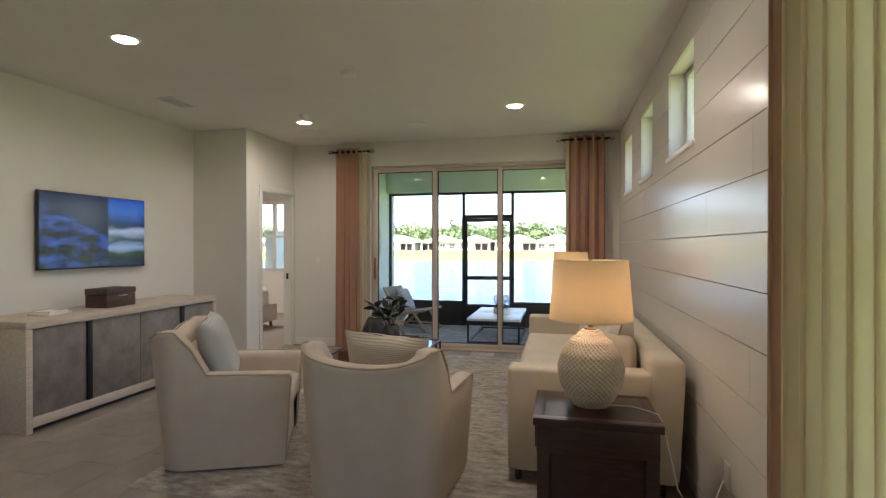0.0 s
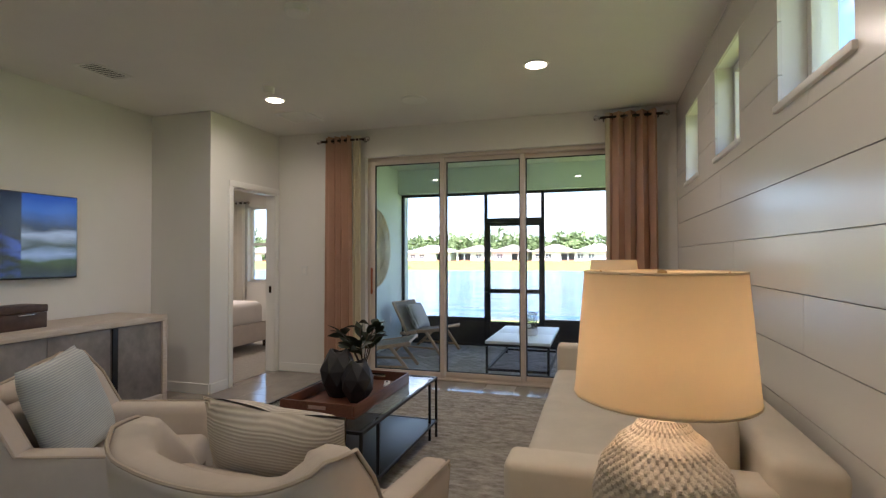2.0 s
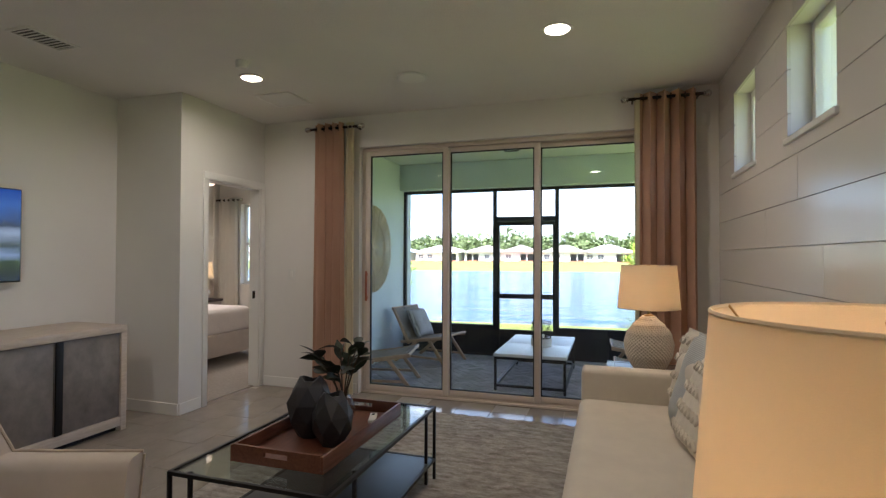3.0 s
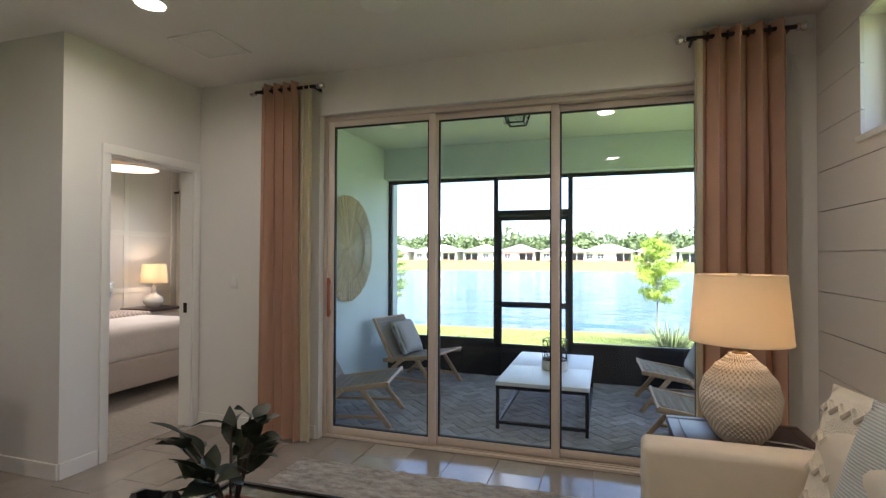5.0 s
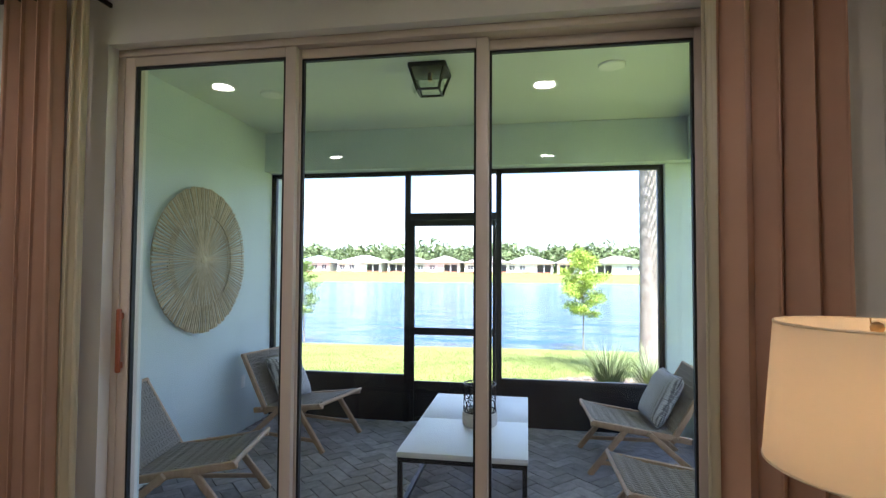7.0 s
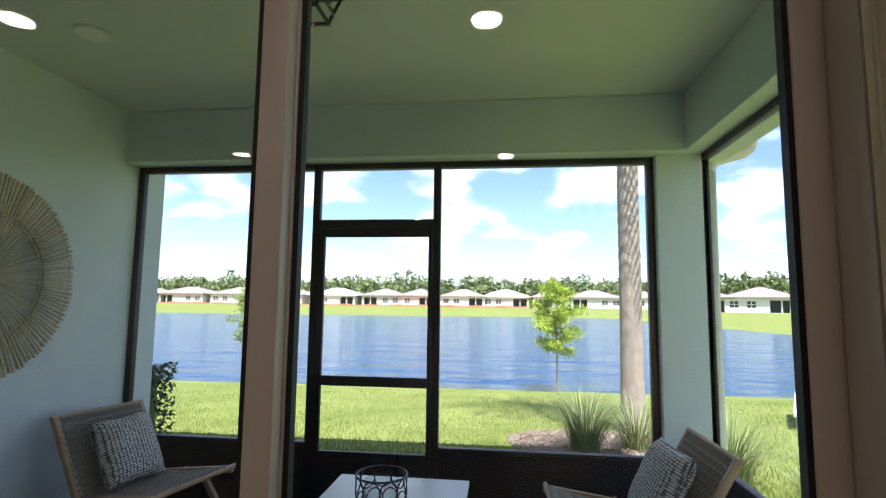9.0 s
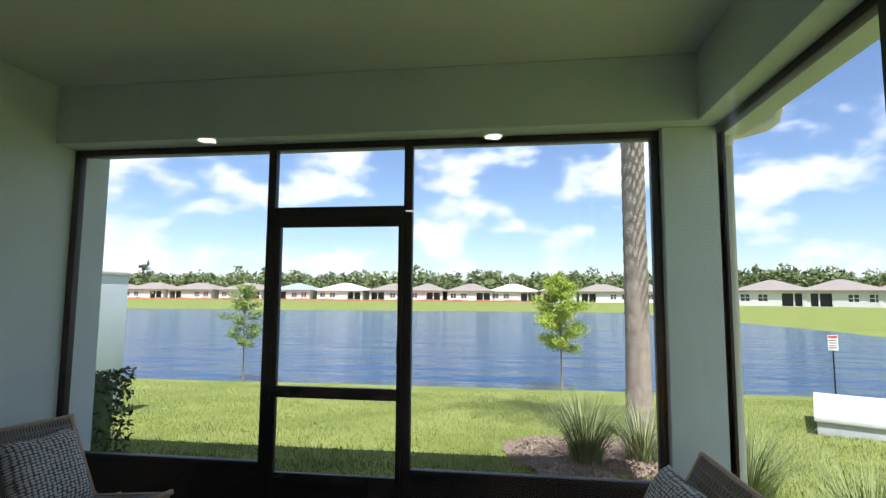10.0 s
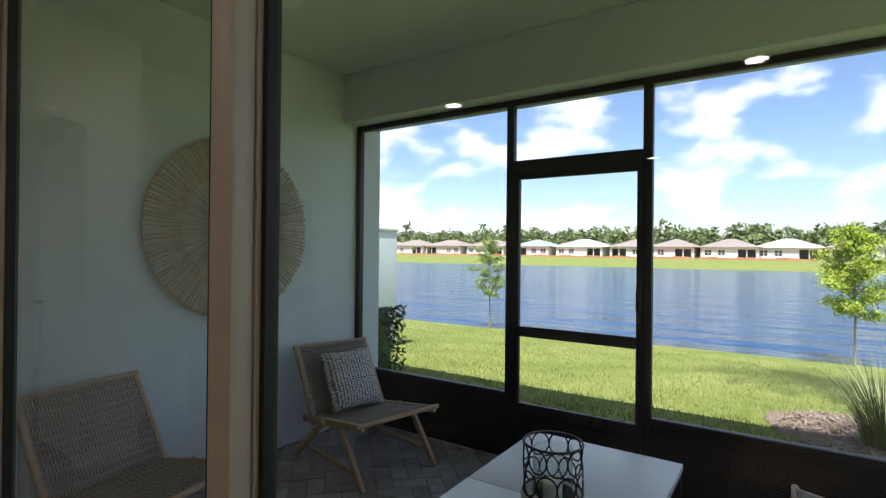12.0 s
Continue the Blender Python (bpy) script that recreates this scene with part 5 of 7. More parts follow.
def deco_box():
    b = thing("storage_box", -4.30, 3.92, 0.8205, 4, "dark brown leather storage box with metal clasp on the sideboard", "box")
    part("body", bx(B(), -0.11, -0.17, 0, 0.11, 0.17, 0.115, 0.006), M["boxleather"], b)
    part("lid", bx(B(), -0.114, -0.174, 0.117, 0.114, 0.174, 0.17, 0.006), M["boxleather"], b)
    part("clasp", bx(B(), 0.1145, -0.05, 0.10, 0.119, 0.07, 0.108, 0.002), M["steel"], b, "slim nickel bar clasp")
    k = thing("books", -4.30, 3.34, 0.8205, 12, "two small pale books stacked on the sideboard", "book")
    part("lower_book", bx(B(), -0.09, -0.12, 0, 0.09, 0.12, 0.018, 0.002), M["paper"], k)
    part("upper_book", bx(B(), -0.07, -0.10, 0.0185, 0.08, 0.10, 0.034, 0.002), M["ceramic"], k)


deco_box()


# ---- bedroom furniture ----
def bed():
    b = thing("bed", -6.02, 7.0, 0, 0, "upholstered beige bed with white bedding and taupe quilt, made up", "bed")
    x0, x1, y0, y1 = -0.96, 0.97, -1.02, 1.03
    part("headboard", bx(B(), x0 - 0.02, y0, 0.08, x0 + 0.08, y1, 1.25, 0.03, 3), M["bedframe"], b)
    part("side_rail", bx(B(), x0 + 0.081, y1 - 0.07, 0.10, x1 - 0.071, y1, 0.36, 0.02, 3), M["bedframe"], b)
    part("side_rail", bx(B(), x0 + 0.081, y0, 0.10, x1 - 0.071, y0 + 0.07, 0.36, 0.02, 3), M["bedframe"], b)
    part("footboard", bx(B(), x1 - 0.07, y0, 0.10, x1, y1, 0.38, 0.02, 3), M["bedframe"], b)
    for px in (x0 + 0.1, x1 - 0.08):
        for py in (y0 + 0.08, y1 - 0.08):
            part("leg", rod(B(), (px, py, 0), (px, py, 0.1), 0.025), M["darkwood"], b)
    bm = bx(B(), x0 + 0.09, y0 + 0.075, 0.30, x1 - 0.075, y1 - 0.075, 0.68, 0.11, 5)
    part("duvet", bm, M["bedding"], b, "white rumpled duvet over the mattress", angle=80)
    part("quilt", bx(B(), x0 + 0.55, y0 + 0.05, 0.42, x0 + 1.05, y1 - 0.05, 0.715, 0.05, 4), M["quilt"], b, "taupe tufted quilt folded across", angle=80)
    for k, (m, px, py, sz, lab) in enumerate((("bedding", -0.86, 0.58, 0.55, "white bed pillow with grey trim"), ("bedding", -0.86, -0.45, 0.55, "white bed pillow with grey trim"),
                                              ("bluepillow", -0.68, 0.70, 0.42, "blue and white trellis pillow on the bed"), ("bluepillow", -0.68, -0.35, 0.42, "blue and white trellis pillow on the bed"))):
        p = tagged(part("bed_pillow", pillow(B(), sz * 1.25 if m == "bedding" else sz, sz * 0.8 if m == "bedding" else sz, 0.17, seed=k), M[m], None, angle=180), lab, "pillow", "bed pillows")
        p.matrix_world = pose(-6.02 + px + 0.14, 7.0 + py, 0.70 + sz * 0.38, 0, 0, 90) @ pose(0, 0, 0, 18, 0, 0)


bed()


def bedside():
    n = thing("nightstand", -6.93, 8.86, 0, 0, "small dark nightstand beside the bed", "nightstand")
    part("top", bx(B(), -0.26, -0.28, 0.60, 0.24, 0.28, 0.64, 0.004), M["darkwood"], n)
    part("body", bx(B(), -0.24, -0.26, 0.12, 0.22, 0.26, 0.599, 0.004), M["palewood"], n)
    for px in (-0.2, 0.18):
        for py in (-0.22, 0.22):
            part("leg", rod(B(), (px, py, 0), (px, py, 0.12), 0.015), M["darkwood"], n)
    l = thing("table_lamp", -6.92, 8.89, 0.641, 0, "white ceramic gourd lamp with a white drum shade on the nightstand", "table lamp")
    part("base", lathe(B(), [(0.075, 0), (0.085, 0.01), (0.13, 0.06), (0.135, 0.1), (0.11, 0.15), (0.05, 0.185), (0.032, 0.22), (0.028, 0.30), (0.014, 0.31), (0.012, 0.37)], 32), M["ceramic"], l)
    bm = B()
    rings = []
    for r, zz in ((0.185, 0.35), (0.155, 0.62), (0.153, 0.62), (0.183, 0.35)):
        rings.append([bm.verts.new((r * math.cos(2 * math.pi * i / 40), r * math.sin(2 * math.pi * i / 40), zz)) for i in range(40)])
    for k in range(4):
        a, b = rings[k], rings[(k + 1) % 4]
        for i in range(40):
            bm.faces.new((a[i], a[(i + 1) % 40], b[(i + 1) % 40], b[i]))
    part("shade", bm, M["shade"], l, angle=60)
    part("bulb", lathe(B(), [(0.012, 0.37), (0.03, 0.44), (0.02, 0.49), (0.004, 0.5)], 16), M["bulb_glow"], l)
    p = bpy.data.lights.new("bulb_lamp", "POINT")
    p.energy, p.color, p.shadow_soft_size = SHADE_W * 3.0, (1.0, 0.76, 0.50), 0.03
    o = new("bulb_lamp", p)
    o.parent = l
    o.location = (0, 0, 0.53)
    a = thing("framed_picture", BX0 + 0.016, 8.06, 1.68, 0, "gold-framed landscape picture on the bedroom wall", "picture")
    bm = B()
    w, h = 0.30, 0.26
    for q in ((-w, -h, w, -h + 0.025), (-w, h - 0.025, w, h), (-w, -h + 0.025, -w + 0.025, h - 0.025), (w - 0.025, -h + 0.025, w, h - 0.025)):
        bx(bm, 0, q[0], q[1], 0.03, q[2], q[3], 0.003)
    part("frame", bm, M["gold"], a)
    part("picture", bx(B(), 0.002, -w + 0.025, -h + 0.025, 0.012, w - 0.025, h - 0.025), M["art"], a, smooth=False)
    d = thing("pendant_light", -5.97, 7.62, CEIL, 0, "large flush drum ceiling light with a pale shade, lit", "ceiling light")
    part("stem", rod(B(), (0, 0, -0.02), (0, 0, -0.25), 0.012), M["brass"], d)
    part("canopy", lathe(B(), [(0.06, 0), (0.06, -0.02), (0.01, -0.025)], 24), M["brass"], d)
    bm = B()
    rings = []
    for r, zz in ((0.34, -0.40), (0.27, -0.22), (0.268, -0.22), (0.338, -0.40)):
        rings.append([bm.verts.new((r * math.cos(2 * math.pi * i / 48), r * math.sin(2 * math.pi * i / 48), zz)) for i in range(48)])
    for k in range(4):
        e, f = rings[k], rings[(k + 1) % 4]
        for i in range(48):
            bm.faces.new((e[i], e[(i + 1) % 48], f[(i + 1) % 48], f[i]))
    part("shade", bm, M["shade"], d, angle=60)
    part("diffuser", lathe(B(), [(0.33, -0.395), (0.33, -0.390), (0.01, -0.388)], 48), glow_mat("drum_glow", (1.0, 0.78, 0.52), 0.40), d, "glowing round diffuser")

    lp = bpy.data.lights.new("drum_lamp", "AREA")
    lp.shape, lp.size, lp.energy, lp.color = "DISK", 0.5, 6.0, (1.0, 0.84, 0.64)
    o = new("drum_lamp", lp)
    o.parent = d
    o.location = (0, 0, -0.41)


bedside()


# ---- covered patio ----
PF = -0.12                       # paved floor
PX0, PX1, PY0, PY1 = -3.50, 0.72, YS + 0.2, 9.48
PCEIL, BEAM = 2.80, 2.40


def patio_shell():
    setting("ceiling_patio", bx(B(), PX0, PY0, PCEIL, PX1 + 0.25, PY1 + 0.25, PCEIL + 0.03), M["patio_ceiling"], "pale textured patio ceiling", "ceiling")
    setting("beam_front", bx(B(), PX0, PY1 - 0.15, BEAM, PX1 + 0.25, PY1 + 0.25, PCEIL - 0.002, 0.006), M["stucco"], "pale green stucco beam over the screen", "beam")
    setting("beam_side", bx(B(), PX1 - 0.12, PY0, BEAM, PX1 + 0.25, PY1 - 0.151, PCEIL - 0.002, 0.006), M["stucco"], "pale green stucco beam over the side screen", "beam")
    setting("column", bx(B(), 0.43, PY1 - 0.05, PF - 0.2, PX1 + 0.05, PY1 + 0.245, BEAM - 0.001, 0.006), M["stucco"], "pale green textured stucco corner column", "column")
    wall("wall_house_outside", "x", XB - 0.12 + 0.4, PX1 + 0.25, -0.3, PCEIL - 0.001, PY0, PY0 + 0.012, [(SL0, SL1, -0.02, SLH)], "stucco", "pale green stucco house wall round the patio door")
    setting("patio_bed", bx(B(), PX0 - 0.1, PY0, -0.3, PX1 + 0.25, PY1 + 0.25, PF - 0.012), M["sand"], "sand bed under the patio pavers", "floor")
    setting("door_threshold", bx(B(), SL0, PY0 - 0.034, -0.1, SL1, PY0 + 0.03, 0.002, 0.003), M["concrete"], "grey threshold under the sliding door", "threshold")


patio_shell()


def screen_enclosure():
    s = thing("screen_enclosure", 0, PY1 + 0.03, 0, 0, "dark bronze aluminium screen frame with door and black kick plates", "screen", kind="structure")
    t = 0.05
    x0, x1, d0, d1 = PX0, 0.43, -2.015, -1.11

    def post(a, b, z0, z1, name="post"):
        part(name, bx(B(), a, -0.02, z0, b, 0.03, z1, 0.003), M["screen_alu"], s)
    post(x0, x0 + t, PF, BEAM)
    post(x1 - t, x1, PF, BEAM)
    post(d0 - 0.035, d0 + 0.02, PF, BEAM)
    post(d1 - 0.02, d1 + 0.035, PF, BEAM)
    for a, b in ((x0 + t, d0 - 0.035), (d0 + 0.02, d1 - 0.02), (d1 + 0.035, x1 - t)):
        post(a, b, BEAM - 0.045, BEAM, "top_rail")
    for a, b in ((x0 + t, d0 - 0.035), (d1 + 0.035, x1 - t)):
        post(a, b, 0.30, 0.345, "chair_rail")
        part("kick_plate", bx(B(), a, 0.0, PF, b, 0.012, 0.30), M["screen_alu"], s, "black aluminium kick plate", smooth=False)
    post(d0 + 0.02, d1 - 0.02, 1.90, 1.97, "door_header")
    door = thing("screen_door", 0, 0, 0)
    door.parent = s
    for a, b in ((d0 + 0.022, d0 + 0.068), (d1 - 0.052, d1 - 0.022)):
        part("stile", bx(B(), a, -0.025, PF + 0.01, b, 0.012, 1.897, 0.003), M["screen_alu"], door)
    for z0, z1 in ((1.838, 1.897), (0.75, 0.82), (0.20, 0.29), (PF + 0.012, PF + 0.06)):
        part("rail", bx(B(), d0 + 0.069, -0.022, z0, d1 - 0.053, 0.010, z1, 0.003), M["screen_alu"], door)
    part("kick_plate", bx(B(), d0 + 0.069, -0.01, PF + 0.061, d1 - 0.053, 0.0, 0.199), M["screen_alu"], door, smooth=False)
    bm = bx(B(), d1 - 0.05, -0.05, 0.98, d1 - 0.025, -0.026, 1.12, 0.005)
    part("latch", bm, M["blackmetal"], door, "dark door latch")
    # side screen, along the patio's open side
    e = thing("screen_enclosure", PX1 + 0.03, 0, 0, 0, "dark bronze aluminium screen frame on the open side of the patio", "screen", kind="structure")
    ya, yb = PY0 + 0.012, PY1
    for a, b in ((ya, ya + t), (yb - t, yb), (8.05, 8.10)):
        part("post", bx(B(), -0.02, a, PF, 0.03, b, BEAM, 0.003), M["screen_alu"], e)
    for a, b in ((ya + t, 8.05), (8.10, yb - t)):
        part("top_rail", bx(B(), -0.02, a, BEAM - 0.045, 0.03, b, BEAM, 0.003), M["screen_alu"], e)
        part("chair_rail", bx(B(), -0.02, a, 0.30, 0.03, b, 0.345, 0.003), M["screen_alu"], e)
        part("kick_plate", bx(B(), 0.0, a, PF, 0.012, b, 0.30), M["screen_alu"], e, "black aluminium kick plate", smooth=False)


screen_enclosure()


def gutter():
    g = thing("downspout", 0.945, 9.66, 0, 0, "cream rain gutter elbow at the corner of the roof", "gutter")
    part("elbow", tube(B(), [(0.225, 0.0, 2.61), (0.225, 0.0, 2.56), (0.21, 0.0, 2.50), (0.16, 0.0, 2.465), (0.03, 0.0, 2.43), (-0.05, 0.0, 2.40), (-0.075, 0.0, 2.33), (-0.075, 0.0, -0.25)], 0.042, 12), M["gutter"], g)
    part("trough", bx(B(), 0.16, -3.0, 2.60, 0.30, 0.12, 2.73, 0.02), M["gutter"], g)
    part("soffit", bx(B(), -0.165, -3.0, 2.64, 0.155, 0.10, 2.67), M["gutter"], g, smooth=False)


gutter()

for x, y in ((-2.84, 8.22), (-0.26, 8.02)):
    ceiling_round("recessed_light", x, y, PCEIL, 0.09, 0.012, "round white patio ceiling light, switched off", "ceiling light")


def lantern():
    l = thing("ceiling_lantern", -1.49, 7.89, PCEIL, 0, "black metal flush lantern with clear glass panes on the patio ceiling", "ceiling light")
    part("canopy", bx(B(), -0.13, -0.13, -0.035, 0.13, 0.13, 0, 0.006), M["blackmetal"], l)
    for sx in (-1, 1):
        for sy in (-1, 1):
            part("corner_bar", bar(B(), (sx * 0.115, sy * 0.115, -0.035), (sx * 0.075, sy * 0.075, -0.17), 0.014, 0.014), M["blackmetal"], l)
    for k in range(4):
        p = part("glass_pane", bx(B(), -0.085, -0.001, -0.065, 0.085, 0.001, 0.065), M["glass_clear"], l, smooth=False)
        p.matrix_basis = pose(0, 0, 0, 0, 0, 90 * k) @ pose(0, 0.095, -0.103, 17, 0, 0)
        p.visible_shadow = False
    bm = B()
    for k in range(4):
        m = pose(0, 0, -0.17, 0, 0, 90 * k)
        bx(bm, -0.08, 0.07, -0.007, 0.08, 0.082, 0.007, 0, 2, m)
    part("bottom_frame", bm, M["blackmetal"], l, smooth=False)
    part("socket", rod(B(), (0, 0, -0.035), (0, 0, -0.09), 0.014), M["brass"], l)


lantern()


def wall_disc():
    d = thing("wall_art", PX0 + 0.012, 8.30, 1.473, 0, "large round sunburst wall hanging of natural reed sticks", "wall art")
    rnd = random.Random(4)
    R = 0.605
    n = 132
    outer, inner = B(), B()
    for k in range(n):
        a = 2 * math.pi * k / n + rnd.uniform(-0.008, 0.008)
        r1 = R * rnd.uniform(0.975, 1.0)
        rod(outer, (0.03, r1 * math.cos(a), r1 * math.sin(a)), (0.034, R * 0.62 * math.cos(a), R * 0.62 * math.sin(a)), 0.0088, 0.006, 6)
    for k in range(104):
        a = 2 * math.pi * k / 104 + rnd.uniform(-0.012, 0.012)
        rod(inner, (0.022, R * 0.7 * math.cos(a), R * 0.7 * math.sin(a)), (0.026, 0.03 * math.cos(a), 0.03 * math.sin(a)), 0.0062, 0.0025, 6)
    tagged(part("outer_sticks", outer, M["reed"], d), kind="stuff")
    tagged(part("inner_sticks", inner, M["reed"], d), kind="stuff")
    for r in (0.60, 0.645, 0.97):
        bm = tube(B(), [(0.016, R * r * math.cos(t), R * r * math.sin(t)) for t in (2 * math.pi * i / 80 for i in range(80))], 0.005, 6, True)
        part("hoop", bm, M["reed"], d)
    o = part("hub", lathe(B(), [(0.035, 0.0), (0.035, 0.02), (0.02, 0.03), (0.004, 0.032)], 20), M["reed"], d)
    o.matrix_basis = pose(0.012, 0, 0, 0, 90, 0)
    part("backing", bx(B(), -0.011, -0.04, -0.04, 0.012, 0.04, 0.04), M["teak"], d)


wall_disc()
wall_plate("wall_outlet", PX0 + 0.001, 9.0, 0.33, -90, 0.075, 0.115, "weatherproof outlet low on the patio wall", "outlet", False)


def patio_chair(x, y, rz, label, cushion=None):
    c = thing("lounge_chair", x, y, PF, rz, label, "chair", "patio lounge chairs")
    w = 0.29
    for s in (-1, 1):
        a = s * w
        part("side_rail", bar(B(), (a, 0.36, 0.385), (a, -0.36, 0.275), 0.03, 0.045, bev=0.006), M["teak"], c)
        part("front_leg", bar(B(), (a, 0.37, 0.0), (a, 0.10, 0.345), 0.03, 0.042, bev=0.006), M["teak"], c)
        part("back_leg", bar(B(), (a + s * 0.031, -0.44, 0.0), (a + s * 0.031, -0.05, 0.33), 0.03, 0.042, bev=0.006), M["teak"], c)
        part("back_post", bar(B(), (a, -0.22, 0.26), (a, -0.50, 0.75), 0.03, 0.04, bev=0.006), M["teak"], c)
        part("brace", bar(B(), (a, 0.31, 0.09), (a, -0.33, 0.09), 0.022, 0.028, bev=0.004), M["teak"], c)
    for p, n in (((0.345, 0.395), "front_bar"), ((-0.27, 0.30), "rear_bar")):
        part(n, rod(B(), (-w - 0.04, p[0], p[1]), (w + 0.04, p[0], p[1]), 0.016), M["teak"], c)
    part("top_bar", rod(B(), (-w - 0.02, -0.495, 0.745), (w + 0.02, -0.495, 0.745), 0.017), M["teak"], c)

    def mat_of_cord(p0, p1, sag):
        bm = B()
        n = 34
        seg = 8
        for k in range(n):
            u = -w + 0.022 + (2 * w - 0.044) * (k + 0.5) / n
            pts = []
            for q in range(seg + 1):
                f = q / seg
                pos = Vector(p0).lerp(Vector(p1), f)
                pts.append((u, pos.y, pos.z - sag * math.sin(math.pi * f) + (0.003 if (q + k) % 2 else -0.003)))
            tube(bm, pts, 0.0072, 5)
        for q in range(11):
            f = (q + 0.7) / 12
            pos = Vector(p0).lerp(Vector(p1), f)
            z = pos.z - sag * math.sin(math.pi * f)
            rod(bm, (-w + 0.01, pos.y, z), (w - 0.01, pos.y, z), 0.0075, seg=5)
        return bm
    tagged(part("seat", mat_of_cord((0, 0.345, 0.412), (0, -0.26, 0.316), 0.025), M["cord"], c, "woven grey cord seat"), kind="stuff")
    tagged(part("backrest", mat_of_cord((0, -0.235, 0.33), (0, -0.485, 0.75), -0.0), M["cord"], c, "woven grey cord back"), kind="stuff")
    if cushion:
        p = tagged(part("throw_pillow", pillow(B(), 0.43, 0.43, 0.15, seed=x), M["patio_pillow"], None, angle=180), "grey and white diamond-woven throw pillow on the patio chair", "pillow", "patio pillows")
        p.matrix_world = c.matrix_world @ pose(0.0, -0.22, 0.53, 27, 0, 3)


patio_chair(-2.79, 8.895, -103, "teak lounge chair with woven cord seat and grey pillow", True)
patio_chair(-2.91, 7.48, -79, "teak lounge chair with woven cord seat, without pillow", False)
patio_chair(-0.01, 8.775, 92, "teak lounge chair with woven cord seat and grey pillow", True)
patio_chair(0.02, 7.52, 91, "teak lounge chair with woven cord seat, without pillow", False)


def patio_table():
    t = thing("patio_table", -1.22, 8.285, PF, 0, "white stone-topped outdoor coffee table with dark metal frame", "coffee table")
    wx, wy, h, r = 0.378, 0.72, 0.415, 0.014
    for a, b in ((-wy - 0.02, -0.002), (0.002, wy + 0.02)):
        part("top_slab", bx(B(), -wx - 0.02, a, h - 0.035, wx + 0.02, b, h, 0.004), M["white_top"], t)
    for (x0, y0, x1, y1) in ((-wx, -wy, wx, -wy), (wx, -wy, wx, wy), (wx, wy, -wx, wy), (-wx, wy, -wx, -wy)):
        for z in (h - 0.036 - r, 0.06):
            part("rail", bar(B(), (x0, y0, z), (x1, y1, z), 2 * r, 2 * r), M["blackmetal"], t, smooth=False)
    for px in (-wx, wx):
        for py in (-wy, wy):
            part("leg", bx(B(), px - r, py - r, 0, px + r, py + r, h - 0.036), M["blackmetal"], t, smooth=False)


patio_table()


def candle_lantern():
    l = thing("candle_lantern", -1.165, 8.18, PF + 0.416, 0, "wire ring candle lantern with whitewashed wooden base and glass cylinder", "lantern")
    part("base", lathe(B(), [(0.115, 0), (0.125, 0.01), (0.125, 0.09), (0.115, 0.098), (0.085, 0.098), (0.085, 0.02), (0.004, 0.02)], 36), M["whitewash"], l)
    for z in (0.10, 0.29):
        part("hoop", tube(B(), [(0.115 * math.cos(t), 0.115 * math.sin(t), z) for t in (2 * math.pi * i / 40 for i in range(40))], 0.005, 6, True), M["bronze"], l)
    n = 9
    for k in range(n):
        for row in range(2):
            a = 2 * math.pi * (k + 0.5 * row) / n
            cz = 0.148 + row * 0.095
            pts = []
            for q in range(16):
                t = 2 * math.pi * q / 16
                b = a + 0.040 / 0.115 * math.cos(t)
                pts.append((0.115 * math.cos(b), 0.115 * math.sin(b), cz + 0.046 * math.sin(t)))
            part("ring", tube(B(), pts, 0.0035, 5, True), M["bronze"], l)
    p = part("glass_cylinder", lathe(B(), [(0.078, 0.022), (0.078, 0.27), (0.075, 0.27), (0.075, 0.024)], 32), M["glass_clear"], l)
    part("candle", lathe(B(), [(0.038, 0.021), (0.038, 0.135), (0.030, 0.14), (0.004, 0.137)], 24), M["wax"], l, "cream pillar candle")


candle_lantern()


# ---- outdoors ----
WATER = -1.0


def ground_z(x, y):
    """Lawn that falls to the lake, the lake's bed, and the banks beyond it."""
    near = y - (20.2 + 0.5 * math.sin(x * 0.11) - 0.02 * x)                  # > 0: past the near shore
    far = (86.0 + 3.0 * math.sin(x * 0.035 + 1.0)) - y                       # > 0: before the far shore
    right = (26.5 - 0.10 * y + 0.9 * math.sin(y * 0.15)) - x if y > 22 else 60 - x
    d = min(near, far, right)
    if d > 0:
        return WATER - 0.9 * (1 - math.exp(-d / 3.0))
    d = -d
    if near <= 0 and y < 24:
        z = WATER + 0.80 * min(1.0, d / 9.0)
        return z if y > 10.2 else min(z, -0.17)
    return WATER + 1.0 * min(1.0, d / 26.0)


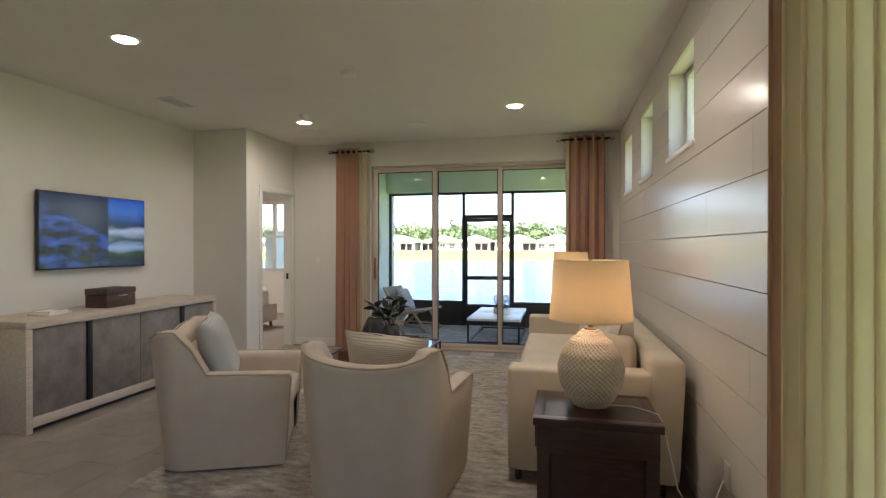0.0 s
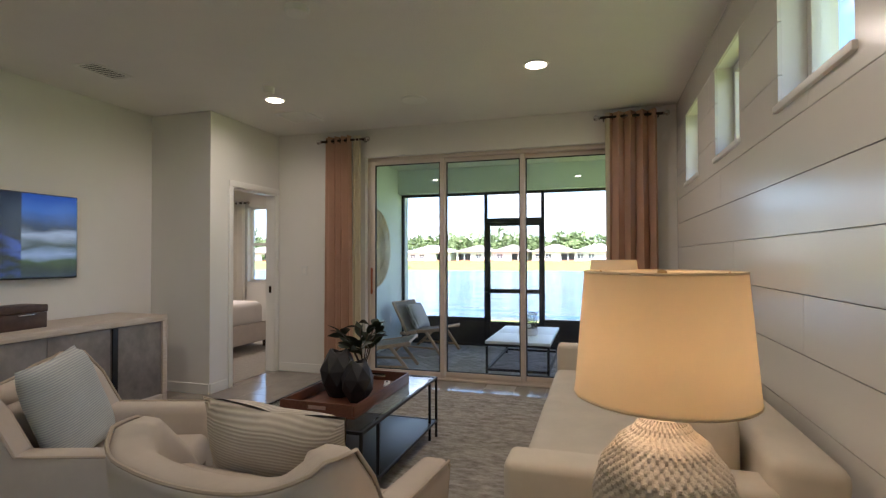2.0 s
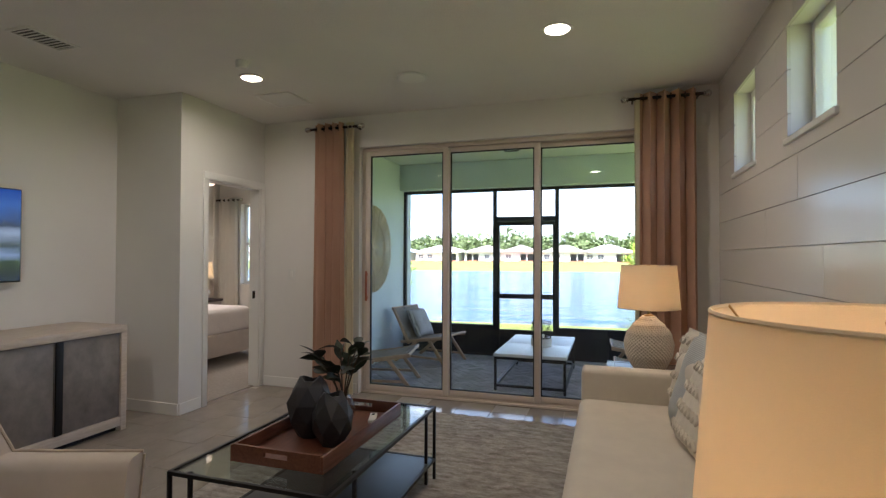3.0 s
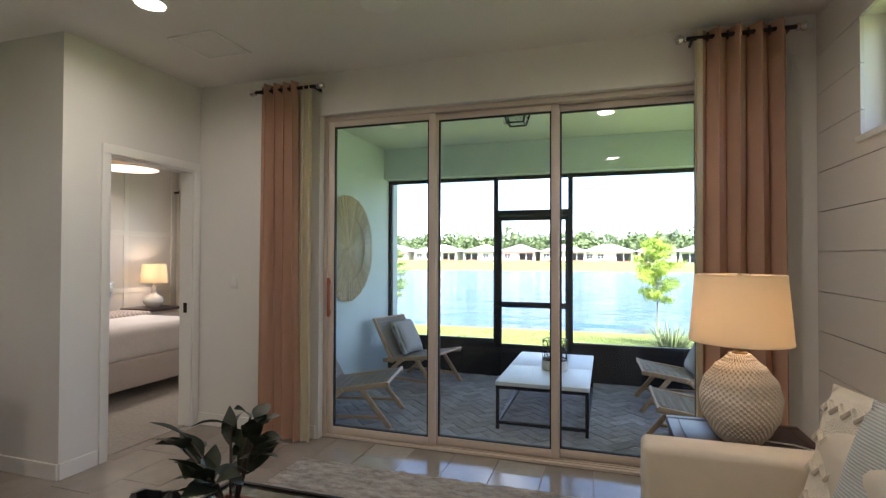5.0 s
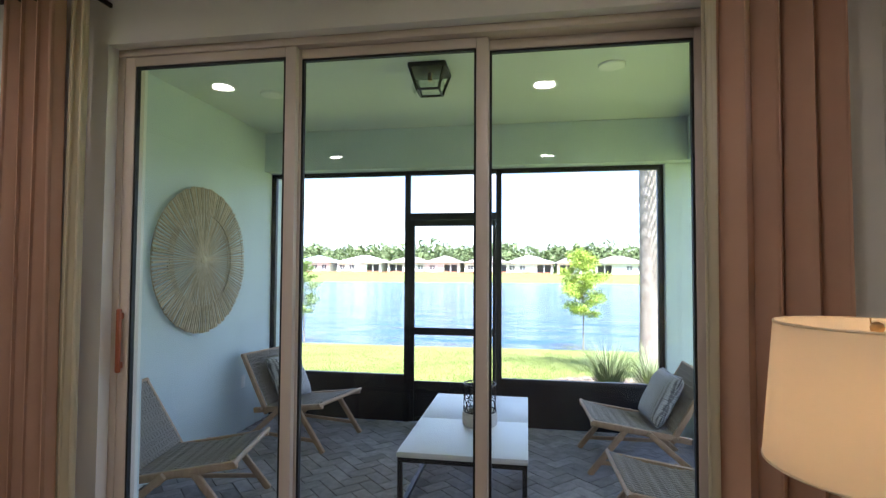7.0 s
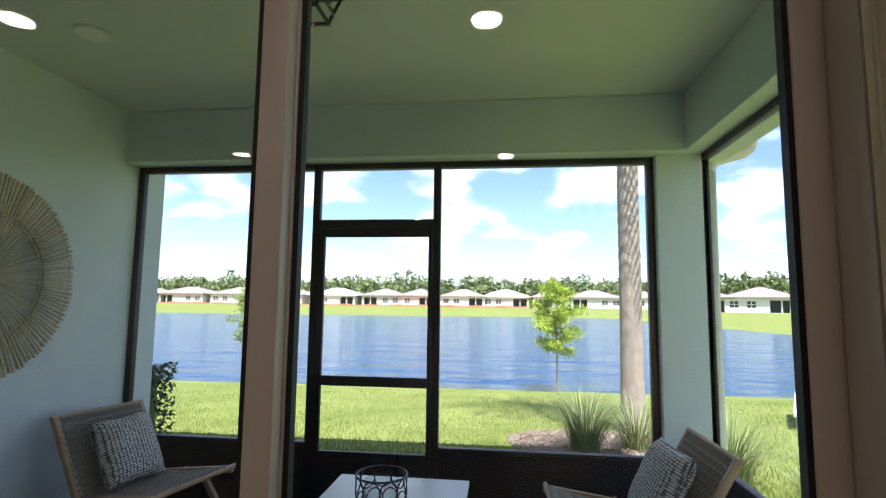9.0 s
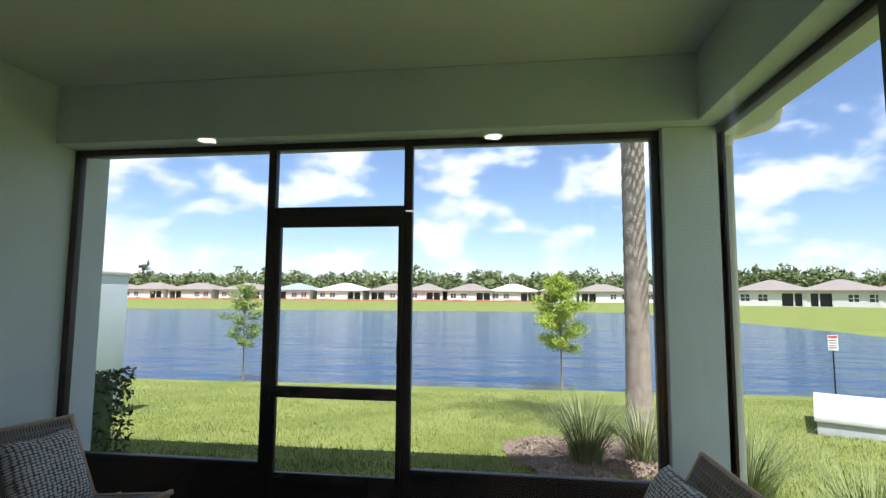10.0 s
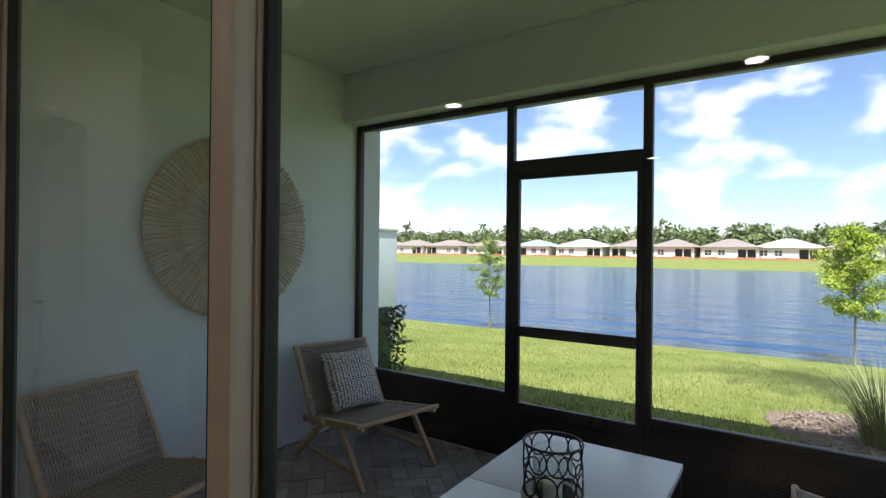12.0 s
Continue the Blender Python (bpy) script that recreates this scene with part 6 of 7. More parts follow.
def ground():
    xs = [-2500, -900, -400, -220] + [-140 + 5 * k for k in range(22)] + [-31 + 1.0 * k for k in range(72)] + [46 + 6 * k for k in range(16)] + [160, 250, 500, 1200, 2500]
    ys = [-2500, -600, -120, -40, -12, 0, 5] + [9 + 0.5 * k for k in range(36)] + [27.5 + 2.5 * k for k in range(48)] + [150, 165, 200, 300, 600, 1200, 2600]
    vs = [(x, y, ground_z(x, y)) for x in xs for y in ys]
    n = len(ys)
    fs = [(i * n + j, (i + 1) * n + j, (i + 1) * n + j + 1, i * n + j + 1) for i in range(len(xs) - 1) for j in range(n - 1)]
    me = bpy.data.meshes.new("ground")
    me.from_pydata(vs, [], fs)
    me.materials.append(M["grass"])
    me.shade_smooth()
    tagged(new("ground", me), "mown green lawn sloping down to the lake", "lawn", kind="structure")
    m = bpy.data.materials.new("lake_water")
    m.use_nodes = True
    nt = m.node_tree
    b = nt.nodes["Principled BSDF"]
    b.inputs["Base Color"].default_value, b.inputs["Roughness"].default_value = (0.015, 0.055, 0.13, 1), 0.10
    b.inputs["IOR"].default_value = 1.33
    tc = nt.nodes.new("ShaderNodeTexCoord")
    mp = nt.nodes.new("ShaderNodeMapping")
    mp.inputs["Scale"].default_value = (0.22, 0.55, 1)
    nt.links.new(tc.outputs["Object"], mp.inputs[0])
    n1 = nt.nodes.new("ShaderNodeTexNoise")
    n1.inputs["Scale"].default_value, n1.inputs["Detail"].default_value = 1.5, 8.0
    nt.links.new(mp.outputs[0], n1.inputs["Vector"])
    bp = nt.nodes.new("ShaderNodeBump")
    bp.inputs["Strength"].default_value, bp.inputs["Distance"].default_value = 1.0, 0.38
    nt.links.new(n1.outputs["Fac"], bp.inputs["Height"])
    nt.links.new(bp.outputs[0], b.inputs["Normal"])
    bm = B()
    g = [bm.verts.new(p) for p in ((-420, 14, WATER), (75, 14, WATER), (75, 110, WATER), (-420, 110, WATER))]
    bm.faces.new(g)
    setting("water", bm, m, "blue rippled lake water", "lake")


ground()


def blades(name, n, area, hgt, wid, material, label, category, seed, lean=0.4):
    """Loose blades of grass as one mesh: area(rng) gives (x, y)."""
    rng = np.random.RandomState(seed)
    vs, fs = [], []
    for k in range(n):
        x, y = area(rng)
        z = ground_z(x, y) - 0.01
        a, h = rng.uniform(0, 6.283), hgt * rng.uniform(0.5, 1.2)
        lx, ly = lean * h * rng.uniform(-1, 1), lean * h * rng.uniform(-1, 1)
        c, s = math.cos(a) * wid, math.sin(a) * wid
        i = len(vs)
        vs += [(x - c, y - s, z), (x + c, y + s, z), (x + lx, y + ly, z + h)]
        fs.append((i, i + 1, i + 2))
    me = bpy.data.meshes.new(name)
    me.from_pydata(vs, [], fs)
    me.materials.append(material)
    tagged(new(name, me), label, category, kind="stuff")


blades("lawn_grass", 70000, lambda r: ((lambda v: (r.uniform(-4.2 - 0.75 * v, 2.6 + 0.55 * v), 9.85 + v))(9.2 * r.uniform(0, 1) ** 1.5)), 0.055, 0.006, M["blade"], "short blades of the mown lawn", "grass", 5)


def fountain_grass(x, y, h, n, spread, seed, label):
    rng = np.random.RandomState(seed)
    vs, fs = [], []
    z0 = ground_z(x, y)
    for k in range(n):
        a = rng.uniform(0, 6.283)
        r = 0.16 * math.sqrt(rng.uniform())
        out = spread * rng.uniform(0.25, 1.0)
        L = h * rng.uniform(0.6, 1.1)
        bx_, by_ = x + r * math.cos(a), y + r * math.sin(a)
        w = 0.0045
        sx, sy = -math.sin(a) * w, math.cos(a) * w
        i = len(vs)
        for q in range(5):
            f = q / 4
            px, py = bx_ + math.cos(a) * out * f ** 1.7, by_ + math.sin(a) * out * f ** 1.7
            pz = z0 + L * (f - 0.28 * out / spread * f * f)
            k2 = 1 - f * 0.85
            vs += [(px - sx * k2, py - sy * k2, pz), (px + sx * k2, py + sy * k2, pz)]
        for q in range(4):
            j = i + 2 * q
            fs.append((j, j + 1, j + 3, j + 2))
    me = bpy.data.meshes.new("ornamental_grass")
    me.from_pydata(vs, [], fs)
    me.materials.append(M["reedgrass"])
    tagged(new("ornamental_grass", me), label, "grass", "ornamental grass clumps")


fountain_grass(0.27, 11.75, 0.80, 480, 0.62, 1, "tall arching clump of green ornamental grass in mulch")
fountain_grass(0.85, 11.9, 0.66, 320, 0.55, 2, "arching clump of green ornamental grass beside the palm")
fountain_grass(1.36, 10.75, 0.74, 380, 0.6, 3, "tall arching clump of ornamental grass by the side screen")
fountain_grass(1.75, 10.0, 0.62, 420, 0.42, 4, "arching clump of ornamental grass by the side screen")


def mulch_bed():
    bm = B()
    rng = np.random.RandomState(3)
    c = bm.verts.new((0.5, 12.0, ground_z(0.5, 12.0) + 0.03))
    ring = []
    for k in range(40):
        a = 2 * math.pi * k / 40
        r = 1.0 + 0.12 * math.sin(3 * a) + rng.uniform(-0.05, 0.05)
        x, y = 0.50 + 1.05 * r * math.cos(a), 12.0 + 1.3 * r * math.sin(a)
        ring.append(bm.verts.new((x, y, ground_z(x, y) + 0.012)))
    for k in range(40):
        bm.faces.new((c, ring[k], ring[(k + 1) % 40]))
    setting("mulch_bed", bm, M["mulch"], "brown bark mulch bed round the palm", "mulch")
    vs, fs = [], []
    for k in range(1800):
        a, r = rng.uniform(0, 6.283), math.sqrt(rng.uniform())
        x, y = 0.50 + 1.0 * r * math.cos(a), 12.0 + 1.25 * r * math.sin(a)
        z = ground_z(x, y) + 0.028
        b, l, w = rng.uniform(0, 6.283), rng.uniform(0.015, 0.035), rng.uniform(0.005, 0.011)
        t = rng.uniform(-0.012, 0.012)
        i = len(vs)
        for u, v in ((-1, -1), (1, -1), (1, 1), (-1, 1)):
            vs.append((x + u * l * math.cos(b) - v * w * math.sin(b), y + u * l * math.sin(b) + v * w * math.cos(b), z + u * t + rng.uniform(0, 0.01)))
        fs.append((i, i + 1, i + 2, i + 3))
    me = bpy.data.meshes.new("mulch_chips")
    me.from_pydata(vs, [], fs)
    me.materials.append(mat("mulch_chip", (0.11, 0.065, 0.045), 0.9, scale=20, col2=(0.36, 0.28, 0.22), island=0.4))
    tagged(new("mulch_chips", me), "loose bark chips of the mulch bed", "mulch", kind="stuff")


mulch_bed()


def leaf_cloud(n, place, size, rng, droop=0.3):
    """Many small leaf quads; place(rng) gives a centre."""
    vs, fs = [], []
    for k in range(n):
        c = place(rng)
        d = rng.normal(size=3)
        d /= np.linalg.norm(d)
        e = np.cross(d, rng.normal(size=3))
        e /= np.linalg.norm(e)
        s = size * rng.uniform(0.6, 1.3)
        i = len(vs)
        vs += [tuple(c - d * s), tuple(c + e * s * 0.45), tuple(c + d * s + np.array((0, 0, -droop * s))), tuple(c - e * s * 0.45)]
        fs.append((i, i + 1, i + 2, i + 3))
    return vs, fs


def young_tree(x, y, h, crown_r, n, seed, material, label):
    z0 = ground_z(x, y) - 0.03
    t = thing("tree", x, y, z0, 0, label, "tree", "young lakeside trees")
    rng = np.random.RandomState(seed)
    bm = B()
    pts = [(0.03 * math.sin(2.2 * f + seed), 0.02 * math.cos(3 * f), f * h * 0.96) for f in (k / 8 for k in range(9))]
    for a, b, f in zip(pts, pts[1:], range(8)):
        rod(bm, a, b, 0.028 * (1 - f / 9.5), 0.028 * (1 - (f + 1) / 9.5), 8)
    part("trunk", bm, M["bark"], t)
    base = 0.36 * h
    twigs = B()
    ends = []
    for k in range(26):
        f = (k + 0.5) / 26
        zz = base + (h * 0.97 - base) * f
        r = crown_r * (1.12 * math.sin(math.pi * (0.20 + 0.74 * f)) ** 0.8) * rng.uniform(0.65, 1.1)
        a = k * 2.4 + rng.uniform(-0.4, 0.4)
        e = np.array((r * math.cos(a), r * math.sin(a), zz + r * rng.uniform(-0.05, 0.35)))
        rod(twigs, (0, 0, zz - 0.05), tuple(e), 0.008, 0.003, 5)
        ends.append((np.array((0, 0, zz)), e))
    tagged(part("branches", twigs, M["bark"], t), kind="stuff")

    def place(r):
        a, b = ends[r.randint(len(ends))]
        f = r.uniform(0.25, 1.1)
        return a + (b - a) * f + r.normal(size=3) * np.array((0.07, 0.07, 0.06)) * crown_r / 0.6
    vs, fs = leaf_cloud(n, place, 0.031, rng)
    me = bpy.data.meshes.new("crown")
    me.from_pydata(vs, [], fs)
    me.materials.append(material)
    o = new("crown", me)
    o.parent = t
    tagged(o, "feathery light green foliage", kind="stuff")


young_tree(0.74, 19.7, 2.95, 0.66, 12000, 1, M["young_leaf"], "young bright green cypress tree at the water's edge")
young_tree(-7.85, 19.8, 2.75, 0.52, 5000, 2, M["young_leaf2"], "thin sparse young cypress tree at the water's edge")


def palm_trunk():
    t = thing("palm_tree", 1.13, 13.2, ground_z(1.13, 13.2) - 0.05, 0, "tall palm with rough grey-brown ringed trunk", "tree")
    prof = []
    for k in range(70):
        z = k * 0.085
        prof.append((0.15 + 0.05 * math.exp(-z / 0.35) - 0.003 * z + (0.007 if k % 2 else 0.0), z))
    part("trunk", lathe(B(), prof, 28, ripple=lambda k, i: 0.006 * noise.noise(Vector((i * 0.6, k * 0.4, 2.0)))), M["palmbark"], t, angle=60)
    top = 69 * 0.085
    for k in range(16):
        a = k * 2.399
        up = 0.9 - 1.1 * (k / 16)
        spine, bm = [], B()
        p, d = Vector((0, 0, top)), Vector((math.cos(a), math.sin(a), up)).normalized()
        for q in range(9):
            spine.append(p.copy())
            d = (d + Vector((0, 0, -0.12))).normalized()
            p += d * 0.24
        tube(bm, spine, 0.012, 5)
        for q in range(1, 9):
            for s in (-1, 1):
                for e in range(3):
                    b0 = spine[q].lerp(spine[q - 1], e / 3)
                    sd = (spine[q] - spine[q - 1]).normalized()
                    leaf_blade(bm, b0, Vector((-sd.y * s, sd.x * s, 0)) + sd * 0.6, 0.5, 0.03, 0.7, 0, 3)
        part("frond", bm, M["hedge_leaf"], t, angle=180)


palm_trunk()


def hedge():
    rng = np.random.RandomState(6)
    h = thing("hedge", -4.62, 10.3, ground_z(-4.28, 10.3), 0, "dense dark green clipped shrub outside the screen", "shrub")

    def place(r):
        p = r.uniform(-1, 1, 3)
        k = r.randint(3)
        p[k] = np.sign(p[k]) * r.uniform(0.75, 1.03)
        if p[2] < -0.95:
            p[2] = 1.0
        p *= 1 + 0.06 * math.sin(5 * p[0] + 3 * p[1])
        return np.array((p[0] * 0.72, p[1] * 0.34, 0.46 + p[2] * 0.44))
    vs, fs = leaf_cloud(9500, place, 0.03, rng)
    me = bpy.data.meshes.new("foliage")
    me.from_pydata(vs, [], fs)
    me.materials.append(M["hedge_leaf"])
    o = new("foliage", me)
    o.parent = h
    tagged(o, kind="stuff")
    part("core", bx(B(), -0.66, -0.3, 0.03, 0.66, 0.3, 0.86, 0.1, 3), M["hedge_leaf"], h)
    for px in (-0.35, 0.0, 0.35):
        part("stem", rod(B(), (px, 0, -0.05), (px, 0, 0.2), 0.02), M["bark"], h)


hedge()


def yard():
    w = thing("privacy_wall", -6.45, 11.85, -0.3, 0, "pale green stucco wall of the neighbouring patio", "wall")
    part("panel", bx(B(), -0.1, -1.8, 0, 0.1, 1.7, 1.97, 0.008), M["stucco"], w)
    part("coping", bx(B(), -0.12, -1.82, 1.971, 0.12, 1.72, 2.03, 0.008), M["gutter"], w)
    s = thing("concrete_pad", 3.62, 14.1, -0.60, -28, "low grey concrete pad with a pale top on the lawn", "slab")
    part("block", bx(B(), 0.03, 0.03, -0.1, 2.8, 2.2, 0.33, 0.012), M["concrete"], s)
    part("cap", bx(B(), 0.0, 0.0, 0.331, 2.83, 2.23, 0.40, 0.01), M["slab_top"], s)
    g = thing("warning_sign", 6.95, 19.5, ground_z(6.95, 19.5) - 0.05, -6, "small white and red sign on a metal post at the water", "sign")
    part("post", bx(B(), -0.012, -0.008, 0, 0.012, 0.008, 1.50), M["blackmetal"], g, smooth=False)
    part("panel", bx(B(), -0.105, -0.022, 1.17, 0.105, -0.013, 1.52, 0.002), M["sign_white"], g)
    part("red_band", bx(B(), -0.095, -0.025, 1.45, 0.095, -0.0225, 1.51), M["sign_red"], g, "red heading band", smooth=False)
    for k in range(4):
        z = 1.40 - 0.055 * k
        part("text_bar", bx(B(), -0.085, -0.025, z - 0.014, 0.085, -0.0225, z + 0.006), M["sign_red"] if k == 2 else M["black"], g, smooth=False)


yard()


def lake_house(x, y, w, roof, seed, rz=0, label=""):
    rnd = random.Random(seed)
    h = thing("house", x, y, ground_z(x, y) - 0.05, rz, label or "single-storey stucco lake house with hip roof and covered patio", "house", "lakeside houses")
    d, e = 11.0, 2.75
    hw = w / 2
    la = rnd.choice((-1, 1))
    l0, l1 = sorted((la * (hw - 0.6), la * (hw - 4.2)))
    wins = []
    others = [-la * (hw - 1.6), -la * (hw - 4.4)] if w > 10 else [-la * (hw - 2.0)]
    for u in others:
        wins.append((u - 0.7, u + 0.7, 0.95, 2.15))
    part("wall", panels(B(), "x", -hw, hw, 0, e, -0.2, 0.0, wins + [(l0, l1, 0.1, 2.35)]), M["house_wall"], h, smooth=False)
    part("wall", bx(B(), -hw, 0.001, 0, -hw + 0.2, d, e), M["house_wall"], h, smooth=False)
    part("wall", bx(B(), hw - 0.2, 0.001, 0, hw, d, e), M["house_wall"], h, smooth=False)
    # near-black colour stands for the shade at the back of the patio
    part("patio_recess", bx(B(), l0 - 0.1, 1.6, 0, l1 + 0.1, 1.7, 2.5), M["house_dark"], h, "near-black sheet for the shade inside the patio opening", smooth=False)
    part("patio_post", bx(B(), (l0 + l1) / 2 - 0.12, -0.19, 0, (l0 + l1) / 2 + 0.12, -0.01, 2.35), M["house_wall"], h, smooth=False)
    for a, b, c, f in wins:
        q = part("window", bx(B(), a, -0.12, c, b, -0.08, f), M["house_dark"], h, "dark window with white bars", smooth=False)
        part("mullion", bx(B(), (a + b) / 2 - 0.06, -0.2, c, (a + b) / 2 + 0.06, -0.125, f), M["sign_white"], q, smooth=False)
        part("bar", bx(B(), a, -0.19, (c + f) / 2 - 0.05, b, -0.13, (c + f) / 2 + 0.05), M["sign_white"], q, smooth=False)
    o = 0.6
    bm = B()
    rid = e + (d / 2) * 0.40
    vb = [bm.verts.new(p) for p in ((-hw - o, -0.2 - o, e), (hw + o, -0.2 - o, e), (hw + o, d + o, e), (-hw - o, d + o, e))]
    vt = [bm.verts.new(p) for p in ((-hw - o, -0.2 - o, e + 0.2), (hw + o, -0.2 - o, e + 0.2), (hw + o, d + o, e + 0.2), (-hw - o, d + o, e + 0.2))]
    k = max(0.4, hw + o - (d / 2 + o) * 0.95)
    r = [bm.verts.new((-k, d / 2, rid)), bm.verts.new((k, d / 2, rid))]
    bm.faces.new(vb)
    for i in range(4):
        bm.faces.new((vb[i], vb[(i + 1) % 4], vt[(i + 1) % 4], vt[i]))
    bm.faces.new((vt[0], vt[1], r[1], r[0]))
    bm.faces.new((vt[2], vt[3], r[0], r[1]))
    bm.faces.new((vt[1], vt[2], r[1]))
    bm.faces.new((vt[3], vt[0], r[0]))
    part("roof", bm, M[roof], h, smooth=False)


FAR = [(-134, "roof_grey", 13), (-120, "roof_grey", 11), (-106.5, "roof_grey", 13), (-92.8, "roof_grey", 13.5), (-77.9, "roof_grey", 13), (-61.5, "roof_blue", 11), (-47.8, "roof_white", 13), (-34.2, "roof_grey", 11),
       (-23.7, "roof_grey", 9.5), (-11.7, "roof_grey", 12), (-0.2, "roof_white", 12.5), (11.5, "roof_grey", 9), (23.3, "roof_grey", 13), (36, "roof_grey", 11)]
for k, (x, roof, w) in enumerate(FAR):
    lake_house(x, 143 + 1.5 * math.sin(k * 2.1), w, roof, k + 3, 0, {"roof_blue": "single-storey lake house with blue roof underlay, under construction", "roof_white": "single-storey white lake house with pale roof, under construction"}.get(roof, ""))
for k in range(6):
    lake_house(37 + 9.2 * k, 111 - 4.6 * k, 11.5, "roof_grey", k + 40, -26, "cream single-storey lake house with brown-grey hip roof on the bank")


def soil():
    bm = B()
    g = [[bm.verts.new((x, y + 1.2 * math.sin(x * 0.2), ground_z(x, y + 1.2 * math.sin(x * 0.2)) + 0.03)) for y in (134.5, 140)] for x in range(-112, 12, 2)]
    for a, b in zip(g, g[1:]):
        bm.faces.new((a[0], b[0], b[1], a[1]))
    setting("bare_ground", bm, M["dirt"], "strip of bare reddish soil before the houses", "soil")


soil()


def silt_fence():
    f = thing("silt_fence", -50, 134.0, ground_z(-50, 134) - 0.05, 0, "low orange construction fence along the far bank", "fence")
    bm = B()
    n = 60
    for k in range(n):
        a, b = -55 + 110 * k / n, -55 + 110 * (k + 1) / n
        bx(bm, a, -0.02 + 0.5 * math.sin(k * 0.3), 0, b, 0.02 + 0.5 * math.sin(k * 0.3), 0.5 + 0.12 * math.sin(k * 1.7))
    tagged(part("netting", bm, M["dirt"], f, "orange netting", smooth=False), kind="stuff")


silt_fence()


def far_woods():
    rng = np.random.RandomState(11)
    vs, fs = [], []
    for k in range(900):
        x = rng.uniform(-260, 190)
        y = rng.uniform(168, 205) if x < 60 else rng.uniform(150, 190)
        h = rng.uniform(6.0, 10.0) * (1.25 if rng.uniform() < 0.08 else 1.0)
        r = rng.uniform(2.2, 4.2)
        z0 = 0.0
        i = len(vs)
        vs += [(x - 0.2, y, z0), (x + 0.2, y, z0), (x, y, z0 + h * 0.8)]
        fs.append((i, i + 1, i + 2))
        for q in range(110):
            f = rng.uniform(0.04, 1.0)
            rr = r * math.sin(math.pi * min(0.96, 0.16 + 0.78 * f)) ** 0.7
            c = np.array((x + rr * rng.uniform(-1, 1), y + rr * rng.uniform(-1, 0.6), z0 + h * f))
            s = rng.uniform(0.3, 0.7)
            d = rng.normal(size=(4, 3)) * s * 0.8
            i = len(vs)
            vs += [tuple(c + d[0]), tuple(c + d[1]), tuple(c + d[2]), tuple(c + d[3])]
            fs += [(i, i + 1, i + 2), (i, i + 2, i + 3), (i, i + 1, i + 3), (i + 1, i + 2, i + 3)]
    me = bpy.data.meshes.new("far_woods")
    me.from_pydata(vs, [], fs)
    me.materials.append(M["woods"])
    tagged(new("far_woods", me), "distant line of green pine woods behind the houses", "trees", kind="stuff")


far_woods()


# ---- planks, tiles and pavers, piece by piece ----
def shiplap():
    base = thing("plank_wall", XR, 0, 0, 0, "white painted horizontal shiplap boards on the wall", "wall", kind="structure")
    rnd = random.Random(2)
    lines = [-0.134 + 0.222 * k for k in range(15)]
    holes = [(a, b, WZ0, WZ1) for a, b in WIN]
    for k, (z0, z1) in enumerate(zip(lines, lines[1:])):
        z0, z1 = max(z0, 0.004), min(z1, CEIL)
        if z1 - z0 < 0.02:
            continue
        start = 1.38
        cuts = [start]
        x = start + (0.9, 2.05, 3.0, 1.45)[k % 4] + rnd.uniform(-0.1, 0.1)
        while x < YS - 0.4:
            cuts.append(x)
            x += rnd.uniform(2.3, 2.9)
        cuts.append(YW - 0.001)
        for a, b in zip(cuts, cuts[1:]):
            bm = panels(B(), "y", a + 0.0015, b - 0.0015, z0 + 0.002, z1 - 0.0025, 0.004, 0.0195,
                        [(max(a + 0.0015, h[0]), min(b - 0.0015, h[1]), max(z0 + 0.002, h[2]), min(z1 - 0.0025, h[3])) for h in holes
                         if h[0] < b - 0.01 and h[1] > a + 0.01 and h[2] < z1 - 0.01 and h[3] > z0 + 0.01])
            part("plank", bm, M["shiplap"], base, smooth=False)


shiplap()


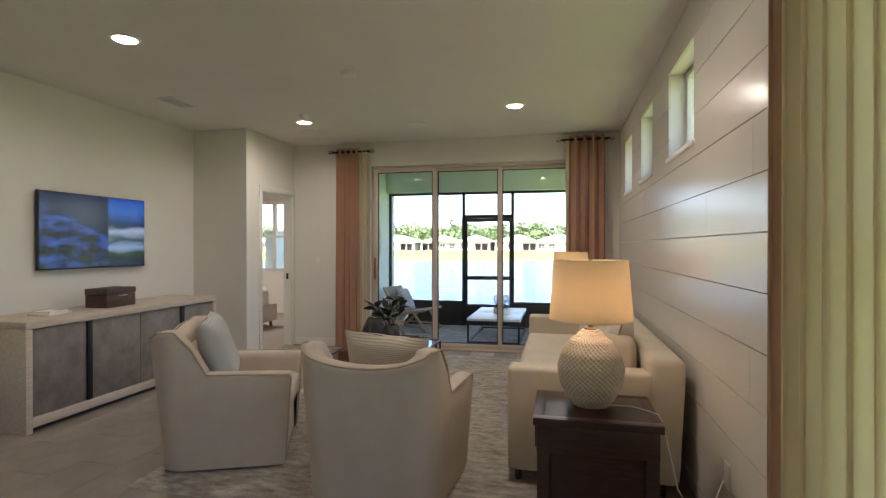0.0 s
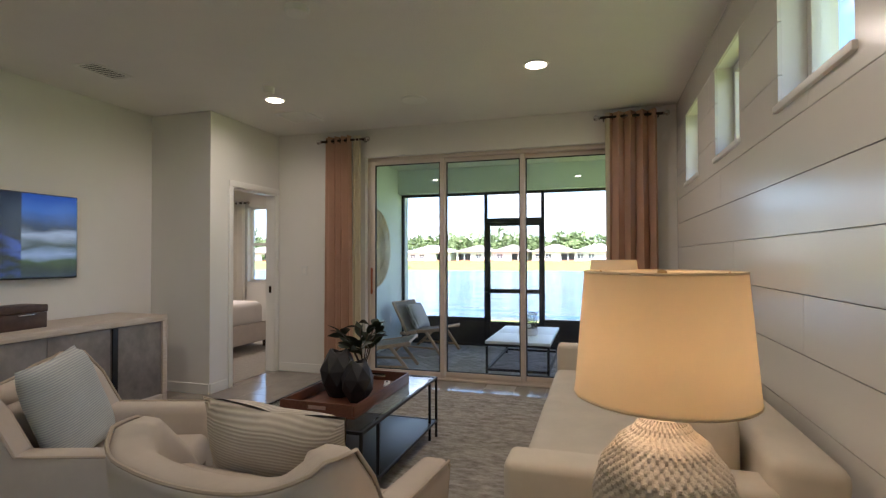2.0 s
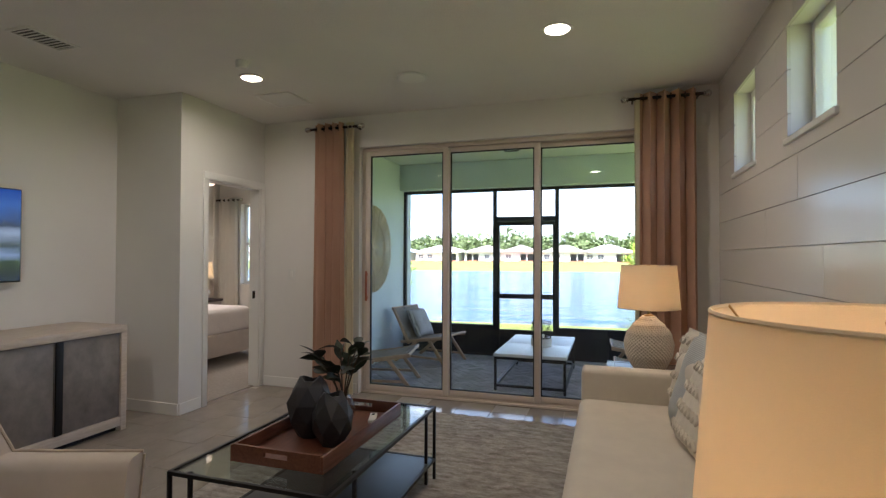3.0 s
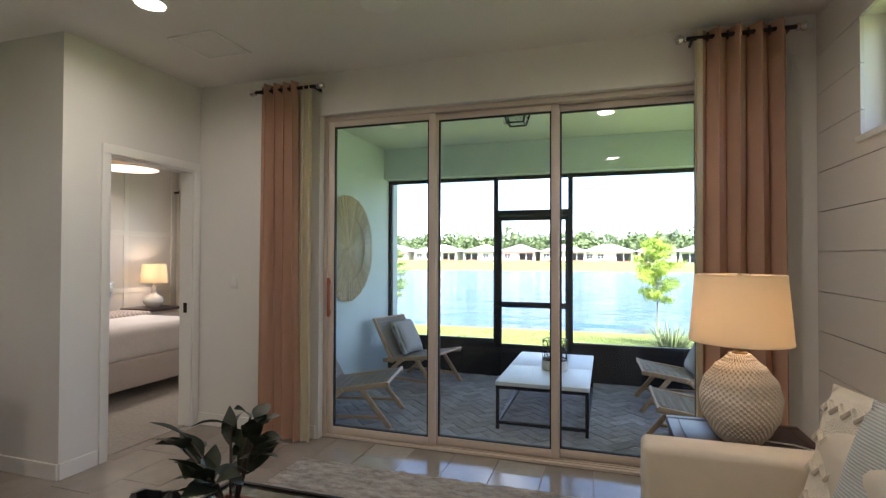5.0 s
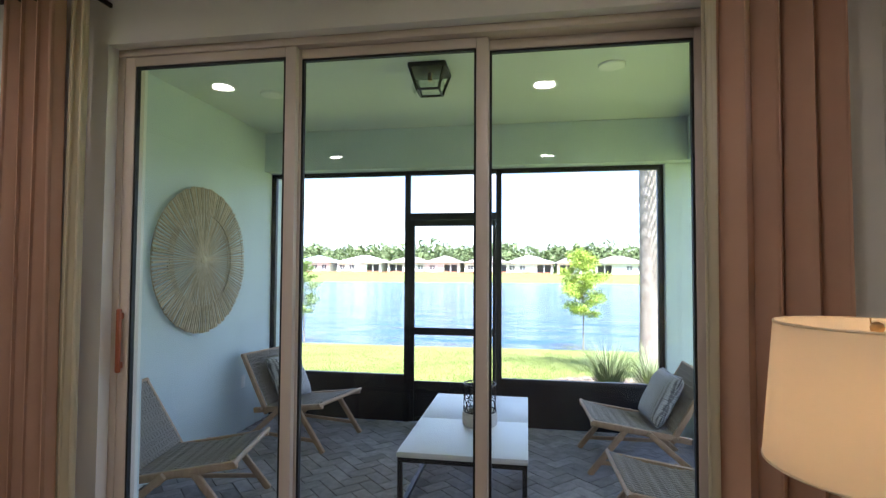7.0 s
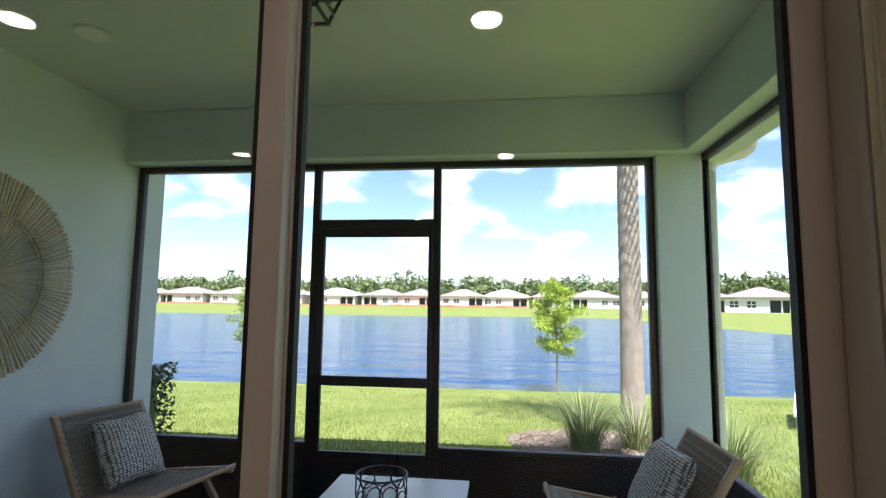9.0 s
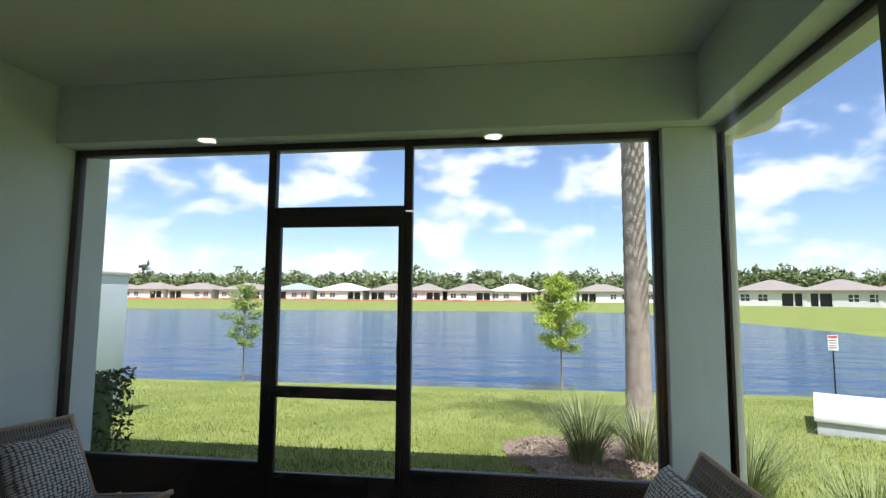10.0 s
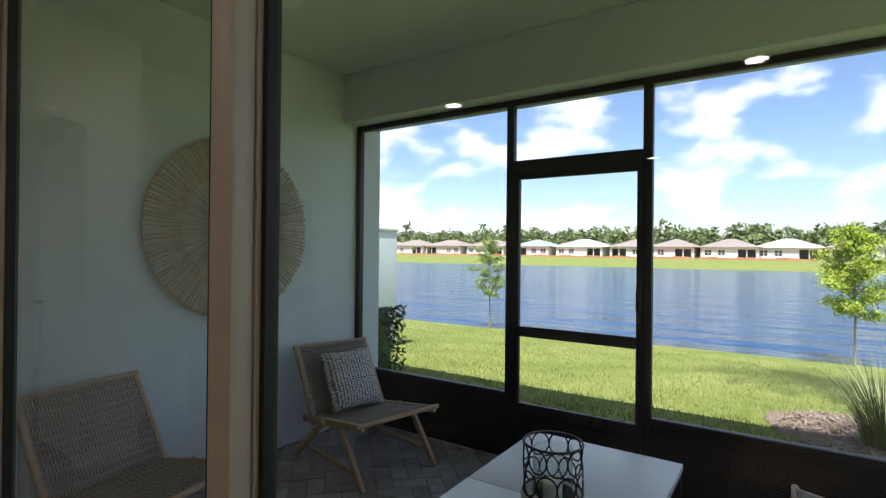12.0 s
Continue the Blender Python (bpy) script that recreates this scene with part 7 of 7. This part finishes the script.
def floor_tiles():
    top = thing("tile_floor", 0, 0, 0, 0, "beige rectangular porcelain floor tiles with pale grout", "floor", kind="structure")
    w, l, g, h = 0.31, 0.62, 0.004, 0.006
    one = mesh_of("tile", bx(B(), -w / 2 + g / 2, -l / 2 + g / 2, -h, w / 2 - g / 2, l / 2 - g / 2, 0, 0.0012, 1), M["tile"], False)
    rest = B()
    count = 0
    nx, ny = 16, 17
    for i in range(nx):
        x = XR - 0.13 - w * i
        for j in range(ny):
            y = YS - l / 2 - l * j - (l / 3) * (i % 3) + 0.2
            if x < XL or y < -3.5:
                continue
            if y + l / 2 > YS + 0.03:
                y0, y1 = y - l / 2 + g / 2, YS + 0.033
                if y1 - y0 > 0.02:
                    bx(rest, x - w / 2 + g / 2, y0, -h, x + w / 2 - g / 2, y1, 0)
                continue
            seen = y > 1.2 and (x < -2.4 or y > 5.6) and not (x < XB - 0.2 and y > YB)
            if seen and count < 300:
                o = new("tile", one)
                o.parent = top
                o.location = (x, y, 0)
                count += 1
            elif not (x < XB - 0.2 and y > YB):
                bx(rest, x - w / 2 + g / 2, y - l / 2 + g / 2, -h, x + w / 2 - g / 2, y + l / 2 - g / 2, 0)
    tagged(part("tiles", rest, M["tile_joined"], top, smooth=False), kind="stuff")


floor_tiles()


def pavers():
    top = thing("paver_floor", 0, 0, PF, 0, "grey herringbone brick pavers of the patio", "floor", kind="structure")
    s = 0.105
    one = mesh_of("paver", bx(B(), -s + 0.002, -s / 2 + 0.002, -0.012, s - 0.002, s / 2 - 0.002, 0, 0.004, 1), M["paver"], False)
    places = []
    c, q = math.cos(math.radians(45)), math.sin(math.radians(45))
    for i in range(-40, 41):
        for j in range(-24, 25):
            for k, (dx, dy, r) in enumerate(((1.0, 0.5, 0.0), (0.5, 2.0, 90.0))):
                u, v = (i + dx + 2 * j) * s, (i + dy - 2 * j) * s
                x, y = -1.5 + c * u - q * v, 8.1 + q * u + c * v
                if PX0 + 0.02 < x < PX1 + 0.02 and PY0 + 0.06 < y < PY1 - 0.0:
                    places.append((x, y, r + 45.0))
    places.sort(key=lambda p: p[1])
    rnd = random.Random(5)
    rest = B()
    for k, (x, y, r) in enumerate(places):
        z = rnd.uniform(-0.0015, 0.0015)
        if k < 300:
            o = new("paver", one)
            o.parent = top
            o.location, o.rotation_euler = (x, y, z), (0, 0, radians(r))
        else:
            bx(rest, -s + 0.002, -s / 2 + 0.002, -0.012, s - 0.002, s / 2 - 0.002, 0, 0, 1, pose(x, y, z, 0, 0, r))
    tagged(part("pavers", rest, M["paver_joined"], top, smooth=False), kind="stuff")


pavers()
